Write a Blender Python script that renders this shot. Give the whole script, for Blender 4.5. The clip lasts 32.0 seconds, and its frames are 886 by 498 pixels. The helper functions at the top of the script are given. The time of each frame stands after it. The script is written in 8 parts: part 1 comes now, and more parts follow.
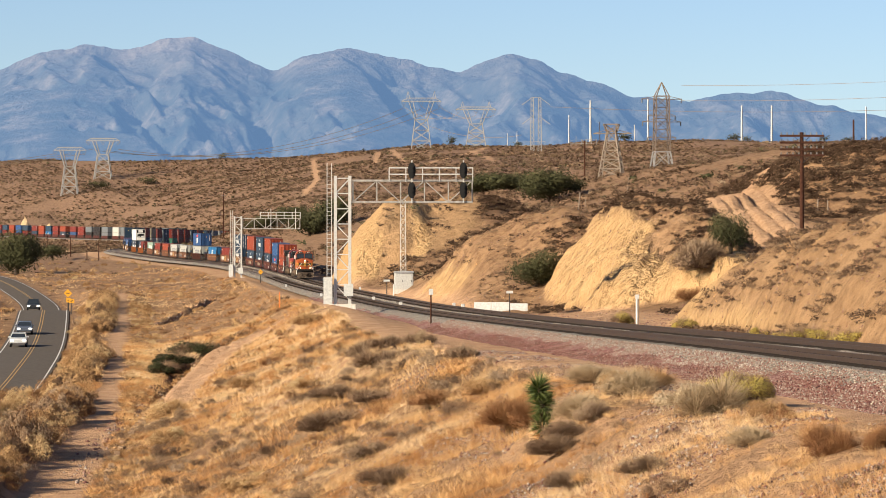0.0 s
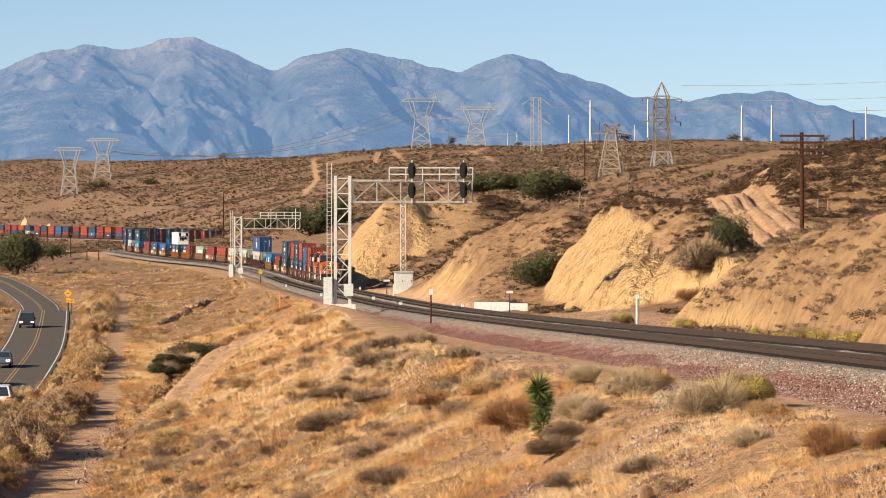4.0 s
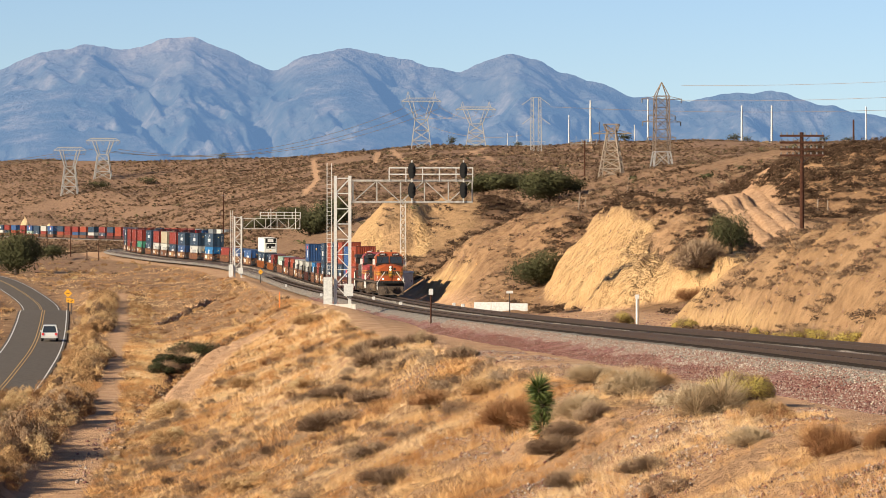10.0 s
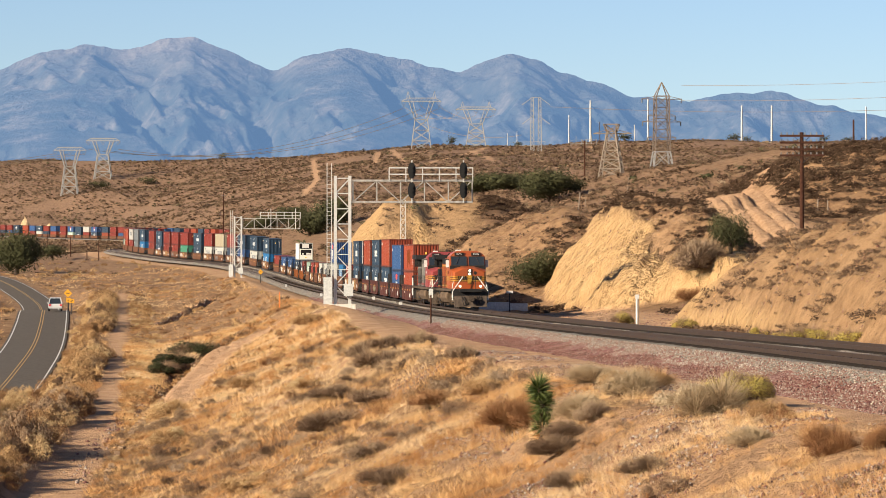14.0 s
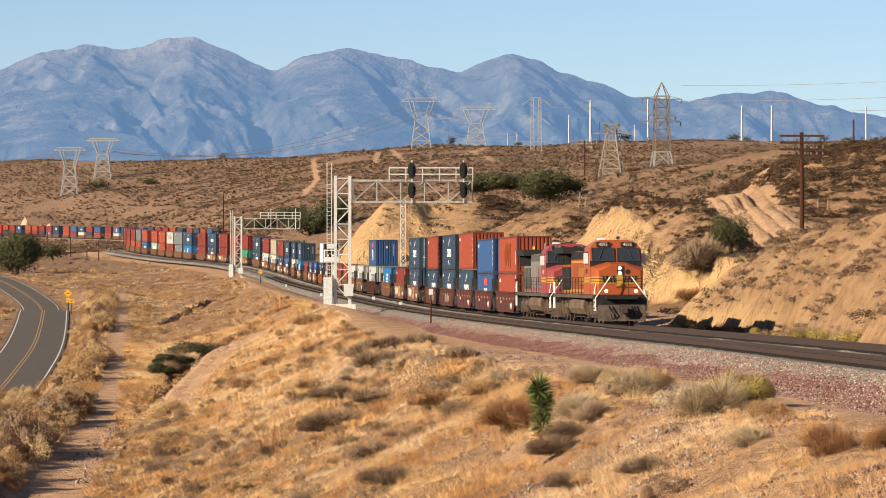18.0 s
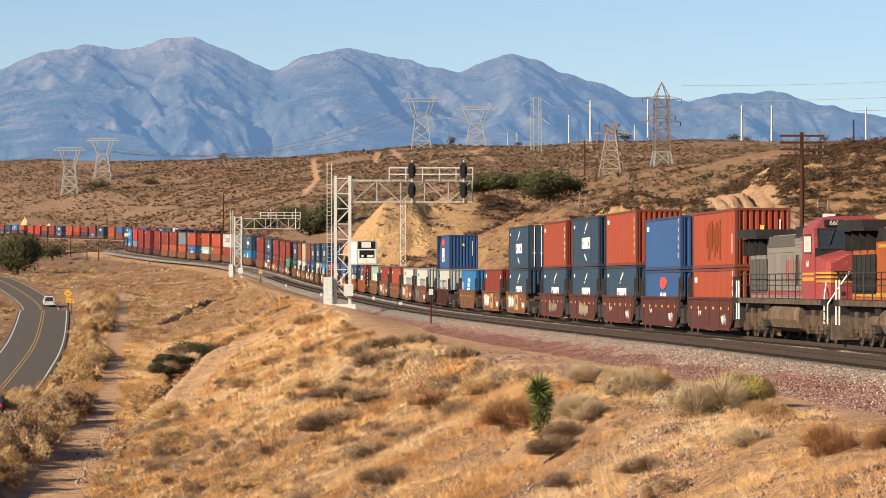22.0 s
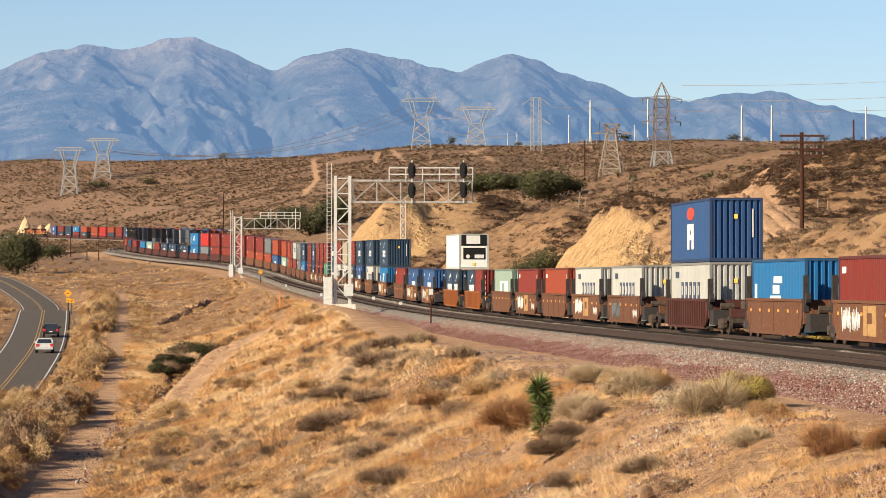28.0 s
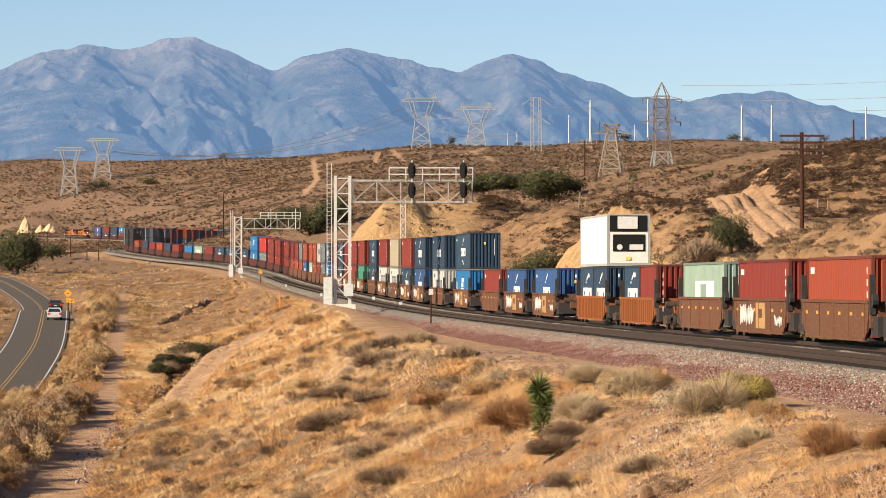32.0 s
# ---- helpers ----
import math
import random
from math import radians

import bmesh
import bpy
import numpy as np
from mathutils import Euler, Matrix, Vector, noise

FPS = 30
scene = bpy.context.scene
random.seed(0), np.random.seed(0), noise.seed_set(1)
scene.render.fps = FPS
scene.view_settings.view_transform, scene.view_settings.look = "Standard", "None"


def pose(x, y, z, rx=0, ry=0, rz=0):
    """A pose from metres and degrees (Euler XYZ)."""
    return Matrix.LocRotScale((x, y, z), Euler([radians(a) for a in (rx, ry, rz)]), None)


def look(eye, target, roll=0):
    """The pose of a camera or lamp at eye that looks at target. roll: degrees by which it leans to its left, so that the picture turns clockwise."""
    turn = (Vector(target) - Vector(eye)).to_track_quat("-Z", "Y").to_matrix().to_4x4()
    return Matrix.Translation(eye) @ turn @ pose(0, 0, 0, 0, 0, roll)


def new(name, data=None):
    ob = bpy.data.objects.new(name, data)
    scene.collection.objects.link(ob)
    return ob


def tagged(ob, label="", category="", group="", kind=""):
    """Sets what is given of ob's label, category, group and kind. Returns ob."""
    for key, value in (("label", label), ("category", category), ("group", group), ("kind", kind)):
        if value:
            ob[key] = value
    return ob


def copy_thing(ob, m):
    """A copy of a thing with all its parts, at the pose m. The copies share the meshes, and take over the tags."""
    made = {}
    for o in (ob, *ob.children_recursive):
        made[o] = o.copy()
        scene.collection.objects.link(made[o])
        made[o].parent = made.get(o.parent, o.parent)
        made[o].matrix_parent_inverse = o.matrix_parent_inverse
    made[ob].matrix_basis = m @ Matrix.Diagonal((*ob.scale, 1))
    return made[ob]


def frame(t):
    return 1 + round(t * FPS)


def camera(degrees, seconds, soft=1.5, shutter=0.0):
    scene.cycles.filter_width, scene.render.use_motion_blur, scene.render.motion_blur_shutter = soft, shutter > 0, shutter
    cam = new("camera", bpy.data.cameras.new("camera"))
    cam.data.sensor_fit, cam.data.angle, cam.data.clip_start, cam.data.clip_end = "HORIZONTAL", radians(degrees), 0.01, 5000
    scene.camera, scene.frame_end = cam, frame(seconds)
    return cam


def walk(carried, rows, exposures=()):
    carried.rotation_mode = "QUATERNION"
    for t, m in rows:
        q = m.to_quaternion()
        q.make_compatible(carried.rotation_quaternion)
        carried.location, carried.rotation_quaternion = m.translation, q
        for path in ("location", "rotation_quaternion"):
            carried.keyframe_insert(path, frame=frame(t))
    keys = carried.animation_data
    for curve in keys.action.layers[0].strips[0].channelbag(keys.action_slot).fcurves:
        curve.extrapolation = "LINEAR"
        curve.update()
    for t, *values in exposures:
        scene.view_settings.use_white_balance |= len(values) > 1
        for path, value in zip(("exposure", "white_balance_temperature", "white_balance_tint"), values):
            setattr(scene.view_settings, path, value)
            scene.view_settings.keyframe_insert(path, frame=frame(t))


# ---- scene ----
cam = camera(14.415, 32.0, soft=0.7)
EYE = Vector((0.0, 0.0, 2.1))
VIEW = look(EYE, EYE + Vector((0.0, 6200.0, 69.0)))
walk(cam, [(0.0, VIEW), (32.0, VIEW)])

# ---------------------------------------------------------------- light
SUN_UP = radians(23.5)
SUN_DIR = Vector((-0.82, -0.57, 0.0)).normalized() * math.cos(SUN_UP) + Vector((0, 0, math.sin(SUN_UP)))
world = bpy.data.worlds.new("world")
scene.world = world
world.use_nodes = True
_bg = world.node_tree.nodes["Background"]
_sky = world.node_tree.nodes.new("ShaderNodeTexSky")
_sky.sky_type = "NISHITA"
_sky.sun_disc = False
_sky.sun_elevation = SUN_UP
_sky.sun_rotation = math.atan2(SUN_DIR.x, SUN_DIR.y)
_sky.altitude = 1100
_sky.air_density = 1.0
_sky.dust_density = 0.4
_sky.ozone_density = 2.0
_tint = world.node_tree.nodes.new("ShaderNodeMix")
_tint.data_type, _tint.blend_type = "RGBA", "MULTIPLY"
_tint.inputs[0].default_value = 1.0
_tint.inputs[7].default_value = (0.92, 0.97, 1.13, 1)
world.node_tree.links.new(_sky.outputs[0], _tint.inputs[6])
world.node_tree.links.new(_tint.outputs[2], _bg.inputs[0])
_bg.inputs[1].default_value = 0.050
_sun = new("sun", bpy.data.lights.new("sun", "SUN"))
_sun.data.energy = 5.0
_sun.data.angle = radians(0.5)
_sun.data.color = (1.0, 0.865, 0.665)
_sun.matrix_world = look(SUN_DIR * 100, (0, 0, 0))
scene.view_settings.exposure = 1.18


# ---------------------------------------------------------------- numbers
def hermite(q, xs, ys):
    """Smooth curve through the knots, straight beyond the ends."""
    q = np.asarray(q, float)
    xs, ys = np.asarray(xs, float), np.asarray(ys, float)
    sl = np.diff(ys) / np.diff(xs)
    m = np.empty_like(ys)
    m[0], m[-1] = sl[0], sl[-1]
    h = np.diff(xs)
    m[1:-1] = (sl[:-1] * h[1:] + sl[1:] * h[:-1]) / (h[1:] + h[:-1])
    i = np.clip(np.searchsorted(xs, q) - 1, 0, len(xs) - 2)
    t = (q - xs[i]) / h[i]
    tc = np.clip(t, 0, 1)
    r = ((2 * tc**3 - 3 * tc**2 + 1) * ys[i] + (tc**3 - 2 * tc**2 + tc) * h[i] * m[i]
         + (-2 * tc**3 + 3 * tc**2) * ys[i + 1] + (tc**3 - tc**2) * h[i] * m[i + 1])
    return r + np.where(t < 0, t * h[i] * m[i], 0) + np.where(t > 1, (t - 1) * h[i] * m[i + 1], 0)


def sstep(a, b, q):
    t = np.clip((np.asarray(q, float) - a) / (b - a), 0, 1)
    return t * t * (3 - 2 * t)


def hash2(ix, iy, seed):
    h = (ix.astype(np.int64) * 374761393 + iy.astype(np.int64) * 668265263 + seed * 1442695041) & 0x7FFFFFFF
    h = ((h ^ (h >> 13)) * 1274126177) & 0x7FFFFFFF
    return ((h ^ (h >> 16)) & 0xFFFFFF) / float(0xFFFFFF)


def vnoise(x, y, seed=0):
    x, y = np.asarray(x, float), np.asarray(y, float)
    ix, iy = np.floor(x), np.floor(y)
    fx, fy = x - ix, y - iy
    fx, fy = fx * fx * (3 - 2 * fx), fy * fy * (3 - 2 * fy)
    a, b = hash2(ix, iy, seed), hash2(ix + 1, iy, seed)
    c, d = hash2(ix, iy + 1, seed), hash2(ix + 1, iy + 1, seed)
    return (a + (b - a) * fx) * (1 - fy) + (c + (d - c) * fx) * fy - 0.5


def fbm(x, y, size, octaves=4, seed=0):
    r, amp, f = 0.0, 1.0, 1.0 / size
    for o in range(octaves):
        r = r + amp * vnoise(np.asarray(x) * f + 17.3 * o, np.asarray(y) * f - 9.1 * o, seed + o)
        amp, f = amp * 0.5, f * 2.03
    return r


# track centre line: y, x, z of the rail head
TR_Y = (-400, 0, 130, 200, 311, 402, 493, 583, 652, 697, 742, 786, 831, 876, 920, 960, 1000, 1060, 1130, 1230, 1330, 1450, 1560, 1700, 1900, 2020, 2600)
TR_X = (57.9, 26, 15.7, 10.0, 0.4, -7.5, -14.8, -21.8, -28.4, -34.5, -42.5, -52, -61.8, -71, -79.5, -86, -89.7, -91, -88.5, -82, -75, -78, -98, -137, -210, -255, -480)
TZ_Y = (-400, 0, 130, 200, 311, 402, 493, 583, 652, 742, 831, 920, 1000, 1130, 1300, 1700, 1900, 2020, 2600)
TZ_Z = (-0.9, -0.3, 0.0, 0.05, 0.5, 1.4, 2.3, 3.3, 4.6, 7.2, 9.1, 11.3, 13.2, 14.9, 17.0, 25.1, 29.5, 32.4, 45)


def track_x(y):
    return hermite(y, TR_Y, TR_X)


def track_z(y):
    return hermite(y, TZ_Y, TZ_Z)


_ty = np.arange(-420.0, 2900.0, 1.0)
_tx, _tz = track_x(_ty), track_z(_ty)
_ts = np.concatenate([[0], np.cumsum(np.hypot(np.diff(_tx), np.diff(_ty)))])


def on_track(s):
    """Place on the track at the way s, and its heading towards smaller y."""
    y = np.interp(s, _ts, _ty)
    e = 3.0
    y1, y2 = np.interp(s - e, _ts, _ty), np.interp(s + e, _ts, _ty)
    p = Vector((float(track_x(y)), float(y), float(track_z(y))))
    d = Vector((float(track_x(y1) - track_x(y2)), float(y1 - y2), float(track_z(y1) - track_z(y2)))).normalized()
    return p, d


def way_of(y):
    return float(np.interp(y, _ty, _ts))


# paved road and dirt track: y, x, z
RD_Y = (120, 200, 260, 300, 340, 395, 440, 480, 503, 533, 572, 610, 628, 647, 685, 720, 800, 1000)
RD_X = (-33, -34.5, -36.5, -38.4, -41.1, -46, -50.5, -54.7, -57.2, -60.4, -65.0, -69.8, -72.3, -76.0, -86.3, -97, -122, -185)
RD_Z = (-14, -11, -8.6, -7.1, -5.5, -4.1, -2.5, -1.0, -1.3, -2.8, -3.7, -2.4, -1.2, 0.1, 3.4, 5.2, 7, 9)
DR_Y = (120, 185, 220, 270, 325, 390, 450, 560)
DR_X = (-17.5, -20.4, -22.1, -25.6, -30.4, -36, -41.5, -51)
DR_Z = (-10.6, -8.3, -6.8, -5.3, -3.7, -1.7, -0.1, 1.8)


def bump(x, y, cx, cy, h, rx, ry, turn=0.0, p=2.0):
    a = radians(turn)
    dx, dy = x - cx, y - cy
    u, v = (dx * math.cos(a) + dy * math.sin(a)) / rx, (-dx * math.sin(a) + dy * math.cos(a)) / ry
    return h * np.exp(-(np.abs(u) ** p + np.abs(v) ** p))


def near_path(x, y, pts):
    """Distance from a broken line."""
    d = np.full(x.shape, 1e9)
    for (ax, ay), (bx, by) in zip(pts[:-1], pts[1:]):
        vx, vy = bx - ax, by - ay
        t = np.clip(((x - ax) * vx + (y - ay) * vy) / (vx * vx + vy * vy), 0, 1)
        d = np.minimum(d, np.hypot(x - ax - t * vx, y - ay - t * vy))
    return d


TRAIL = ((-15.2, 308.0), (-17.0, 298.0), (-18.5, 281.0), (-18.8, 252.0), (-18.6, 234.0))
FAR_TRAILS = (((-85, 2297), (-71, 1970), (-74, 1884)), ((-43, 2321), (-40, 2058)), ((-34, 2358), (-23, 2064)), ((-8, 2042), (12, 2190), (27, 2256)), ((19, 2231), (30, 2077)),
              ((5, 2175), (44, 2198), (97, 2286)), ((66, 2022), (79, 2091), (102, 2126)), ((33.5, 404), (38, 425), (46, 470)))
DRAIN_A = ((-14.6, 321.0), (-17.2, 316.0), (-19.4, 304.0), (-20.9, 285.0), (-20.9, 253.0), (-20.4, 228.0), (-19.6, 204.0), (-18.6, 185.0))
DRAIN_B = ((-30.3, 490.0), (-30.3, 433.0), (-30.3, 388.0))


def terrain(x, y):
    """Height of the ground and the masks (bare dirt, sand face, scrub)."""
    x, y = np.asarray(x, float), np.asarray(y, float)
    tx, tz = track_x(y), track_z(y)
    u = x - tx
    # ---- side of the road: slope down to the valley
    drop = np.interp(y, (-400, 0, 100, 185, 270, 325, 390, 450, 560, 700, 900, 1200, 3000), (7, 7, 7.4, 7.2, 5.2, 4.0, 2.8, 2.0, 1.6, 1.4, 1.2, 2, 3))
    left = tz - 1.05 - drop * sstep(-9.0, -31.0, u) - 0.02 * np.clip(-u - 31, 0, 400)
    left = left + fbm(x, y, 9.0, 4, 3) * 0.8 * sstep(-10, -15, u)
    left = left - 0.26 * np.abs(fbm(y + 1.5 * u, 0.12 * u, 2.8, 3, 95)) * sstep(-12, -16, u) * sstep(-34, -28, u) * sstep(420, 300, y)
    path_d = near_path(x, y, TRAIL)
    drain_d = np.minimum(near_path(x, y, DRAIN_A), near_path(x, y, DRAIN_B))
    left = left - 1.0 * np.exp(-((drain_d / 0.9) ** 2)) + 0.35 * np.exp(-(((drain_d - 1.5) / 0.6) ** 2))
    # ---- side of the hills
    far = np.clip((y - 330) / 1400.0, 0, 1)
    rise = np.interp(y, (-400, 130, 300, 420, 600, 900, 1500, 2000), (0.05, 0.06, 0.10, 0.18, 0.25, 0.21, 0.22, 0.18))
    right = tz - 0.75 + rise * np.clip(u - 9, 0, 98)
    right = right + fbm(x, y, 70.0, 5, 11) * (1.5 + 6.5 * far) * sstep(9, 45, u)
    # cut hills beside the track (steep faces) and natural ones
    rag = 0.9 * fbm(x, y, 6.0, 4, 91) + 0.55 * fbm(x, 0 * x, 1.1, 3, 92)
    cut = bump(x, y, 9.6, 396, 5.4, 11.5, 27, 8, 2.8)
    knob_x = x + 1.5 * fbm(x, y, 9.0, 3, 131)
    knob = 13.6 * np.interp(knob_x, (-21.0, -19.0, -15.5, -12.5, -9.6, -6.2, -3.4, 0.5, 5, 9), (0, 0.2, 0.54, 0.8, 1.0, 0.97, 0.84, 0.55, 0.2, 0)) * np.interp(y + 3 * fbm(x, y, 6.0, 3, 132) + 0.25 * np.abs(x + 8), (548, 556, 566, 578, 620, 660), (0, 0.22, 0.74, 1, 0.9, 0))
    soft = np.maximum(bump(x, y, 50, 430, 9.8, 19, 66, 0, 2.6), bump(x, y, 19, 432, 6.0, 15, 42, 0, 2.2))
    soft = np.maximum(soft, bump(x, y, 0.5, 588, 11.0, 17, 34, 0, 2.2))
    soft = np.maximum(soft, bump(x, y, 33, 410, 6.4, 12, 28, 0, 2.2))
    flute = fbm(y, 0 * y, 3.2, 4, 31)
    face = u + 1.7 * flute + 0.5 * fbm(x, y, 2.2, 3, 33)
    steep = np.clip((face - 6.3) / np.interp(y, (300, 520), (2.4, 6.0)), 0, 1) ** 0.8
    shelf = np.interp(y, (288, 312, 340, 372, 410), (0, 1.2, 4.2, 4.2, 0)) * sstep(12, 20, u) * sstep(48, 36, u)
    verge = np.interp(y, (336, 362, 450, 530), (0, 1, 1, 0)) * 2.3 * sstep(3.6, 10.5, u) * sstep(24, 13, u)
    right = right + shelf + verge + np.maximum(np.maximum(cut * steep, knob * sstep(2.8, 4.6, u)), soft * sstep(5.2, 13.5, u + 1.6 * fbm(x, y, 12.0, 3, 35)))
    # cliff by the line: sheer on the track's side and towards the south, scrub on its back
    gully = 1.1 * np.abs(fbm(x - 0.25 * y, 0 * x, 1.5, 3, 92)) + 1.3 * fbm(x, y, 7.0, 4, 91)
    cx, cy = x + np.interp(y, (290, 315, 345, 400), (-5.2, -2.8, 0.0, 0.6)) + gully + 0.7 * np.abs(fbm(y + 0.3 * x, 0 * x, 1.5, 3, 94)), y - 1.6 * gully
    cross = np.interp(cx, (9.4, 10.0, 12.0, 14.4, 16.9, 19.2, 22.0, 25.5, 30), (0, 0.14, 0.42, 0.64, 0.91, 1.0, 0.95, 0.55, 0))
    along = np.interp(cy + 1.2 * np.clip(x - 17, 0, 9), (297, 300, 304.5, 315, 321, 334, 350, 372, 400, 425), (0, 0.12, 0.46, 0.53, 0.74, 0.91, 1.0, 0.97, 0.6, 0))
    sheer_end = np.interp(cy, (298, 301, 306, 316, 340, 350, 372, 400, 425), (0, 0.35, 0.72, 0.86, 0.95, 1.0, 0.97, 0.6, 0))
    along = along + (sheer_end - along) * sstep(19.6, 15.4, x)
    cliff = 12.6 * cross * along - 1.2
    # low hill beside the line, nearer
    hu = u + 1.0 * fbm(x, y, 7.0, 4, 61)
    hu = hu + (np.interp(hu, (7.0, 9.8, 12.6, 16.0), (5.0, 7.4, 11.6, 16.0)) - hu) * sstep(180, 205, y) * (hu > 5) * (hu < 16)
    hy = y + 3.0 * fbm(x, y, 5.0, 3, 62)
    hill = np.interp(hy, (100, 122, 150, 196, 225, 240, 248, 254), (0, 5.8, 8.1, 7.4, 6.4, 5.5, 3.6, 0)) * np.interp(hu, (7.3, 8.0, 9.3, 11.6, 15.0, 18.5, 32, 46), (0, 0.14, 0.42, 0.68, 0.92, 1.0, 0.9, 0)) - 1.0
    hill = hill + 0.06 * np.clip(u - 9, 0, 60)
    both = np.maximum(cliff, hill)
    bare = np.clip(both - right, 0, 3)
    right = np.maximum(right, both)
    cut = np.maximum(cut, bare * (cliff > hill) * 2)
    soft = np.maximum(soft, bare * 2)
    ruts = np.exp(-(((x - 32.2 - 0.04 * (y - 380)) / 5.6) ** 4)) * sstep(318, 335, y) * sstep(425, 405, y)
    right = right + fbm(x, y, 6.0, 4, 21) * 0.9 * sstep(1.5, 5.0, cut + soft) * sstep(8, 14, u) * (1 - 0.85 * ruts)
    rill = x + 0.5 * fbm(x, y, 14.0, 2, 133)
    right = right + ruts * (0.25 * fbm(x, y * 0.1, 1.5, 3, 99) - 1.0 * np.clip(np.sin(3.6 * rill) - 0.5, 0, 1) * sstep(-0.35, 0.1, fbm(x, 0.3 * y, 5.0, 2, 134)))
    right = right + 0.5 * fbm(x, y, 1.8, 4, 23) * sstep(1.0, 3.0, cut + soft) * sstep(6.5, 9, u) * (1 - 0.8 * ruts)
    z = np.where(u < 0, left, right)
    # ---- far ridges
    y0 = 1650 + 420 * sstep(-20, -190, x)
    crest = 97 + 9 * np.tanh((x + 70) / 110.0) - 6 * sstep(80, 300, x) + 13 * fbm(x, y, 300.0, 4, 41) + 5 * fbm(x, y, 90.0, 4, 43)
    w = sstep(y0, 2480, y)
    z = z * (1 - w) + w * crest - 0.14 * np.clip(y - 2560, 0, 420)
    berm = 1.3 * np.exp(-(((u + 12.0) / 3.6) ** 2)) * sstep(225, 275, y) * sstep(660, 600, y)
    # ---- formation
    wide = np.interp(y, (338, 362), (0.0, 2.4))
    w = np.where(u > 0, sstep(8.5 - wide, 5.2 - 0.75 * wide, u), sstep(-16, -10.5, u))
    z = z * (1 - w) + (tz - 0.95) * w + berm
    # ---- road and dirt track
    rx, rz = hermite(y, RD_Y, RD_X), hermite(y, RD_Y, RD_Z)
    wr = sstep(np.interp(y, (500, 560, 640), (12.0, 20.0, 12.0)), 4.4, np.abs(x - rx)) * sstep(1000, 850, y)
    z = z * (1 - wr) + (rz - 0.12) * wr
    dx, dz = hermite(y, DR_Y, DR_X), hermite(y, DR_Y, DR_Z)
    wd = sstep(5.2, 1.3, np.abs(x - dx)) * sstep(620, 520, y)
    z = z * (1 - wd) + dz * wd + np.interp(y, (120, 160, 200, 240, 440, 520), (0, 1.3, 1.1, 0.8, 0.8, 0)) * np.exp(-(((x - dx + 3.4) / 1.2) ** 2))
    # ---- knoll of the standpoint
    kn = sstep(34, 8, np.hypot(x, y))
    z = z * (1 - kn) + 0.45 * kn
    z = z + fbm(x, y, 1.6, 3, 51) * 0.2 * (1 - 0.8 * np.maximum(np.maximum(w, wr), wd))
    z = z + 0.24 * fbm(x, y, 0.9, 3, 53) * sstep(-9.4, -10.5, u) * sstep(30, 50, y) * sstep(260, 160, y) * (1 - np.maximum(wr, wd))
    # ---- masks
    sand = sstep(1.2, 2.6, cut) * sstep(5.6, 6.6, face) * sstep(8.8, 7.6, face + 1.6 * fbm(x, y, 5.0, 3, 135)) * sstep(1.0, 0.2, knob)
    scar = np.maximum(sstep(-9.4, -11.0, knob_x + 2.0 * fbm(x, y, 4.0, 3, 136)), np.exp(-(((knob_x + 3.6) / 1.7) ** 4)) * sstep(590, 580, y))
    sand = np.maximum(sand, sstep(0.8, 2.0, knob) * sstep(3.4, 4.6, u) * np.maximum(scar, 0.35) * sstep(625, 610, y))
    sand = sand * (1 - (cliff > hill) * sstep(0, 0.2, bare))
    on = sstep(0.0, 0.4, bare) * (cliff > hill)
    sheer = np.maximum(sstep(17.4, 16.4, cx + 1.0 * rag), sstep(314, 312, cy + 1.2 * np.clip(x - 17, 0, 9) + rag) * sstep(30, 27, x))
    sand = np.maximum(sand, on * sheer)
    on = sstep(0.0, 0.4, bare) * (cliff <= hill)
    sand = np.maximum(sand, on * np.maximum(0.14, np.maximum(sstep(9.0, 8.2, hu), sstep(236, 242, hy)) * sstep(190, 225, y)))
    ramp_w = np.exp(-(((x - 32.2 - 0.04 * (y - 380)) / 5.6) ** 4)) * sstep(318, 335, y) * sstep(425, 405, y)
    dirt = np.maximum(sstep(0.0, -0.7, np.abs(x - dx) + 0.5 * fbm(x, y, 2.5, 3, 93) - np.interp(y, (190, 260), (2.2, 1.3))) * sstep(620, 520, y), np.maximum(sstep(-13.2, -11.8, u - 2.3 * sstep(112, 88, y) + 0.5 * fbm(x, y, 3.0, 3, 97)) * (u < 0), sstep(7.2, 5.8, u + 0.8 * fbm(x, y, 4.0, 3, 98)) * (u >= 0)))
    dirt = np.maximum(dirt, ramp_w)
    dirt = np.maximum(dirt, 0.85 * sstep(16, 12, u + 2 * fbm(x, y, 5.0, 3, 121)) * (u > 0) * sstep(218, 240, y) * sstep(318, 306, y) * sstep(1.2, 0.4, bare))
    dirt = np.maximum(dirt, 0.42 * sstep(-18, -15, u) * (u < 0) * sstep(120, 105, y))
    dirt = np.maximum(dirt, 0.42 * sstep(-26, -20, u) * sstep(-11, -14, u) * sstep(130, 190, y) * sstep(330, 290, y) * sstep(-0.2, 0.05, fbm(x, y, 6.0, 3, 120)))
    trail_d = np.full(x.shape, 1e9)
    for line in FAR_TRAILS:
        trail_d = np.minimum(trail_d, near_path(x, y, line) * np.interp(np.mean([q[1] for q in line]), (600, 2000), (1.5, 0.75)))
    dirt = np.maximum(dirt, 0.85 * sstep(2.1, 1.0, trail_d + 0.5 * fbm(x, y, 9.0, 2, 137)))
    dirt = np.maximum(dirt, sstep(2.5, 1.3, path_d + 0.8 * fbm(x, y, 3.0, 3, 96)))
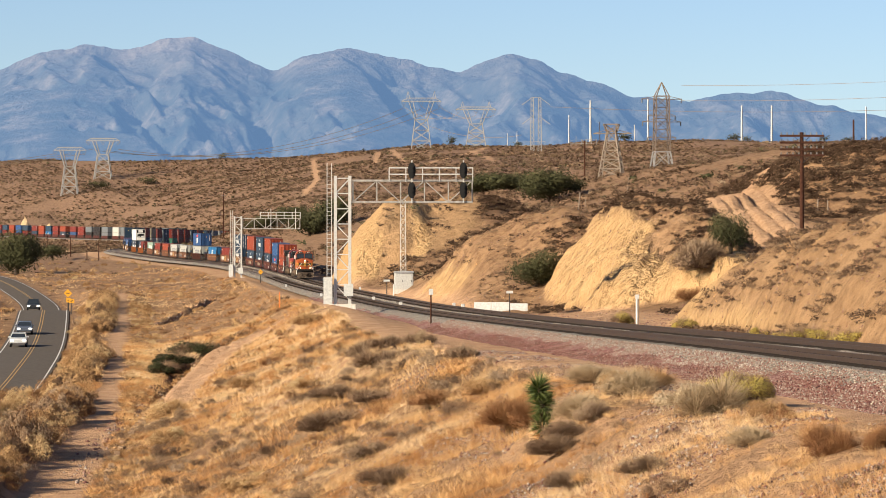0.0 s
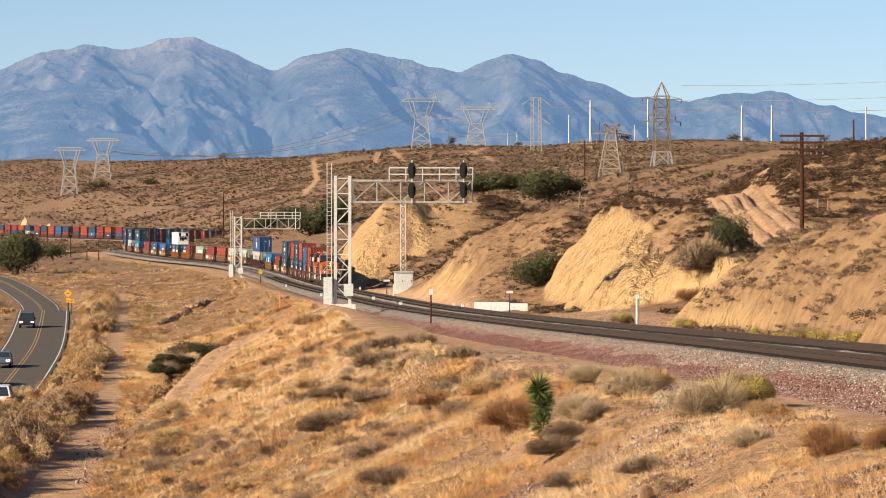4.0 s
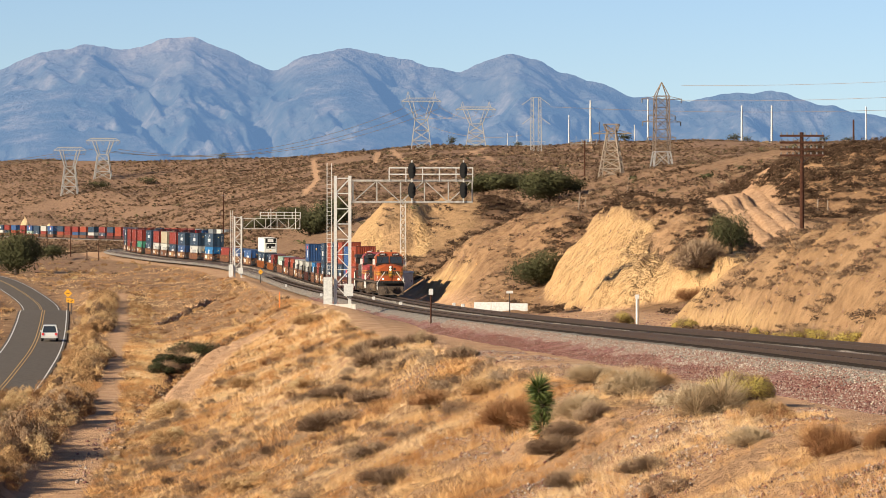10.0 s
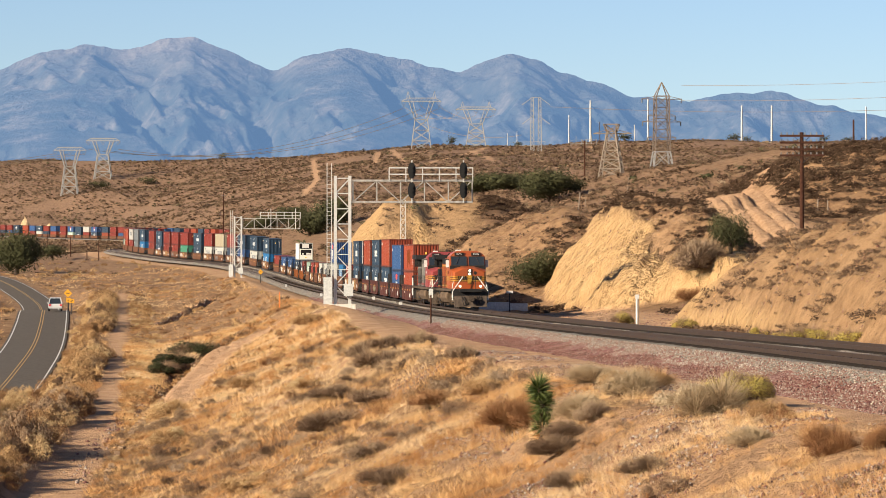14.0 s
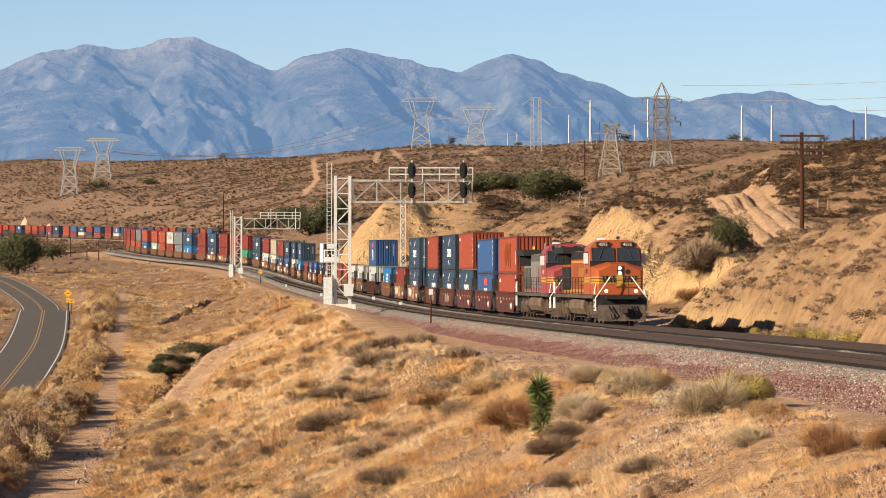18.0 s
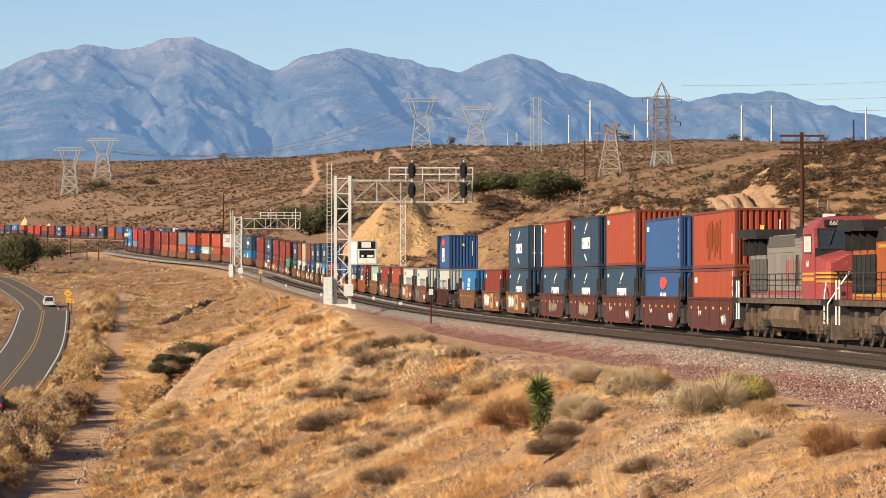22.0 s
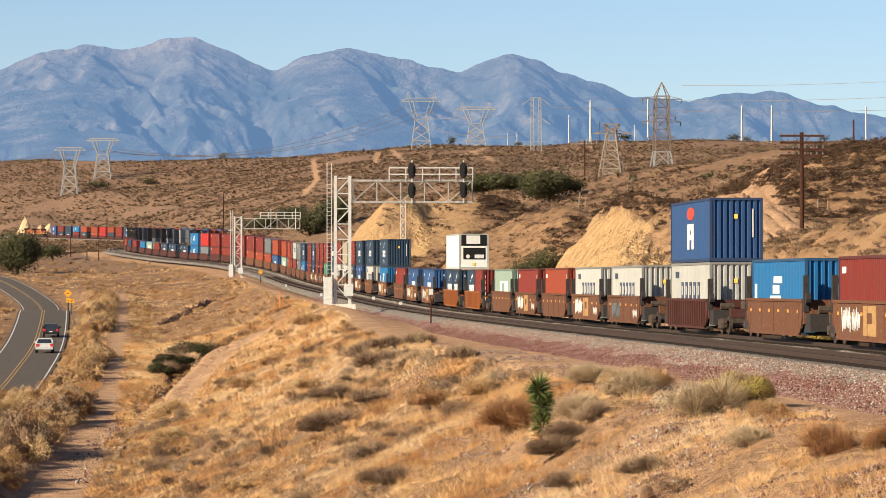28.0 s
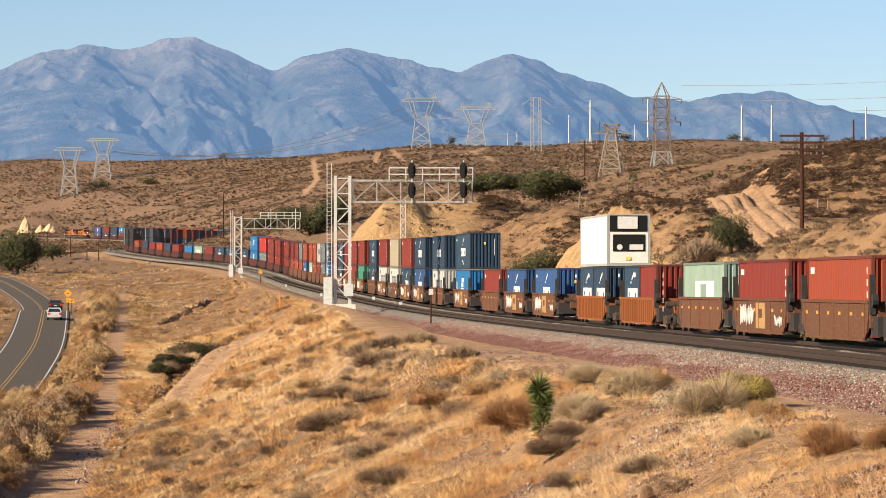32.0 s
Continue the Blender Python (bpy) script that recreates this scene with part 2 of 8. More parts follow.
    sand = np.minimum(sand, 1 - 0.9 * ramp_w)
    sand = np.clip(sand, 0, 1)
    scrub = np.clip(1 - dirt - sand, 0, 1) * sstep(3.9, 4.4, np.abs(x - rx))
    return z, dirt, sand, scrub


# ---------------------------------------------------------------- material kit
def material(name, rough=0.8, metal=0.0):
    m = bpy.data.materials.new(name)
    m.use_nodes = True
    b = m.node_tree.nodes["Principled BSDF"]
    b.inputs["Roughness"].default_value = rough
    b.inputs["Metallic"].default_value = metal
    b.inputs["Specular IOR Level"].default_value = 0.06 if rough >= 0.85 else (0.2 if rough >= 0.5 else 0.5)
    return m, m.node_tree, b


def node(nt, kind, **kw):
    n = nt.nodes.new(kind)
    for k, v in kw.items():
        n.inputs[k].default_value = v
    return n


def ramp(nt, src, stops):
    r = nt.nodes.new("ShaderNodeValToRGB")
    e = r.color_ramp.elements
    while len(e) < len(stops):
        e.new(0.5)
    for el, (p, c) in zip(e, stops):
        el.position, el.color = p, (*c, 1) if len(c) == 3 else c
    nt.links.new(src, r.inputs[0])
    return r.outputs[0]


def mixc(nt, fac, a, b, mode="MIX"):
    m = nt.nodes.new("ShaderNodeMix")
    m.data_type, m.blend_type = "RGBA", mode
    for sock, v in ((m.inputs[0], fac), (m.inputs[6], a), (m.inputs[7], b)):
        if isinstance(v, bpy.types.NodeSocket):
            nt.links.new(v, sock)
        elif isinstance(v, tuple):
            sock.default_value = (*v, 1)
        else:
            sock.default_value = v
    return m.outputs[2]


def noise_tex(nt, scale, detail=4.0, rough=0.6, coord=None):
    n = node(nt, "ShaderNodeTexNoise", Scale=scale, Detail=detail, Roughness=rough)
    if coord is not None:
        nt.links.new(coord, n.inputs["Vector"])
    return n.outputs["Fac"]


def bumped(nt, b, height, strength=0.5, dist=0.05):
    n = node(nt, "ShaderNodeBump", Strength=strength, Distance=dist)
    nt.links.new(height, n.inputs["Height"])
    nt.links.new(n.outputs[0], b.inputs["Normal"])


def painted(name, col, rough=0.55, metal=0.0, wear=0.35, rust=(0.16, 0.07, 0.035), scale=1.3):
    """Paint with dirt, fading and rust."""
    col = tuple(0.66 * c for c in col)
    m, nt, b = material(name, rough, metal)
    co = nt.nodes.new("ShaderNodeTexCoord").outputs["Object"]
    big = noise_tex(nt, scale, 5, 0.65, co)
    fine = noise_tex(nt, scale * 14, 4, 0.7, co)
    faded = tuple(min(1, c * 0.82 + 0.012) for c in col)
    c1 = mixc(nt, ramp(nt, big, [(0.35, (0, 0, 0)), (0.7, (1, 1, 1))]), col, faded)
    rnd = nt.nodes.new("ShaderNodeObjectInfo").outputs["Random"]
    c1 = mixc(nt, 0.35, c1, mixc(nt, 1.0, c1, ramp(nt, rnd, [(0, (0.65, 0.65, 0.65)), (1, (1.15, 1.15, 1.15))]), "MULTIPLY"))
    mask = nt.nodes.new("ShaderNodeMath")
    mask.operation = "MULTIPLY"
    nt.links.new(ramp(nt, fine, [(0.56, (0, 0, 0)), (0.72, (1, 1, 1))]), mask.inputs[0])
    mask.inputs[1].default_value = wear
    nt.links.new(mixc(nt, mask.outputs[0], c1, rust), b.inputs["Base Color"])
    bumped(nt, b, fine, 0.12, 0.01)
    return m


def plain(name, col, rough=0.7, metal=0.0, var=0.25, scale=6.0, bump_s=0.2, bump_d=0.02):
    m, nt, b = material(name, rough, metal)
    co = nt.nodes.new("ShaderNodeTexCoord").outputs["Object"]
    n = noise_tex(nt, scale, 5, 0.65, co)
    lo, hi = tuple(c * (1 - var) for c in col), tuple(min(1, c * (1 + var)) for c in col)
    nt.links.new(ramp(nt, n, [(0.3, lo), (0.7, hi)]), b.inputs["Base Color"])
    bumped(nt, b, n, bump_s, bump_d)
    return m


def ground_material():
    m, nt, b = material("desert_ground", 0.95)
    co = nt.nodes.new("ShaderNodeNewGeometry").outputs["Position"]
    at = nt.nodes.new("ShaderNodeAttribute")
    at.attribute_name = "soil"
    sp = nt.nodes.new("ShaderNodeSeparateColor")
    nt.links.new(at.outputs["Color"], sp.inputs[0])
    big, mid, fine = noise_tex(nt, 0.06, 5, 0.6, co), noise_tex(nt, 0.7, 6, 0.7, co), noise_tex(nt, 9.0, 5, 0.75, co)
    soil = mixc(nt, ramp(nt, big, [(0.35, (0, 0, 0)), (0.65, (1, 1, 1))]), (0.205, 0.116, 0.060), (0.29, 0.175, 0.094))
    soil = mixc(nt, ramp(nt, mid, [(0.45, (0, 0, 0)), (0.6, (0.85, 0.85, 0.85))]), soil, (0.135, 0.075, 0.040))
    soil = mixc(nt, ramp(nt, fine, [(0.5, (0, 0, 0)), (0.75, (0.7, 0.7, 0.7))]), soil, (0.37, 0.25, 0.15))
    xyz = nt.nodes.new("ShaderNodeSeparateXYZ")
    nt.links.new(co, xyz.inputs[0])
    # distance haze put into the soil colour: greyer with growing y
    away = nt.nodes.new("ShaderNodeMapRange")
    nt.links.new(xyz.outputs[1], away.inputs[0])
    away.inputs[1].default_value, away.inputs[2].default_value, away.inputs[4].default_value = 430.0, 1100.0, 0.85
    soil = mixc(nt, away.outputs[0], soil, mixc(nt, ramp(nt, mid, [(0.4, (0, 0, 0)), (0.65, (1, 1, 1))]), (0.225, 0.140, 0.090), (0.135, 0.086, 0.060)))
    dirt = mixc(nt, ramp(nt, mid, [(0.35, (0, 0, 0)), (0.65, (1, 1, 1))]), (0.46, 0.285, 0.165), (0.33, 0.195, 0.108))
    sand = mixc(nt, ramp(nt, mid, [(0.35, (0, 0, 0)), (0.65, (1, 1, 1))]), (0.48, 0.31, 0.152), (0.39, 0.243, 0.114))
    sand = mixc(nt, ramp(nt, fine, [(0.5, (0, 0, 0)), (0.8, (0.6, 0.6, 0.6))]), sand, (0.36, 0.225, 0.107))
    mp = node(nt, "ShaderNodeMapping", Scale=(1.0, 1.0, 0.10))
    nt.links.new(co, mp.inputs["Vector"])
    streak = noise_tex(nt, 1.5, 4, 0.6, mp.outputs[0])
    sand = mixc(nt, ramp(nt, streak, [(0.5, (0, 0, 0)), (0.72, (0.7, 0.7, 0.7))]), sand, (0.30, 0.17, 0.072))
    c = mixc(nt, sp.outputs[0], soil, dirt)
    c = mixc(nt, sp.outputs[1], c, sand)
    nt.links.new(c, b.inputs["Base Color"])
    hh = nt.nodes.new("ShaderNodeMath")
    hh.operation = "MULTIPLY_ADD"
    nt.links.new(mid, hh.inputs[0])
    hh.inputs[1].default_value = 2.6
    grain = nt.nodes.new("ShaderNodeMath")
    grain.operation = "MULTIPLY"
    nt.links.new(fine, grain.inputs[0])
    grain.inputs[1].default_value = 0.35
    nt.links.new(grain.outputs[0], hh.inputs[2])
    h2 = nt.nodes.new("ShaderNodeMath")
    h2.operation = "MULTIPLY_ADD"
    nt.links.new(streak, h2.inputs[0])
    nt.links.new(sp.outputs[1], h2.inputs[1])
    h3 = nt.nodes.new("ShaderNodeMath")
    h3.operation = "MULTIPLY_ADD"
    nt.links.new(h2.outputs[0], h3.inputs[0])
    h3.inputs[1].default_value = 5.0
    nt.links.new(hh.outputs[0], h3.inputs[2])
    bumped(nt, b, h3.outputs[0], 0.9, 0.30)
    return m


M_GROUND = ground_material()


# ---------------------------------------------------------------- mesh kit
def mesh_object(name, verts, faces, mat, parent=None, smooth=False):
    me = bpy.data.meshes.new(name)
    me.from_pydata([tuple(v) for v in verts], [], [tuple(f) for f in faces])
    me.materials.append(mat)
    if smooth:
        me.polygons.foreach_set("use_smooth", [True] * len(me.polygons))
    ob = new(name, me)
    if parent is not None:
        ob.parent = parent
    return ob


def part(name, bm, mat, parent=None, label="", smooth=False):
    me = bpy.data.meshes.new(name)
    bm.to_mesh(me)
    bm.free()
    me.materials.append(mat)
    if smooth:
        me.polygons.foreach_set("use_smooth", [True] * len(me.polygons))
    ob = new(name, me)
    if parent is not None:
        ob.parent = parent
    if label:
        ob["label"] = label
    return ob


def box(bm, x0, y0, z0, x1, y1, z1):
    v = [bm.verts.new(p) for p in ((x0, y0, z0), (x1, y0, z0), (x1, y1, z0), (x0, y1, z0), (x0, y0, z1), (x1, y0, z1), (x1, y1, z1), (x0, y1, z1))]
    for f in ((0, 3, 2, 1), (4, 5, 6, 7), (0, 1, 5, 4), (1, 2, 6, 5), (2, 3, 7, 6), (3, 0, 4, 7)):
        bm.faces.new([v[i] for i in f])
    return bm


def beam(bm, a, b, w, d=None):
    """Square bar from a to b."""
    a, b = Vector(a), Vector(b)
    d = d or w
    ax = (b - a).normalized()
    up = Vector((0, 0, 1)) if abs(ax.z) < 0.9 else Vector((0, 1, 0))
    s = ax.cross(up).normalized() * w / 2
    t = ax.cross(s).normalized() * d / 2
    v = [bm.verts.new(p + q) for p in (a, b) for q in (-s - t, s - t, s + t, -s + t)]
    for f in ((3, 2, 1, 0), (4, 5, 6, 7), (0, 1, 5, 4), (1, 2, 6, 5), (2, 3, 7, 6), (3, 0, 4, 7)):
        bm.faces.new([v[i] for i in f])
    return bm


def rod(bm, a, b, r, n=8, r2=None):
    a, b = Vector(a), Vector(b)
    r2 = r if r2 is None else r2
    ax = (b - a).normalized()
    up = Vector((0, 0, 1)) if abs(ax.z) < 0.9 else Vector((0, 1, 0))
    s = ax.cross(up).normalized()
    t = ax.cross(s).normalized()
    rings = []
    for p, q in ((a, r), (b, r2)):
        rings.append([bm.verts.new(p + (s * math.cos(k * 2 * math.pi / n) + t * math.sin(k * 2 * math.pi / n)) * q) for k in range(n)])
    for k in range(n):
        bm.faces.new((rings[0][k], rings[1][k], rings[1][(k + 1) % n], rings[0][(k + 1) % n]))
    bm.faces.new(rings[0])
    bm.faces.new(rings[1][::-1])
    return bm


def loft(bm, rings):
    """Closed rings joined one to the next, with flat ends."""
    vs = [[bm.verts.new(p) for p in r] for r in rings]
    n = len(vs[0])
    for a, b in zip(vs[:-1], vs[1:]):
        for i in range(n):
            bm.faces.new((a[i], a[(i + 1) % n], b[(i + 1) % n], b[i]))
    bm.faces.new(vs[0][::-1])
    bm.faces.new(vs[-1])
    bmesh.ops.recalc_face_normals(bm, faces=bm.faces[:])
    return bm


def B():
    return bmesh.new()


def empty(name, m=None):
    ob = new(name)
    ob.empty_display_size = 0.3
    if m is not None:
        ob.matrix_world = m
    return ob


def ground_z(x, y):
    return float(terrain(np.array([float(x)]), np.array([float(y)]))[0][0])


# ---------------------------------------------------------------- ground
def build_ground():
    ys = np.concatenate([np.linspace(-420, 10, 24), np.geomspace(14, 45, 22)[:-1], np.geomspace(45, 290, 560)[:-1], np.linspace(290, 420, 250)[:-1], np.geomspace(420, 640, 190)[:-1], np.geomspace(640, 3150, 240)])
    c = np.concatenate([np.linspace(-1, 0.1, 150)[:-1], np.linspace(0.1, 0.75, 170)[:-1], np.linspace(0.75, 1, 36)])
    inner = np.concatenate([[-60, -30, -14, -7, -4, -2.4, -1.6, -1.25], c * 1.08, [1.25, 1.6, 2.4, 4, 7, 14, 30, 60]])
    xs = inner[None, :] * (22 + 0.128 * np.clip(ys, 0, None))[:, None]
    xs = np.clip(xs, -3000, 3000)
    yy = np.repeat(ys[:, None], xs.shape[1], 1)
    z, dirt, sand, scrub = terrain(xs.ravel(), yy.ravel())
    n, k = xs.shape
    me = bpy.data.meshes.new("ground")
    idx = np.arange(n * k).reshape(n, k)
    q = np.stack([idx[:-1, :-1], idx[:-1, 1:], idx[1:, 1:], idx[1:, :-1]], -1).reshape(-1, 4)
    me.vertices.add(n * k)
    me.vertices.foreach_set("co", np.stack([xs.ravel(), yy.ravel(), z], -1).astype(np.float32).ravel())
    me.loops.add(q.size)
    me.loops.foreach_set("vertex_index", q.ravel().astype(np.int32))
    me.polygons.add(len(q))
    me.polygons.foreach_set("loop_start", np.arange(0, q.size, 4, dtype=np.int32))
    me.polygons.foreach_set("loop_total", np.full(len(q), 4, dtype=np.int32))
    me.polygons.foreach_set("use_smooth", np.ones(len(q), dtype=bool))
    me.update(calc_edges=True)
    a = me.color_attributes.new("soil", "FLOAT_COLOR", "POINT")
    a.data.foreach_set("color", np.stack([dirt, sand, scrub, np.ones_like(dirt)], -1).astype(np.float32).ravel())
    me.materials.append(M_GROUND)
    return tagged(new("ground", me), "dry desert ground with sandy cuts and dirt tracks", "ground", kind="structure")


build_ground()


# ---------------------------------------------------------------- mountains
def build_mountains():
    m, nt, b = material("rock_with_haze_glow", 1.0)
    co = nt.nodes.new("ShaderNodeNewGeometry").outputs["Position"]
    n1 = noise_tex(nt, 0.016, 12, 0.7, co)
    # rock colour darkened and cooled as part of the painted haze
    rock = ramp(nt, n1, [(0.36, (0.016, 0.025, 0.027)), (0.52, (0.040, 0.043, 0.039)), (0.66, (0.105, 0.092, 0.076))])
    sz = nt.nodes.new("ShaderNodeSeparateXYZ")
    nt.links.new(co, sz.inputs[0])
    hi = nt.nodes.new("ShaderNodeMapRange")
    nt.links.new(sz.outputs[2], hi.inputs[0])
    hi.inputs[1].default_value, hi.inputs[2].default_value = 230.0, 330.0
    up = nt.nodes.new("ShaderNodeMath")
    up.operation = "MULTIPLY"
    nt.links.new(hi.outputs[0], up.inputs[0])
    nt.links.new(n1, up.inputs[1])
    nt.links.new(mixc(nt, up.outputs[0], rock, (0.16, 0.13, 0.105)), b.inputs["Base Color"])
    # aerial haze put into the rock as a blue glow
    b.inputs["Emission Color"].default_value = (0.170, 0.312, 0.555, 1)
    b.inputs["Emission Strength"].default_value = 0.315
    bumped(nt, b, noise_tex(nt, 0.03, 8, 0.68, co), 1.0, 12.0)
    sil_x = (-300, 0, 37, 100, 179, 210, 237, 263, 316, 342, 368, 421, 474, 483, 526, 595, 610, 658, 737, 814, 860, 906, 936, 987, 1038, 1078, 1119, 1149, 1215, 1291, 1342, 1388, 1418, 1495, 1568, 1900)
    sil_y = (150, 124, 109, 92, 83, 88, 90, 79, 69, 69, 81, 100, 124, 129, 107, 90, 87, 95, 114, 127, 110, 97, 106, 126, 145, 154, 176, 174, 182, 169, 165, 166, 178, 196, 215, 250)
    Y0 = 4300.0
    xs = np.linspace(-1100, 1100, 900)
    vs = np.linspace(0, 1, 260)
    top = 2.1 + (510 - hermite(784 + xs / Y0 * 6200, sil_x, sil_y)) * Y0 / 6200
    X = np.repeat(xs[None], len(vs), 0)
    V = np.repeat(vs[:, None], len(xs), 1)
    Y = Y0 - 1000 * (1 - V)
    wx = X + 0.40 * (Y - Y0) + 90 * fbm(X, Y, 420, 3, 79)
    wy = Y + 120 * fbm(X, Y, 420, 3, 80)
    spur = 0 * X
    for size, amp, sd in ((330, 90, 71), (165, 62, 73), (78, 40, 74), (37, 24, 75), (18, 12, 76), (9, 5, 78)):
        spur = spur + (1 - np.clip(np.abs(3.0 * fbm(wx, wy * (0.16 if size > 100 else 0.34), size, 1, sd)), 0, 1.3)) * amp
    env = np.clip(V * (1 - V) * 4, 0, 1) ** 0.7
    Z = -40 + (top[None] + 42) * (V ** 0.9) + (spur - 150) * env * 0.72
    Z = Z + 4 * fbm(X, V * 400, 20, 3, 77) * (V ** 0.5)
    # long spurs running down to the right: place at the crest, half way and at the foot, with their height
    for xa, xb, xc, amp in ((-525, -478, -420, 75), (-432, -392, -330, 120), (-318, -290, -250, 85), (-180, -150, -115, 60), (-130, -88, -40, 110), (82, 120, 165, 85), (-30, 5, 40, 50), (190, 225, 262, 60), (330, 362, 400, 60), (-620, -590, -540, 70), (-236, -232, -205, 55)):
        line = np.interp(V, (0.25, 0.65, 1.0), (xc, xb, xa)) + 26 * fbm(X, Y, 90, 3, 81)
        off = X - line
        Z = Z + 0.85 * amp * np.clip(1 - np.where(off < 0, -off / 120.0, off / 74.0), 0, 1) * np.clip(V * (1 - V) * 5, 0, 1) * sstep(0.12, 0.4, V)
    Z = np.minimum(Z, -40 + (top[None] + 42) * (0.15 + 0.85 * V) + 4)
    verts = np.stack([X, Y, Z], -1).reshape(-1, 3)
    k = len(xs)
    idx = np.arange(len(verts)).reshape(len(vs), k)
    q = np.stack([idx[:-1, :-1], idx[:-1, 1:], idx[1:, 1:], idx[1:, :-1]], -1).reshape(-1, 4)
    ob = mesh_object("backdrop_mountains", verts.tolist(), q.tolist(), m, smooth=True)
    tagged(ob, "mountain range in painted blue haze on the horizon", "mountain", kind="structure")


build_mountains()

# ---------------------------------------------------------------- railway
def stones(name, cols, scale=15.0):
    m, nt, b = material(name, 0.95)
    co = nt.nodes.new("ShaderNodeNewGeometry").outputs["Position"]
    v = node(nt, "ShaderNodeTexVoronoi", Scale=scale)
    nt.links.new(co, v.inputs["Vector"])
    sep = nt.nodes.new("ShaderNodeSeparateColor")
    nt.links.new(v.outputs["Color"], sep.inputs[0])
    c = ramp(nt, sep.outputs[0], [(i / (len(cols) - 1), q) for i, q in enumerate(cols)])
    big = noise_tex(nt, 0.25, 5, 0.6, co)
    c = mixc(nt, ramp(nt, big, [(0.4, (0, 0, 0)), (0.65, (0.35, 0.35, 0.35))]), c, (0.30, 0.22, 0.16))
    nt.links.new(c, b.inputs["Base Color"])
    bumped(nt, b, v.outputs["Distance"], 1.0, 0.09)
    return m


M_BALLAST = stones("ballast_stone", ((0.0502, 0.0412, 0.0362), (0.211, 0.191, 0.161), (0.13, 0.108, 0.0928), (0.311, 0.289, 0.248), (0.166, 0.134, 0.114)))
M_REDSTONE = stones("red_ballast_stone", ((0.0595, 0.0255, 0.0238), (0.221, 0.0808, 0.068), (0.128, 0.0467, 0.0425), (0.374, 0.246, 0.204), (0.178, 0.0723, 0.0595)))
M_RAIL = plain("rail_steel", (0.058, 0.037, 0.026), 0.5, 0.4, 0.3)
M_TIE = plain("tie_wood", (0.028, 0.022, 0.018), 0.9)
M_ASPHALT = plain("asphalt", (0.088, 0.075, 0.062), 0.9, var=0.2, scale=2)
M_YELLOW = plain("yellow_paint", (0.30, 0.18, 0.06), 0.7)
M_WHITE = plain("white_paint", (0.48, 0.46, 0.43), 0.7)


def strip(name, us, zs, y0, y1, step, mat, centre=track_x, height=track_z, jitter=0.0):
    """A profile of offsets and heights carried along a centre line."""
    ys = np.arange(y0, y1, step)
    cx, cz = centre(ys), height(ys)
    n, k = len(ys), len(us)
    X = cx[:, None] + np.array(us)[None]
    Z = cz[:, None] + np.array(zs)[None]
    Yg = np.repeat(ys[:, None], k, 1)
    if jitter:
        Z = Z + jitter * fbm(X, Yg, 1.2, 3, 5)
    verts = np.stack([X, Yg, Z], -1).reshape(-1, 3)
    idx = np.arange(n * k).reshape(n, k)
    q = np.stack([idx[:-1, :-1], idx[:-1, 1:], idx[1:, 1:], idx[1:, :-1]], -1).reshape(-1, 4)
    return mesh_object(name, verts.tolist(), q.tolist(), mat)


tagged(strip("track_ballast", (-6.9, -6.5, -6.2, -5.9, -2.9, -2.6, -1.6, -1.5, 1.6, 2.0, 2.6, 3.6, 4.2), (-0.60, -0.40, -0.25, -0.2, -0.2, -0.3, -0.3, -0.2, -0.2, -0.24, -0.4, -0.9, -1.1), -400, 2600, 1.0, M_BALLAST, jitter=0.08), "grey crushed stone ballast bed", "ballast", kind="structure")
tagged(strip("ballast_slope", (-9.0, -8.4, -7.9, -7.4, -6.9, -6.6), (-1.12, -0.97, -0.86, -0.74, -0.585, -0.47), 20, 420, 0.5, M_REDSTONE, jitter=0.14), "dark red crushed stone bank below the track", "ballast", kind="structure")
for c in (0.0, -4.3):
    for g in (-0.75, 0.75):
        tagged(strip("rail", (c + g - 0.07, c + g - 0.035, c + g - 0.035, c + g + 0.035, c + g + 0.035, c + g + 0.07), (-0.17, -0.15, 0, 0, -0.15, -0.17), -400, 2600, 2.0, M_RAIL), "rusty steel rail", "rail", kind="structure")


def road_x(y):
    return hermite(y, RD_Y, RD_X)


def road_z(y):
    return hermite(y, RD_Y, RD_Z)


tagged(strip("road", (-3.45, 0, 3.45), (-0.02, 0.04, -0.02), 130, 900, 2.0, M_ASPHALT, road_x, road_z), "worn grey two-lane asphalt road", "road", kind="structure")
for us, mt, nm in (((-0.22, -0.10), M_YELLOW, "centre_line"), ((0.10, 0.22), M_YELLOW, "centre_line"), ((-3.2, -3.07), M_WHITE, "edge_line"), ((3.07, 3.2), M_WHITE, "edge_line")):
    tagged(strip(nm, us, [0.05 - abs(u) * 0.015 for u in us], 130, 900, 2.0, mt, road_x, road_z), "painted road line", "road line", kind="structure")

# ---------------------------------------------------------------- train
SPEED = 22.8
NOSE0 = way_of(607.0)
COL = {"o": (0.31, 0.053, 0.020), "r": (0.21, 0.026, 0.016), "d": (0.021, 0.052, 0.092), "b": (0.026, 0.085, 0.225), "l": (0.012, 0.15, 0.36), "w": (0.50, 0.495, 0.45), "g": (0.30, 0.40, 0.32), "G": (0.05, 0.24, 0.15), "y": (0.45, 0.38, 0.26), "k": (0.02, 0.019, 0.02), "n": (0.16, 0.175, 0.185), "R": (0.92, 0.90, 0.82), "e": (0.42, 0.022, 0.016)}
HUE = {"o": "orange", "r": "dark red", "d": "navy", "b": "blue", "l": "light blue", "w": "off-white", "g": "pale green", "G": "green", "y": "cream", "k": "black", "n": "grey", "R": "white refrigerated", "e": "bright red"}
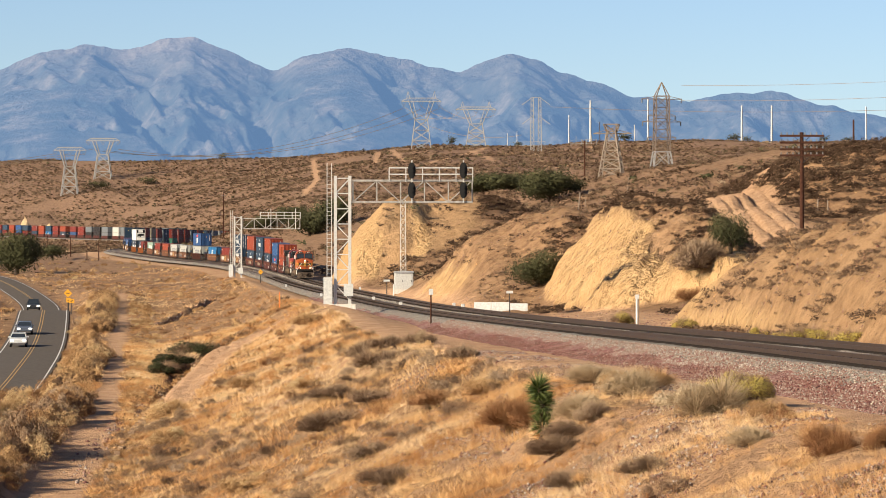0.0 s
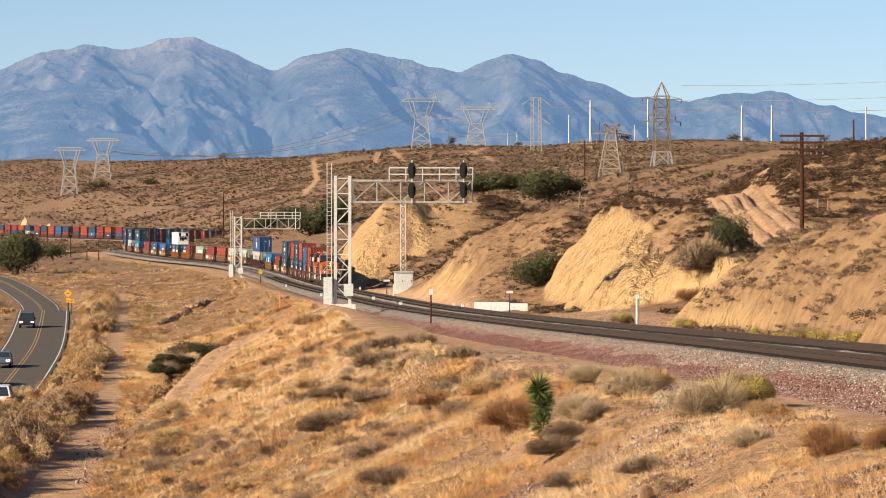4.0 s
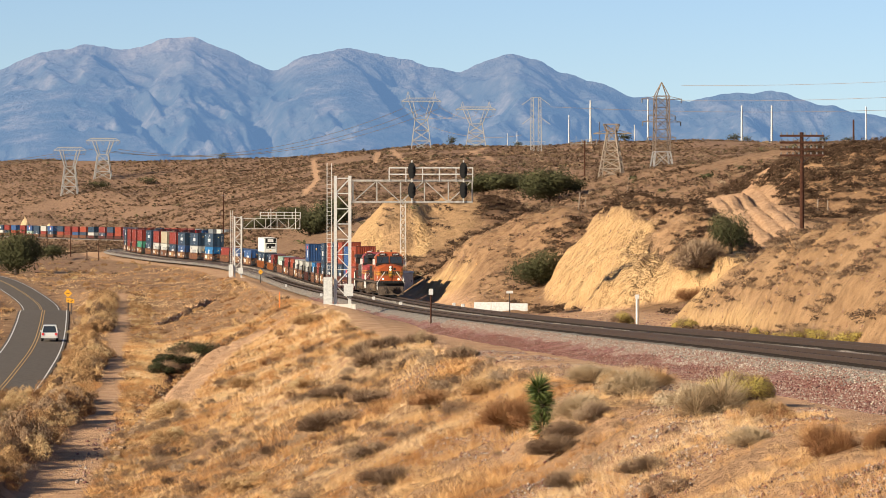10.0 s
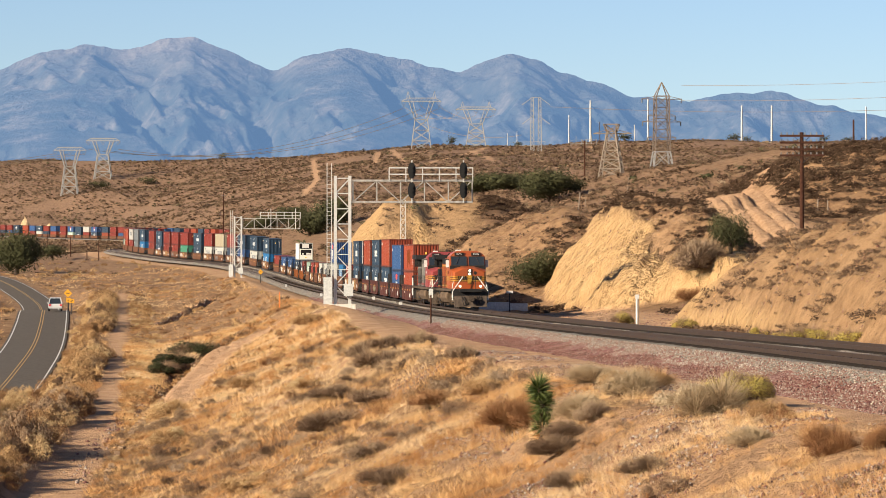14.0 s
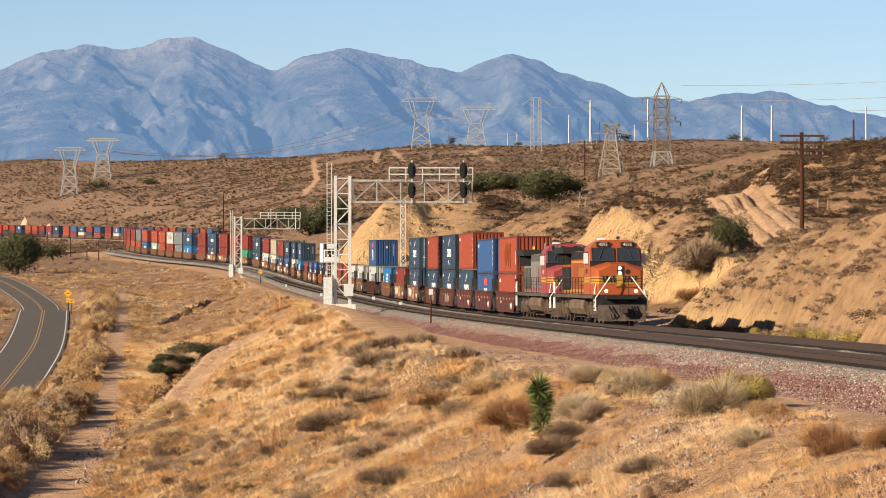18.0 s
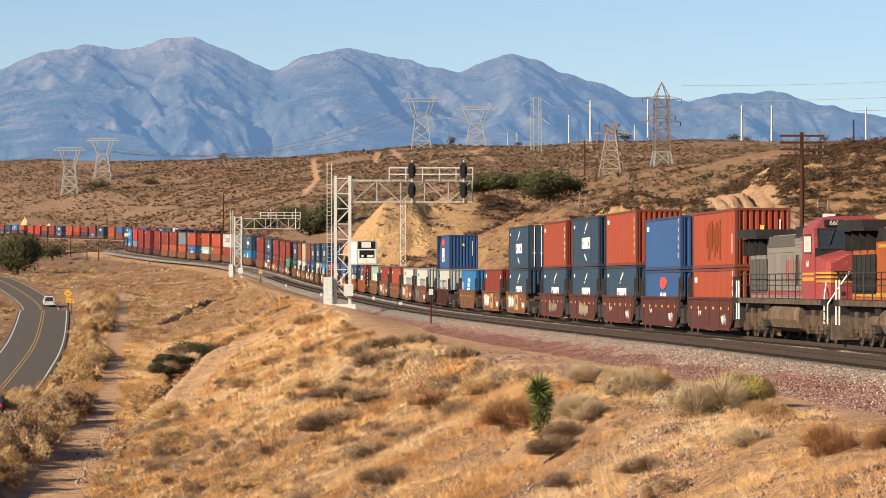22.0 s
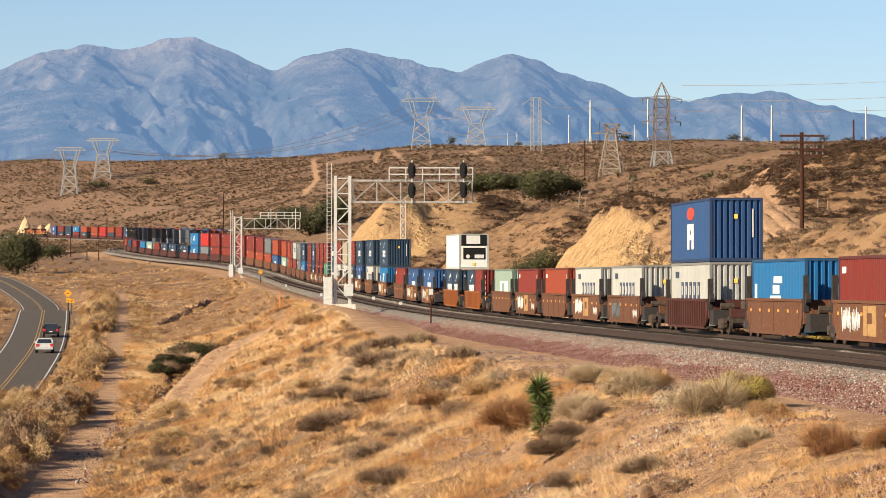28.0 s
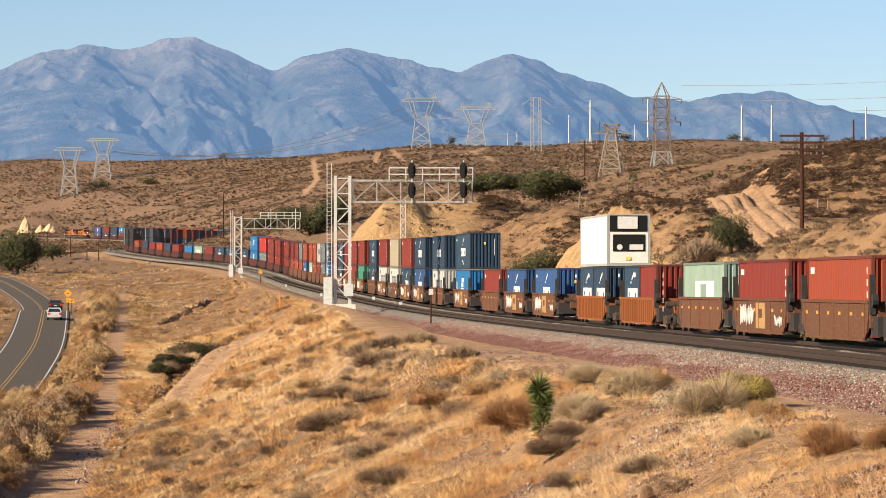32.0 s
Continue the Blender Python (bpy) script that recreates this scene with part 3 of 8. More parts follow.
M_BOX = {k: painted("container_paint_" + k, v, wear=0.3 if k != "R" else 0.08) for k, v in COL.items()}
M_BOXF = {k: painted("container_frame_paint_" + k, tuple(0.5 * c + 0.012 for c in v), 0.65, wear=0.85 if k != "R" else 0.1) for k, v in COL.items()}
M_MARK = plain("white_marking", (0.50, 0.48, 0.45), 0.6, var=0.1)
M_REDMARK = plain("red_marking", (0.62, 0.05, 0.03), 0.6, var=0.1)
M_RECESS = plain("black_recess", (0.006, 0.006, 0.006), 0.8)
M_DARKMARK = plain("dark_marking", (0.04, 0.05, 0.08), 0.6)
M_TAN = plain("tan_marking", (0.28, 0.165, 0.065), 0.7)
M_AMBER = plain("amber_reflector", (0.75, 0.45, 0.08), 0.4)
M_AMBERD = plain("dusty_amber_reflector", (0.42, 0.2, 0.04), 0.6)
M_STREAK = plain("rust_streak", (0.14, 0.035, 0.012), 0.85)
M_FRAMEDK = plain("dark_steel", (0.035, 0.03, 0.028), 0.7, 0.3)
M_BOGIE = plain("truck_steel", (0.06, 0.045, 0.035), 0.85, 0.2, var=0.4)
M_WHEEL = plain("wheel_steel", (0.10, 0.075, 0.06), 0.5, 0.7)
M_WELLS = {"M": painted("maroon_well_paint", (0.085, 0.02, 0.013), 0.75, wear=0.5), "T": painted("brown_well_paint", (0.15, 0.058, 0.027), 0.8, wear=0.9, rust=(0.24, 0.13, 0.06), scale=0.7),
           "B": painted("oxide_well_paint", (0.075, 0.02, 0.013), 0.8, wear=0.4), "O": painted("orange_well_paint", (0.30, 0.09, 0.02), 0.75, wear=0.6)}
WELLHUE = {"M": "maroon", "T": "rusty brown", "B": "ribbed dark brown", "O": "ribbed faded orange"}
KEYED = []
random.seed(7)


def corrugated(bm, axis, face, lo, hi, z0, z1, n, depth):
    """Ribbed wall in the plane axis = face, from lo to hi; the ribs go inwards."""
    sgn = 1 if face > 0 else -1
    pts = []
    w = (hi - lo) / n
    for i in range(n):
        a = lo + i * w
        pts += [(a, 0), (a + 0.42 * w, 0), (a + 0.55 * w, depth), (a + 0.87 * w, depth)]
    pts.append((hi, 0))
    prev = None
    for q, d in pts:
        c = face - sgn * d
        pair = [bm.verts.new((c, q, z) if axis == "x" else (q, c, z)) for z in (z0, z1)]
        if prev:
            f = [prev[0], pair[0], pair[1], prev[1]]
            bm.faces.new(f if (axis == "x") == (sgn > 0) else f[::-1])
        prev = pair


CONT = {}


def container(code, high, doors, marks, length=12.19):
    key = (code, high, doors, marks, length)
    if key in CONT:
        return copy_thing(CONT[key], Matrix())
    h, L = (2.9 if high else 2.59), length / 2
    e = empty("shipping_container")
    mat = M_BOX[code]
    bm = B()
    smooth_side = code == "R"
    nrib = 2 if smooth_side else int(length * 3)
    corrugated(bm, "x", -1.19, -L + 0.12, L - 0.12, 0.14, h - 0.1, nrib, 0.004 if smooth_side else 0.022)
    corrugated(bm, "x", 1.19, -L + 0.12, L - 0.12, 0.14, h - 0.1, nrib, 0.004 if smooth_side else 0.022)
    if not doors and code != "R":
        corrugated(bm, "y", -L + 0.03, -1.1, 1.1, 0.16, h - 0.1, 8, 0.07)
    box(bm, -1.14, -L + 0.13, 0.10, 1.14, L - 0.12, h - 0.02)
    part("body", bm, mat, e)
    bm = B()
    for sx in (-1, 1):
        for y0 in (-L, L - 0.13):
            box(bm, *(sorted((sx * 1.22, sx * 1.10))[0], y0, 0, sorted((sx * 1.22, sx * 1.10))[1], y0 + 0.13, h))
        box(bm, min(sx * 1.22, sx * 1.16), -L + 0.1, 0.0, max(sx * 1.22, sx * 1.16), L - 0.1, 0.15)
        box(bm, min(sx * 1.22, sx * 1.16), -L + 0.1, h - 0.11, max(sx * 1.22, sx * 1.16), L - 0.1, h)
    for y0 in (-L, L - 0.1):
        box(bm, -1.1, y0, 0, 1.1, y0 + 0.1, 0.16)
        box(bm, -1.1, y0, h - 0.11, 1.1, y0 + 0.1, h)
    part("frame", bm, M_BOXF[code], e)
    for yy in (((-L + 0.02),) if doors else ()) + (L - 0.02,):
        s_ = -1 if yy < 0 else 1
        for sx in (-1, 1):
            bm = B()
            a, b_ = sorted((sx * 0.02, sx * 1.08))
            box(bm, a, min(yy, yy - s_ * 0.06), 0.17, b_, max(yy, yy - s_ * 0.06), h - 0.12)
            for k in range(4):
                zz = 0.4 + k * (h - 0.6) / 4
                box(bm, a + 0.08, min(yy, yy + s_ * 0.015), zz, b_ - 0.08, max(yy, yy + s_ * 0.015), zz + (h - 0.6) / 4 - 0.16)
            d = part("door", bm, mat, e)
            bm = B()
            for off in (0.28, 0.78):
                rod(bm, (sx * off, yy + s_ * 0.045, 0.1), (sx * off, yy + s_ * 0.045, h - 0.08), 0.025, 6)
                box(bm, sx * off - 0.11, yy + min(0, s_ * 0.06), 1.0, sx * off + 0.11, yy + max(0, s_ * 0.06), 1.06)
            part("lock_bar", bm, M_MARK if code in "dk" else M_FRAMEDK, d, "galvanised locking bars")
    if code == "R":
        yf = -L
        part("end_panel", box(B(), -1.09, yf + 0.02, 0.17, 1.09, yf + 0.1, h - 0.12), mat, e)
        bm = box(B(), -1.05, yf - 0.012, 1.92, 1.05, yf + 0.02, h - 0.08)
        part("upper_grille", bm, M_RECESS, e, "black machinery recess")
        part("condenser_cover", box(B(), -0.62, yf - 0.06, 2.08, 0.5, yf, h - 0.14), M_MARK, e, "white fan cover")
        part("unit_recess", box(B(), -0.88, yf - 0.014, 0.82, 0.92, yf + 0.02, 1.76), M_RECESS, e, "black machinery recess")
        part("controller", box(B(), 0.05, yf - 0.05, 0.9, 0.82, yf, 1.2), M_MARK, e)
        part("warning_sign", box(B(), -0.15, yf - 0.012, 0.32, 0.12, yf + 0.02, 0.52), M_AMBER, e)
        bm = rod(B(), (-0.5, yf - 0.04, 1.05), (-0.5, yf - 0.01, 1.05), 0.16, 14)
        part("fan", bm, M_MARK, e)
    if marks:
        for sx in (-1, 1):
            X = sx * 1.196
            def plate(nm, y0, y1, z0, z1, m_=M_MARK, lift=0.0):
                return part(nm, box(B(), X - 0.012 + sx * lift, y0, z0, X + 0.012 + sx * lift, y1, z1), m_, e)
            if marks == 1:
                for a_, b_ in ((-2.1, -0.9), (-0.75, 0.35), (0.5, 1.6)):
                    plate("logo_block", a_, b_, h - 1.85, h - 1.2)
                plate("logo_gap", -1.7, -1.3, h - 1.7, h - 1.45, M_DARKMARK, 0.01)
                plate("logo_gap", 0.85, 1.2, h - 1.65, h - 1.4, M_DARKMARK, 0.01)
                part("logo_dash", beam(B(), (X, -0.9, h - 0.4), (X, 0.1, h - 0.75), 0.02, 0.16), M_MARK, e)
                plate("logo_dot", 0.25, 0.5, h - 0.95, h - 0.85)
                part("logo_dash", beam(B(), (X, -0.5, h - 2.5), (X, 0.4, h - 2.2), 0.02, 0.14), M_MARK, e)
                plate("code_bar", 5.0, 5.5, h - 0.6, h - 0.42)
            elif marks == 2:
                part("emblem", loft(B(), [[(X + q, -0.2 + 1.1 * math.cos(k * 0.449), h - 0.62 + 0.3 * math.sin(k * 0.449)) for k in range(14)] for q in (-0.012, 0.012)]), M_REDMARK, e, "red round emblem")
                plate("letter_panel", -1.1, 0.8, 0.6, h - 1.1)
                plate("letter_gap", -0.5, 0.05, 0.6, 1.05, mat, 0.01)
                plate("letter_gap", -0.35, -0.05, 1.3, 1.5, mat, 0.01)
            elif marks == 3:
                for k in range(5):
                    plate("letter_bar", -3.0 + k * 1.25, -2.3 + k * 1.25, 1.22, 2.0, M_DARKMARK)
                    plate("letter_gap", -2.84 + k * 1.25, -2.46 + k * 1.25, 1.40, 1.82, mat, 0.01)
                plate("code_bar", 3.6, 4.6, h - 0.7, h - 0.4, M_DARKMARK)
            elif marks == 4:
                for q in range(5):
                    plate("code_bar", -5.28, -5.2, 0.55 + q * 0.42, 0.8 + q * 0.42)
                plate("code_bar", 4.8, 5.5, h - 0.62, h - 0.38)
            elif marks == 5:
                plate("logo_panel", -3.0, 2.4, 1.15, h - 0.85)
                plate("logo_mark", -0.8, 0.8, 1.3, h - 1.0, M_DARKMARK if code != "g" else M_BOX["g"], 0.01)
            elif marks == 6:
                for q in range(9):
                    y_ = -2.0 + q * 0.46
                    plate("rust_streak", y_, y_ + 0.30 + 0.05 * ((q * 7) % 4), 0.35 + 0.12 * ((q * 5) % 7), h - 0.45 - 0.1 * ((q * 3) % 5), M_STREAK)
                plate("code_bar", -5.2, -5.1, 0.6, h - 1.1)
            elif marks == 7:
                plate("letter_bar", -0.6, 1.8, 1.2, 1.42)
                plate("letter_bar", -0.3, 1.2, 1.5, 1.85)
                plate("emblem", -0.9, 1.0, 1.92, 2.2)
                plate("code_bar", 5.0, 5.5, 0.5, h - 1.0)
        if not doors and code != "R":
            part("code_bar", box(B(), 0.74, -L - 0.006, 1.1, 0.79, -L + 0.05, h - 0.5), M_MARK if code not in "wyg" else M_DARKMARK, e)
            part("caution_label", box(B(), -0.1, -L - 0.006, h - 0.95, 0.06, -L + 0.05, h - 0.75), M_AMBER, e)
    size = "high" if high else "standard-height"
    tagged(e, f"{HUE[code]} {size} steel shipping container riding on a well car", "container", "containers on the train")
    CONT[key] = e
    return e


BOGIE_PARTS = {}


def add_bogie(parent, y, near=True):
    """A two-axle truck: side frames, bolster, four wheels."""
    bm = B()
    for sx in (-1, 1):
        x = sx * 1.0
        box(bm, x - 0.07, y - 1.15, 0.52, x + 0.07, y + 1.15, 0.68)
        box(bm, x - 0.08, y - 0.45, 0.28, x + 0.08, y + 0.45, 0.6)
        for yy in (-0.9, 0.9):
            box(bm, x - 0.1, y + yy - 0.16, 0.33, x + 0.1, y + yy + 0.16, 0.62)
        for k in (-0.2, 0.0, 0.2):
            rod(bm, (x, y + k, 0.3), (x, y + k, 0.66), 0.075, 8)
    box(bm, -1.0, y - 0.2, 0.5, 1.0, y + 0.2, 0.72)
    if not near:
        for yy in (-0.9, 0.9):
            for sx in (-1, 1):
                rod(bm, (sx * 0.69, y + yy, 0.42), (sx * 0.82, y + yy, 0.42), 0.42, 12)
        return part("truck", bm, M_BOGIE, parent)
    t = part("truck", bm, M_BOGIE, parent)
    for yy in (-0.9, 0.9):
        for sx in (-1, 1):
            bm = rod(B(), (sx * 0.69, y + yy, 0.42), (sx * 0.82, y + yy, 0.42), 0.42, 16)
            rod(bm, (0, y + yy, 0.42), (sx * 0.95, y + yy, 0.42), 0.08, 6)
            part("wheel", bm, M_WHEEL, t)
    return t


WELL = {}


def scrawl(parent, sx, y0, z0, w, h, seed, mat, thick=0.07):
    """A zigzag of spray-painted strokes on a side wall."""
    rg = random.Random(seed)
    bm = B()
    x = sx * 1.392
    n = max(4, int(w / 0.13))
    prev = None
    for k in range(n + 1):
        y = y0 + w * k / n + rg.uniform(-0.06, 0.06)
        z = z0 + (rg.uniform(0, 0.3) if k % 2 else rg.uniform(0.7, 1.0)) * h
        t = thick * rg.uniform(0.5, 1.4)
        ring = [bm.verts.new((x + a, y + b_, z)) for a, b_ in ((-0.006, -t / 2), (0.006, -t / 2), (0.006, t / 2), (-0.006, t / 2))]
        if prev:
            for i in range(4):
                bm.faces.new((prev[i], ring[i], ring[(i + 1) % 4], prev[(i + 1) % 4]))
        prev = ring
    bmesh.ops.recalc_face_normals(bm, faces=bm.faces)
    return part("painted_scrawl", bm, mat, parent, "spray-painted scrawl")



def well_car(kind, look_, lead, near=True):
    """One unit of a well car: two side walls, floor, end platforms, one truck behind (and one in front on a lead unit)."""
    key = (kind, look_, lead, near)
    if key in WELL:
        return copy_thing(WELL[key], Matrix())
    e = empty("well_car")
    mat = M_WELLS[kind]
    H = 6.35
    top = 1.58 if kind in "MT" else 1.5
    for sx in (-1, 1):
        bm = B()
        x0, x1 = sorted((sx * 1.30, sx * 1.38))
        # side wall with sloping ends
        prof = [(-H + 0.12, 1.0), (-H + 0.34, 0.55), (-H + 0.75, 0.28), (H - 0.75, 0.28), (H - 0.34, 0.55), (H - 0.12, 1.0), (H, top), (-H, top)]
        v0, v1 = [[bm.verts.new((x, y, z)) for y, z in prof] for x in (x0, x1)]
        bm.faces.new(v0)
        bm.faces.new(v1[::-1])
        for i in range(8):
            j = (i + 1) % 8
            bm.faces.new((v0[i], v1[i], v1[j], v0[j]))
        box(bm, min(sx * 1.26, sx * 1.43), -H, top - 0.02, max(sx * 1.26, sx * 1.43), H, top + 0.09)
        box(bm, min(sx * 1.26, sx * 1.42), -H + 0.78, 0.22, max(sx * 1.26, sx * 1.42), H - 0.78, 0.34)
        bmesh.ops.recalc_face_normals(bm, faces=bm.faces)
        w = part("side_wall", bm, mat, e)
        if not near:
            continue
        n = 17 if kind in "BO" else 5
        for k in range(n):
            y = -H + 0.75 + k * (2 * H - 1.5) / (n - 1)
            wd = 0.09 if kind in "BO" else 0.05
            part("rib", box(B(), min(sx * 1.375, sx * (1.46 if kind in "BO" else 1.40)), y - wd, 0.34, max(sx * 1.375, sx * (1.46 if kind in "BO" else 1.40)), y + wd, top - 0.02), mat, w)
        if kind in "MT":
            for k in range(6):
                y = -5.4 + k * 2.16
                part("reflector", box(B(), min(sx * 1.38, sx * 1.392), y - 0.2, top - 0.46, max(sx * 1.38, sx * 1.392), y + 0.2, top - 0.34), M_AMBERD, w)
        rg = random.Random(look_ * 13 + (1 if sx > 0 else 0) + ord(kind))
        if look_ == 1:
            part("stencil_panel", box(B(), min(sx * 1.38, sx * 1.398), -1.5, 0.42, max(sx * 1.38, sx * 1.398), 0.7, top - 0.1), M_TAN, w, "tan stencil panel")
            part("stencil", box(B(), min(sx * 1.38, sx * 1.404), -0.85, 0.85, max(sx * 1.38, sx * 1.404), 0.05, top - 0.35), mat, w)
        if look_ in (1, 2):
            scrawl(w, sx, 1.4, 0.4, 3.2, top - 0.55, look_ * 7 + ord(kind), rg.choice((M_MARK, M_BOX["n"], M_BOX["y"])), 0.16)
            scrawl(w, sx, -5.4, 0.5, 1.6, 0.5, look_ * 9 + 2, M_MARK, 0.06)
        if look_ == 3:
            scrawl(w, sx, -4.6, 0.42, 1.3, 0.55, 31, M_MARK, 0.05)
            scrawl(w, sx, 2.4, 0.8, 0.8, 0.3, 32, M_MARK, 0.07)
        if look_ == 4:
            scrawl(w, sx, -2.6, 0.42, 4.0, 0.75, 41, M_BOX["y"], 0.2)
    part("floor", box(B(), -1.3, -H + 0.4, 0.24, 1.3, H - 0.4, 0.34), M_FRAMEDK, e)
    for sy in (-1, 1):
        bm = B()
        y0, y1 = sorted((sy * H, sy * 7.95))
        box(bm, -0.55, y0, 0.75, 0.55, y1, 1.15)
        box(bm, -1.36, min(sy * H, sy * (H + 0.25)), 0.7, 1.36, max(sy * H, sy * (H + 0.25)), top + 0.06)
        box(bm, -1.2, min(sy * 6.9, sy * 7.1), 0.95, 1.2, max(sy * 6.9, sy * 7.1), 1.2)
        pl = part("end_platform", bm, mat if kind != "M" else M_FRAMEDK, e)
        # dark box added where bright ground showed through between units
        part("gap_filler", box(B(), -1.28, min(sy * 6.35, sy * 7.5), 0.42, 1.28, max(sy * 6.35, sy * 7.5), 1.1), M_FRAMEDK, e, "added dark filler closing the gap between units")
        for sx in (-1, 1) if near else ():
            bm = beam(B(), (sx * 1.28, sy * 6.55, top - 0.4), (sx * 1.28, sy * 6.55, top + 1.0), 0.2, 0.2)
            rod(bm, (sx * 1.15, sy * 6.75, top + 0.1), (sx * 1.34, sy * 6.75, top + 0.1), 0.24, 10)
            beam(bm, (sx * 1.25, sy * 6.42, top + 0.1), (sx * 1.25, sy * 6.85, top + 0.1), 0.08)
            part("guide_post", bm, M_FRAMEDK, pl)
        if not near:
            continue
        bm = rod(B(), (-0.9, sy * 7.2, 1.25), (-0.3, sy * 7.2, 1.25), 0.17, 10)
        rod(bm, (0.2, sy * 7.3, 1.15), (0.2, sy * 7.3, 1.5), 0.2, 10)
        part("brake_cylinder", bm, M_BOGIE, pl)
    add_bogie(e, 7.95, near)
    if lead:
        add_bogie(e, -7.95, near)
    tagged(e, f"{WELLHUE[kind]} steel double-stack well car with grimy sides", "rail car", "well cars of the train")
    WELL[key] = e
    return e


M_LOCO = {"orange": painted("loco_orange", (0.46, 0.088, 0.01), 0.4, wear=0.3), "red": painted("loco_faded_red", (0.30, 0.045, 0.045), 0.5, wear=0.75, rust=(0.36, 0.17, 0.15), scale=0.8),
          "silver": painted("loco_silver", (0.21, 0.19, 0.165), 0.6, wear=0.8, rust=(0.22, 0.10, 0.085), scale=0.9), "black": painted("loco_black", (0.014, 0.012, 0.011), 0.7, wear=0.35, rust=(0.06, 0.04, 0.028)),
          "hood": painted("grimy_orange_hood", (0.34, 0.075, 0.014), 0.55, wear=0.95, rust=(0.07, 0.035, 0.018), scale=0.6),
          "yellow": painted("loco_yellow", (0.55, 0.28, 0.02), 0.45, wear=0.1)}
M_LOCO["soot"] = painted("sooty_silver", (0.085, 0.075, 0.065), 0.75, wear=0.7, rust=(0.2, 0.18, 0.15))
M_GLASS = plain("cab_glass", (0.02, 0.025, 0.03), 0.08, 0.0, var=0.1, bump_s=0.0)
M_TANK = plain("dusty_underframe", (0.098, 0.068, 0.047), 0.9, 0.1, var=0.45, scale=2.5)
M_TRUCK = plain("dusty_truck_steel", (0.062, 0.043, 0.03), 0.9, 0.1, var=0.45, scale=3)
M_DUST = plain("dusty_black_steel", (0.07, 0.052, 0.04), 0.9, 0.1, var=0.5, scale=3)


def glow(name, col, power):
    m, nt, b = material(name, 0.4)
    b.inputs["Base Color"].default_value = (*col, 1)
    b.inputs["Emission Color"].default_value = (*col, 1)
    b.inputs["Emission Strength"].default_value = power
    return m


M_LAMP = glow("lit_headlight", (1.0, 0.86, 0.58), 1.6)


def sign_text(text, size, mat, parent, m, name="road_number"):
    cu = bpy.data.curves.new(name, "FONT")
    cu.body, cu.size, cu.extrude = text, size, 0.004
    cu.align_x, cu.align_y = "CENTER", "CENTER"
    tmp = bpy.data.objects.new(name, cu)
    scene.collection.objects.link(tmp)
    me = bpy.data.meshes.new_from_object(tmp)
    bpy.data.objects.remove(tmp)
    me.materials.append(mat)
    ob = new(name, me)
    ob.parent = parent
    ob.matrix_basis = m
    return ob


def prism(bm, prof, x0, x1):
    """A side outline of (y, z) given width."""
    a = [bm.verts.new((x0, y, z)) for y, z in prof]
    b = [bm.verts.new((x1, y, z)) for y, z in prof]
    bm.faces.new(a)
    bm.faces.new(b[::-1])
    for i in range(len(prof)):
        j = (i + 1) % len(prof)
        bm.faces.new((a[i], b[i], b[j], a[j]))
    bmesh.ops.recalc_face_normals(bm, faces=bm.faces)
    return bm


# low nose: place along the engine, half width, height at the side and in the middle
NOSE = ((-7.9, 1.46, 3.28, 3.54), (-8.9, 1.43, 3.20, 3.48), (-9.42, 1.34, 3.12, 3.42), (-9.62, 1.2, 3.0, 3.34))


def slab(pts, depth):
    """A flat plate with its front at pts and the given depth towards +y."""
    return loft(B(), [pts, [(x, y + depth, z) for x, y, z in pts]])


def nose_band(z0, z1, lift):
    return loft(B(), [[(-w - lift, y - lift, z0), (-w - lift, y - lift, z1), (w + lift, y - lift, z1), (w + lift, y - lift, z0)] for y, w, _, _ in NOSE])


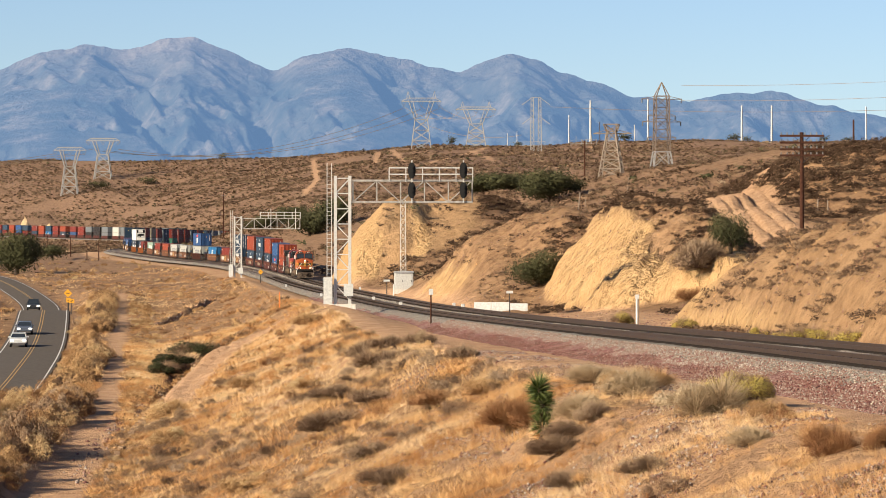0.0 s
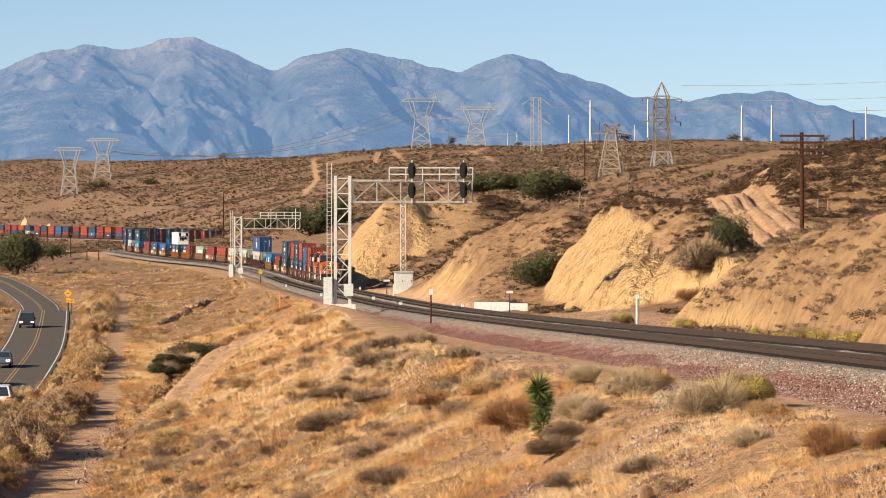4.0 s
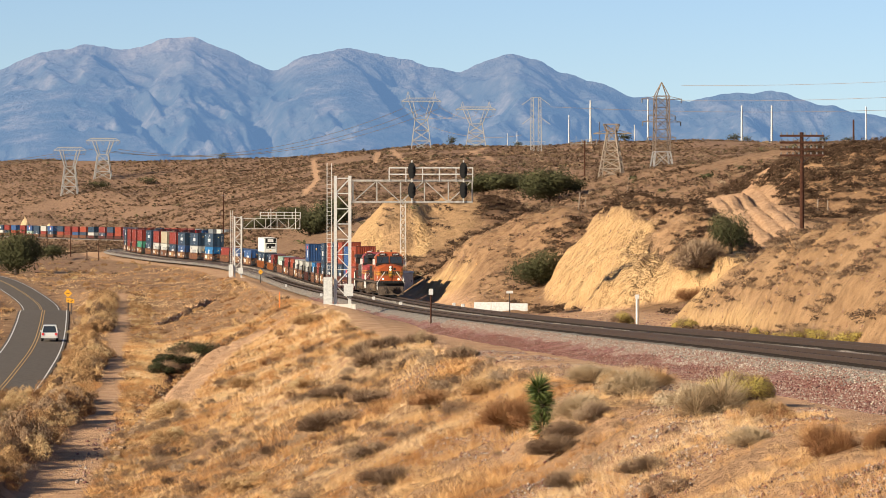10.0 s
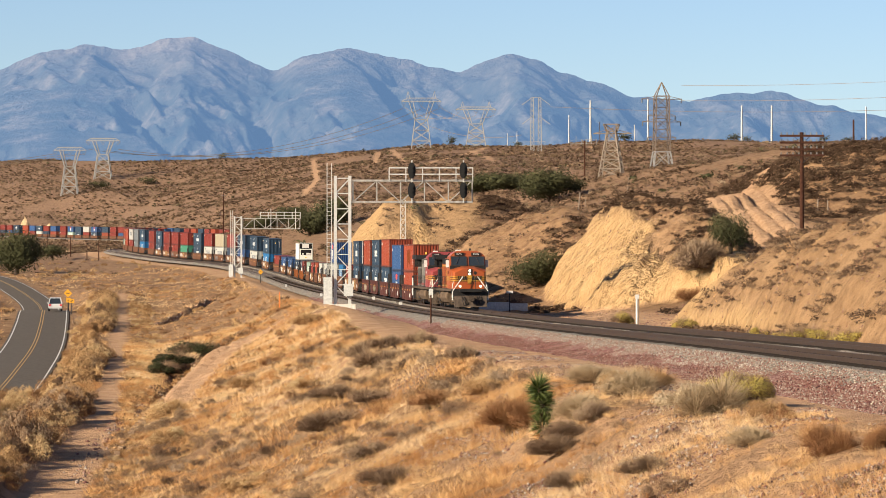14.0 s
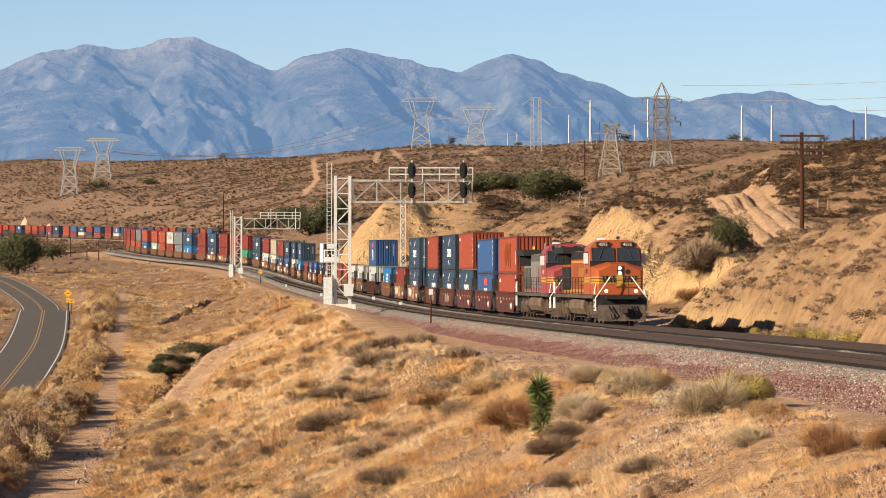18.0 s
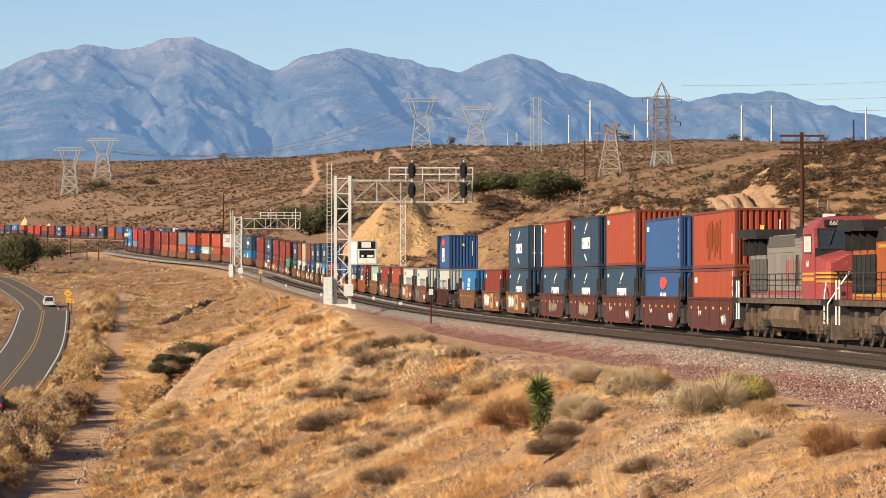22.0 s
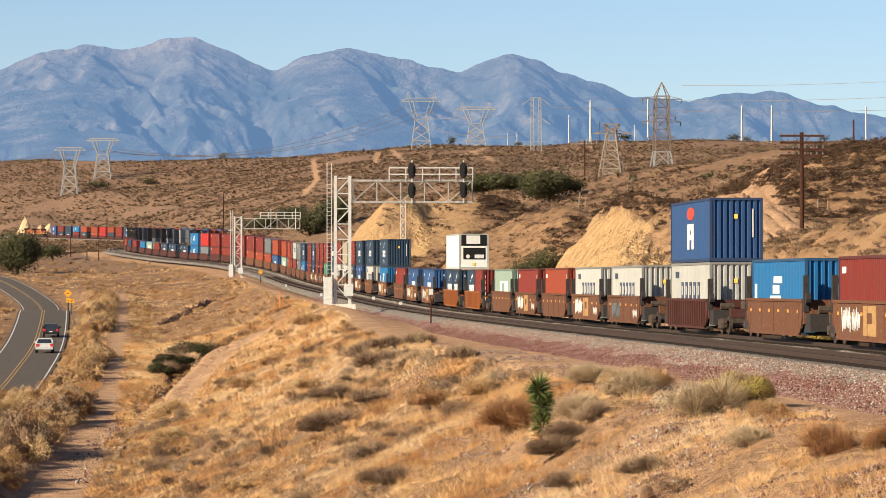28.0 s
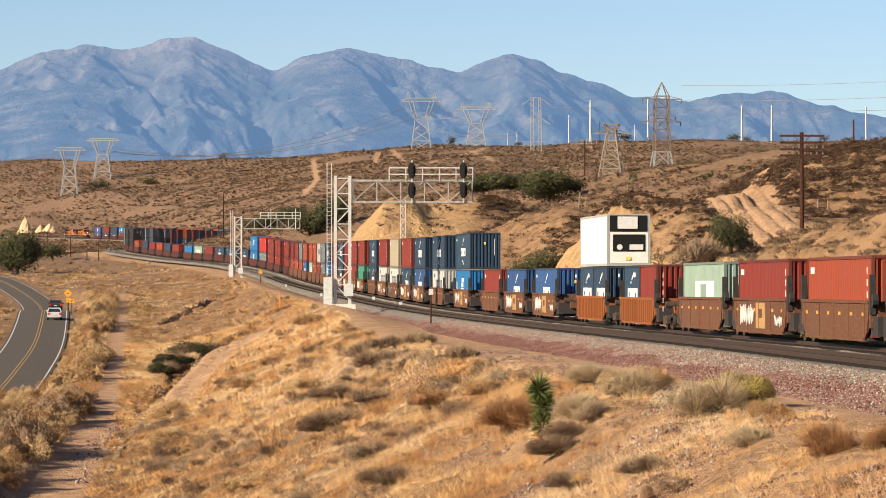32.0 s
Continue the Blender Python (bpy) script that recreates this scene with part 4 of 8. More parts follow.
def locomotive(nose, hood, number, label, lit=True):
    e = empty("locomotive")
    mn, mh, bk = M_LOCO[nose], M_LOCO[hood], M_LOCO["black"]
    yl = M_LOCO["yellow"]
    # frame and walkway
    part("walkway", box(B(), -1.52, -10.3, 1.45, 1.52, 10.4, 1.68), bk, e)
    part("side_sill", box(B(), -1.53, -9.3, 1.46, 1.53, 9.4, 1.66), M_DUST, e, "grimy sill edge")
    # nose: low hood with a raked front and bevelled top
    part("nose", loft(B(), [[(-w, y, 1.68), (-w, y, zo), (-0.5, y, zc), (0.5, y, zc), (w, y, zo), (w, y, 1.68)] for y, w, zo, zc in NOSE]), mn, e)
    for z0, z1 in ((2.62, 2.70), (2.46, 2.54), (2.30, 2.38)):
        part("nose_stripe", nose_band(z0, z1, 0.006), yl, e, "yellow stripe")
        part("nose_stripe_edge", nose_band(z0 - 0.03, z0 - 0.002, 0.005), bk, e, "thin black stripe")
    part("nose_emblem", box(B(), -0.17, -9.70, 2.1, 0.17, -9.5, 2.82), yl, e, "yellow emblem")
    for sx in (-1, 1):
        for k in range(4):
            part("emblem_bar", beam(B(), (sx * (0.26 + k * 0.2), -9.64, 2.36), (sx * (0.36 + k * 0.2), -9.64, 2.74), 0.1, 0.05), bk, e)
        for k in range(3):
            z1 = 2.30 + k * 0.16
            part("emblem_wing", prism(B(), [(-9.652, z1), (-9.652, z1 + 0.07), (-9.5, z1 + 0.07), (-9.5, z1)], min(sx * 0.2, sx * 1.14), max(sx * 0.2, sx * 1.14)), yl, e, "yellow emblem wing")
            part("wing_outline", box(B(), min(sx * 0.2, sx * 1.09), -9.648, z1 + 0.075, max(sx * 0.2, sx * 1.09), -9.5, z1 + 0.11), bk, e)
    part("bell_recess", rod(B(), (0.46, -9.645, 2.98), (0.46, -9.5, 2.98), 0.14, 14), bk, e)
    # cab
    part("cab", loft(B(), [[(-w, yf, z), (w, yf, z), (w, -5.4, z), (-w, -5.4, z)] for z, yf, w in ((1.68, -7.95, 1.5), (3.5, -7.95, 1.5), (4.34, -7.69, 1.48), (4.64, -7.6, 1.2), (4.82, -7.3, 0.8))]), mn, e)
    part("cab_stripe", box(B(), -1.512, -7.9, 2.36, 1.512, -5.42, 2.5), yl, e, "yellow stripe")
    part("cab_stripe", box(B(), -1.51, -7.9, 2.58, 1.51, -5.42, 2.68), yl, e, "yellow stripe")
    for sx in (-1, 1):
        bm = slab([(sx * 1.49, -7.99, 3.26), (sx * 1.49, -7.97, 3.6), (sx * 0.08, -7.97, 3.6), (sx * 0.55, -7.99, 3.44)], 0.03)
        part("anti_glare_panel", bm, bk, e, "dark anti-glare panel")
    for sx in (-1, 1):
        a, b_ = sorted((sx * 0.1, sx * 1.36))
        bm = slab([(a, -7.975, 3.62), (b_, -7.975, 3.62), (b_, -7.755, 4.32), (a, -7.755, 4.32)], 0.03)
        fr = B()
        for p0, p1 in (((a, -7.985, 3.6), (b_, -7.985, 3.6)), ((a, -7.745, 4.34), (b_, -7.745, 4.34)), ((a, -7.985, 3.6), (a, -7.745, 4.34)), ((b_, -7.985, 3.6), (b_, -7.745, 4.34))):
            beam(fr, p0, p1, 0.05)
        part("window_frame", fr, M_FRAMEDK, e)
        w = part("windshield", bm, M_GLASS, e, "dark tinted windshield")
        part("wiper", beam(B(), (sx * 0.7, -7.78, 4.3), (sx * 0.95, -7.98, 3.75), 0.03), M_FRAMEDK, w)
        part("side_window", box(B(), min(sx * 1.49, sx * 1.515), -7.2, 3.4, max(sx * 1.49, sx * 1.515), -5.9, 4.15), M_GLASS, e, "dark side window")
        part("mirror", box(B(), min(sx * 1.52, sx * 1.78), -7.35, 3.45, max(sx * 1.52, sx * 1.78), -7.28, 4.05), M_MARK, e, "bright mirror")
        part("number_board", box(B(), sx * 0.7 - 0.38, -7.74, 4.42, sx * 0.7 + 0.38, -7.38, 4.68), bk, e, "black number board")
        sign_text(number, 0.26, M_MARK, e, pose(sx * 0.7, -7.75, 4.55, 90, 0, 0))
        sign_text(number, 0.34, bk if nose == "orange" else M_MARK, e, pose(sx * 1.522, -6.6, 3.0, 90, 0, 90 * sx))
        bm = rod(B(), (sx * 0.85, -10.32, 1.88), (sx * 0.85, -10.18, 1.88), 0.095, 14)
        part("ditch_light", bm, M_LAMP if lit else M_GLASS, e, "lit ditch light" if lit else "")
        # white corner handrails and steps
        bm = B()
        xs = sx * 1.46
        rod(bm, (xs, -10.35, 0.75), (xs, -10.35, 1.5), 0.035, 6)
        rod(bm, (xs, -10.35, 1.5), (sx * 0.6, -10.15, 2.7), 0.035, 6)
        rod(bm, (xs, -9.7, 0.75), (xs, -9.7, 1.75), 0.035, 6)
        rod(bm, (xs, -9.7, 1.75), (sx * 1.25, -9.2, 2.6), 0.035, 6)
        part("handrail", bm, M_MARK, e, "white corner handrail")
        bm = B()
        for zz in (0.5, 0.85, 1.2):
            box(bm, min(sx * 1.0, sx * 1.5), -10.3, zz, max(sx * 1.0, sx * 1.5), -9.75, zz + 0.05)
        box(bm, min(sx * 0.98, sx * 1.02), -10.3, 0.4, max(sx * 0.98, sx * 1.02), -9.75, 1.45)
        part("steps", bm, bk, e)
        bm = B()
        rod(bm, (xs, 10.2, 0.75), (xs, 10.2, 2.4), 0.035, 6)
        rod(bm, (xs, 9.6, 0.75), (xs, 9.6, 2.4), 0.035, 6)
        part("handrail", bm, M_MARK, e, "white corner handrail")
        # long side rail with stanchions
        bm = rod(B(), (xs, -5.3, 2.65), (xs, 9.6, 2.65), 0.022, 5)
        rod(bm, (xs, -5.3, 2.2), (xs, 9.6, 2.2), 0.018, 5)
        for k in range(11):
            rod(bm, (xs, -5.2 + k * 1.48, 1.66), (xs, -5.2 + k * 1.48, 2.65), 0.022, 5)
        part("side_railing", bm, M_FRAMEDK, e)
        # hood doors and louvres
        for k in range(7):
            y = -4.6 + k * 1.35
            part("hood_door", box(B(), min(sx * 0.95, sx * 0.985), y, 1.75, max(sx * 0.95, sx * 0.985), y + 1.2, 3.45), mh, e)
        for k, y in enumerate((-4.4, -3.9, -1.8, -1.5)):
            part("hood_vent", box(B(), min(sx * 0.97, sx * 1.0), y, 2.0 + 0.2 * (k > 1), max(sx * 0.97, sx * 1.0), y + 0.3 - 0.12 * (k > 1), 3.4), bk, e, "dark louvred vent")
        for k in range(3):
            part("hood_stripe", box(B(), min(sx * 0.95, sx * 0.997), -5.3, 3.70 - 0.02 + k * 0.14, max(sx * 0.95, sx * 0.997), -1.0, 3.74 + k * 0.14), yl if nose == "orange" else M_LOCO["silver"], e, "thin painted hood stripe")
        for k in range(5):
            y = 5.3 + k * 0.85
            part("radiator_grille", box(B(), min(sx * 1.0, sx * 1.03), y, 1.9, max(sx * 1.0, sx * 1.03), y + 0.7, 3.3), bk if nose == "orange" else M_LOCO["soot"], e, "grimy radiator grille")
        part("hood_stripe", box(B(), min(sx * 0.95, sx * 0.995), -5.3, 3.52, max(sx * 0.95, sx * 0.995), 4.9, 3.64), yl if nose == "orange" else M_LOCO["silver"], e, "painted hood stripe")
        part("hood_stripe", box(B(), min(sx * 0.95, sx * 0.995), -5.3, 1.8, max(sx * 0.95, sx * 0.995), 9.4, 1.95), yl if nose == "orange" else M_LOCO["red"], e, "painted hood stripe")
        for k in range(8):
            part("side_letter", box(B(), min(sx * 0.98, sx * 1.0), -2.6 + k * 0.48, 2.3, max(sx * 0.98, sx * 1.0), -2.49 + k * 0.48, 3.2), yl if nose == "orange" else M_LOCO["red"], e)
    for k in (-0.14, 0.14):
        bm = rod(B(), (0.0, -9.72, 3.04 + k), (0.0, -9.5, 3.04 + k), 0.1, 14)
        part("headlight", bm, M_LAMP if lit else M_GLASS, e, "lit headlight" if lit else "")
    part("headlight_housing", box(B(), -0.17, -9.69, 2.76, 0.17, -9.2, 3.32), M_FRAMEDK, e)
    # long hood
    bm = prism(B(), [(-5.4, 1.68), (-5.4, 4.25), (9.7, 4.25), (9.7, 1.68)], -0.97, 0.97)
    bmesh.ops.bevel(bm, geom=[ed for ed in bm.edges if abs(ed.verts[0].co.z - 4.25) < 0.01 and abs(ed.verts[1].co.z - 4.25) < 0.01], offset=0.2, segments=2, affect="EDGES")
    part("long_hood", bm, mh, e)
    part("hood_top", box(B(), -0.985, -1.0, 3.74, 0.985, 9.65, 4.2), bk if nose == "orange" else M_LOCO["soot"], e, "sooty hood top")
    part("radiator_wing", prism(B(), [(4.9, 4.12), (5.25, 4.52), (9.7, 4.55), (9.85, 4.2)], -1.5, 1.5), bk, e, "flared sooty radiator wing")
    for sx in (-1, 1):
        for k in range(4):
            part("wing_bracket", prism(B(), [(5.4 + k * 1.35, 3.45), (5.46 + k * 1.35, 3.45), (5.46 + k * 1.35, 4.15), (5.4 + k * 1.35, 4.15)], min(sx * 0.98, sx * 1.3), max(sx * 0.98, sx * 1.3)), bk, e)
    part("roof_hatch", box(B(), -0.8, -5.0, 4.2, 0.8, -1.6, 4.5), bk, e)
    part("exhaust_stack", box(B(), -0.45, 0.2, 4.2, 0.45, 1.4, 4.55), bk, e)
    part("dynamic_brake_box", box(B(), -1.15, -5.3, 4.1, 1.15, -2.2, 4.5), bk, e)
    part("horn", rod(B(), (0.3, -6.2, 4.92), (0.3, -6.7, 4.94), 0.05, 8, 0.11), M_FRAMEDK, e)
    part("antenna_dome", box(B(), -0.9, -6.9, 4.81, -0.5, -6.4, 4.92), M_MARK, e)
    # pilot, coupler, hoses
    bm = prism(B(), [(-10.75, 0.18), (-10.42, 1.1), (-10.3, 1.1), (-10.3, 0.18)], -1.35, 1.35)
    part("snow_plow", bm, M_DUST, e, "dusty snow plow")
    part("pilot_plate", box(B(), -1.45, -10.42, 1.0, 1.45, -10.28, 1.5), bk, e)
    part("anticlimber", box(B(), -0.9, -10.75, 1.42, 0.9, -10.3, 1.62), bk, e)
    bm = box(B(), -0.16, -11.1, 0.72, 0.16, -10.3, 1.02)
    box(bm, -0.25, -11.15, 0.66, 0.25, -10.9, 1.08)
    part("coupler", bm, M_BOGIE, e)
    for x0 in (-0.75, -0.55, 0.55, 0.72, 0.88):
        bm = rod(B(), (x0, -10.45, 1.05), (x0 * 0.9, -10.85, 0.6), 0.03, 6)
        rod(bm, (x0 * 0.9, -10.85, 0.6), (x0 * 0.75, -10.75, 0.32), 0.03, 6)
        part("air_hose", bm, M_FRAMEDK, e)
    part("rear_coupler", box(B(), -0.16, 10.3, 0.72, 0.16, 11.1, 1.02), M_BOGIE, e)
    part("front_railing", rod(rod(B(), (-1.0, -10.1, 2.5), (1.0, -10.1, 2.5), 0.025, 6), (0.45, -10.1, 1.66), (0.45, -10.1, 2.5), 0.025, 6), M_FRAMEDK, e)
    # tank
    tank = [(-1.25, 1.42), (-1.47, 1.2), (-1.47, 0.85), (-1.3, 0.52), (-0.95, 0.36), (0.95, 0.36), (1.3, 0.52), (1.47, 0.85), (1.47, 1.2), (1.25, 1.42)]
    part("fuel_tank", loft(B(), [[(x * q, y, z) for x, z in tank] for y, q in ((-3.7, 0.9), (-3.55, 1), (2.3, 1), (2.45, 0.9))]), M_TANK, e, "dusty fuel tank")
    part("equipment_rack", box(B(), -1.4, 2.5, 0.55, 1.4, 3.6, 1.42), bk, e, "grimy equipment rack")
    # black box added as shade, so no light shows through below the sill
    part("underframe", box(B(), -1.05, -9.6, 0.95, 1.05, 9.7, 1.46), bk, e, "black backing added as shade below the sill")
    for sx in (-1, 1):
        part("air_reservoir", rod(B(), (sx * 1.33, 2.5, 0.95), (sx * 1.33, 4.0, 0.95), 0.2, 12), M_TANK, e)
    for cy in (-6.9, 6.9):
        bm = B()
        for sx in (-1, 1):
            x = sx * 1.12
            box(bm, x - 0.09, cy - 2.5, 0.62, x + 0.09, cy + 2.5, 1.04)
            for k in (-1.75, 0, 1.75):
                box(bm, x - 0.11, cy + k - 0.24, 0.34, x + 0.11, cy + k + 0.24, 0.8)
            for k in (-0.9, 0.9):
                rod(bm, (x, cy + k, 0.5), (x, cy + k, 1.25), 0.14, 10)
            box(bm, x - 0.05, cy - 2.2, 0.5, x + 0.05, cy - 0.4, 0.6)
        box(bm, -1.0, cy - 1.3, 0.6, 1.0, cy + 1.3, 1.4)
        t = part("truck", bm, M_TRUCK, e, "grimy three-axle truck")
        for k in (-1.75, 0, 1.75):
            for sx in (-1, 1):
                part("wheel", rod(B(), (sx * 0.69, cy + k, 0.53), (sx * 0.83, cy + k, 0.53), 0.53, 18), M_WHEEL, t)
    tagged(e, label, "locomotive", "locomotives of the train")
    return e


def ride(ob, offset, up=0.0, side=0.0):
    KEYED.append((ob, offset, up))


# units behind the engines: car, lower box, upper box; 2 marks a standard-height box
CONSIST = ("Mo2o2 Mb2b2 Mdo Mdd Mdo Tdd Tr Tl Bwb Tw Tw To Tr Tg Or OdR Tb Tb Tr Tld Twd Tbd Tdr Twy Twr Tdd "
           "TGr Trr Trr Tdd Trr Tld Tnn Trw Too Tgo Tbo Ton Tor Tor Mrr Mrr Mrr Mne Mll Md Md Md Mr Mg Ml Mr Md Mo Mr "
           "Md Mo Mkk Mkk Mnn Mkk Mnk Mkk Mwk Mnn Mww Mnn Mkk Mkn Mrr Mbr Mdo Mrr Mld Moo Mdr Mrd Mbb Moo Mrd Mdr Mwd "
           "Tdo Tbr Trr Tod Tdb Trw Tdd Tgb Trr Tob Tdr Twd Trb Too Tdd Tbr Mdr Mro Moo Mbd Mrr Mdo Mee Moo Mdo Mrl Mdd Mdr Mbb Mro").split()
FIRST = (57.5, 73.5, 89.2, 104.8, 120.3, 141.6, 158.8, 177.7, 201.3, 223.7, 240.3, 256.2, 272.4, 288.4, 309.7, 329.0, 353.0, 371.0, 387.5, 411.0, 434, 454.5, 470.5, 487, 503.5, 520)
MARK = {"o": 4, "r": 4, "d": 1, "b": 2, "l": 7, "w": 3, "g": 5, "G": 4, "y": 4, "k": 4, "n": 4, "R": 0, "e": 4}


def build_train():
    a = locomotive("orange", "hood", "4595", "orange diesel locomotive with yellow stripes and lit headlights")
    ride(a, 11.0)
    b = locomotive("red", "silver", "660", "faded red and silver diesel locomotive behind the leader", lit=False)
    ride(b, 33.2)
    dpu = way_of(1835.0) - way_of(607.0 - 32 * 22.8) + 0.0
    o, k = 0.0, 0
    rg = random.Random(5)
    while True:
        tok = CONSIST[k % len(CONSIST)]
        if k < len(FIRST):
            o = FIRST[k]
        else:
            o += 15.9 if (k - len(FIRST)) % 5 else 21.4
        mid = o - 6.1
        if mid + 12 > dpu:
            break
        car = tok[0]
        style = (4 if k in (3, 4) else 3) if car == "M" else (rg.choice((0, 1, 1, 2)) if car == "T" else 0)
        ride(well_car(car, style if k < 30 else 0, k in (0, 5, 8, 9) or car in "BO", k < 30), mid)
        z, i = 0.36, 1
        lev = 0
        while i < len(tok):
            c = tok[i]
            high = not (i + 1 < len(tok) and tok[i + 1] == "2")
            i += 1 if high else 2
            mk = MARK[c]
            if k == 0 and lev == 1:
                mk = 6
            if k == 1 and lev == 1:
                mk = 4
            if c == "b" and lev == 0 and k > 2 and rg.random() < 0.5:
                mk = 1
            doors = k == 5 and lev == 1
            if k > 45 and rg.random() < 0.6:
                mk = 0
            if lev == 0 and k in (14, 15):
                for dy, cc in ((-3.08, c), (3.08, "d")):
                    ride(container(cc, True, False, MARK[cc], 6.06), mid + dy, z)
            else:
                ride(container(c, high, doors, mk), mid, z)
            z += (2.9 if high else 2.59) + 0.03
            lev += 1
        k += 1
    for i in (0, 1):
        c = copy_thing(a, Matrix())
        tagged(c, "orange diesel locomotive pushing at the rear of the train")
        ride(c, dpu + 11 + i * 22.2)


build_train()


# ---------------------------------------------------------------- sleepers
def build_ties():
    bm = box(B(), -1.3, -0.11, -0.2, 1.3, 0.11, -0.155)
    me = bpy.data.meshes.new("sleeper")
    bm.to_mesh(me)
    bm.free()
    me.materials.append(M_TIE)
    verts, faces, n = [], [], 0
    base = [(x, y, z) for z in (-0.2, -0.155) for x, y in ((-1.3, -0.11), (1.3, -0.11), (1.3, 0.11), (-1.3, 0.11))]
    quads = ((4, 5, 6, 7), (0, 1, 5, 4), (1, 2, 6, 5), (2, 3, 7, 6), (3, 0, 4, 7))
    bed = bpy.data.objects["track_ballast"]
    for y0, off in [(y, c) for y in np.arange(60, 640, 0.6) for c in (0.0, -4.3)]:
        if 100 < y0 < 190:
            t = new("sleeper", me)
            t.parent = bed
            t.location = (float(track_x(y0)) + off, y0, float(track_z(y0)) + 0.012)
            continue
        p = (float(track_x(y0)) + off, y0, float(track_z(y0)) + 0.012)
        k = len(verts)
        verts += [(p[0] + a, p[1] + b, p[2] + c) for a, b, c in base]
        faces += [tuple(k + i for i in q) for q in quads]
    ob = mesh_object("sleepers", verts, faces, M_TIE)
    tagged(ob, "dark creosoted wooden sleepers under the rails", "sleepers", kind="stuff")


build_ties()


# ---------------------------------------------------------------- signal gantries
M_GALV = plain("galvanised_steel", (0.46, 0.445, 0.41), 0.5, 0.35, 0.15)
M_CONC = plain("concrete", (0.50, 0.46, 0.40), 0.9)
# steel of the gantry arm, darker than the mast's
M_GALVD = plain("darker_galvanised_steel", (0.27, 0.25, 0.225), 0.75, 0.2, var=0.35, scale=3)
M_BLACK = plain("matt_black", (0.012, 0.012, 0.012), 0.8)
M_BOXGREY = plain("grey_enamel", (0.40, 0.40, 0.38), 0.5)


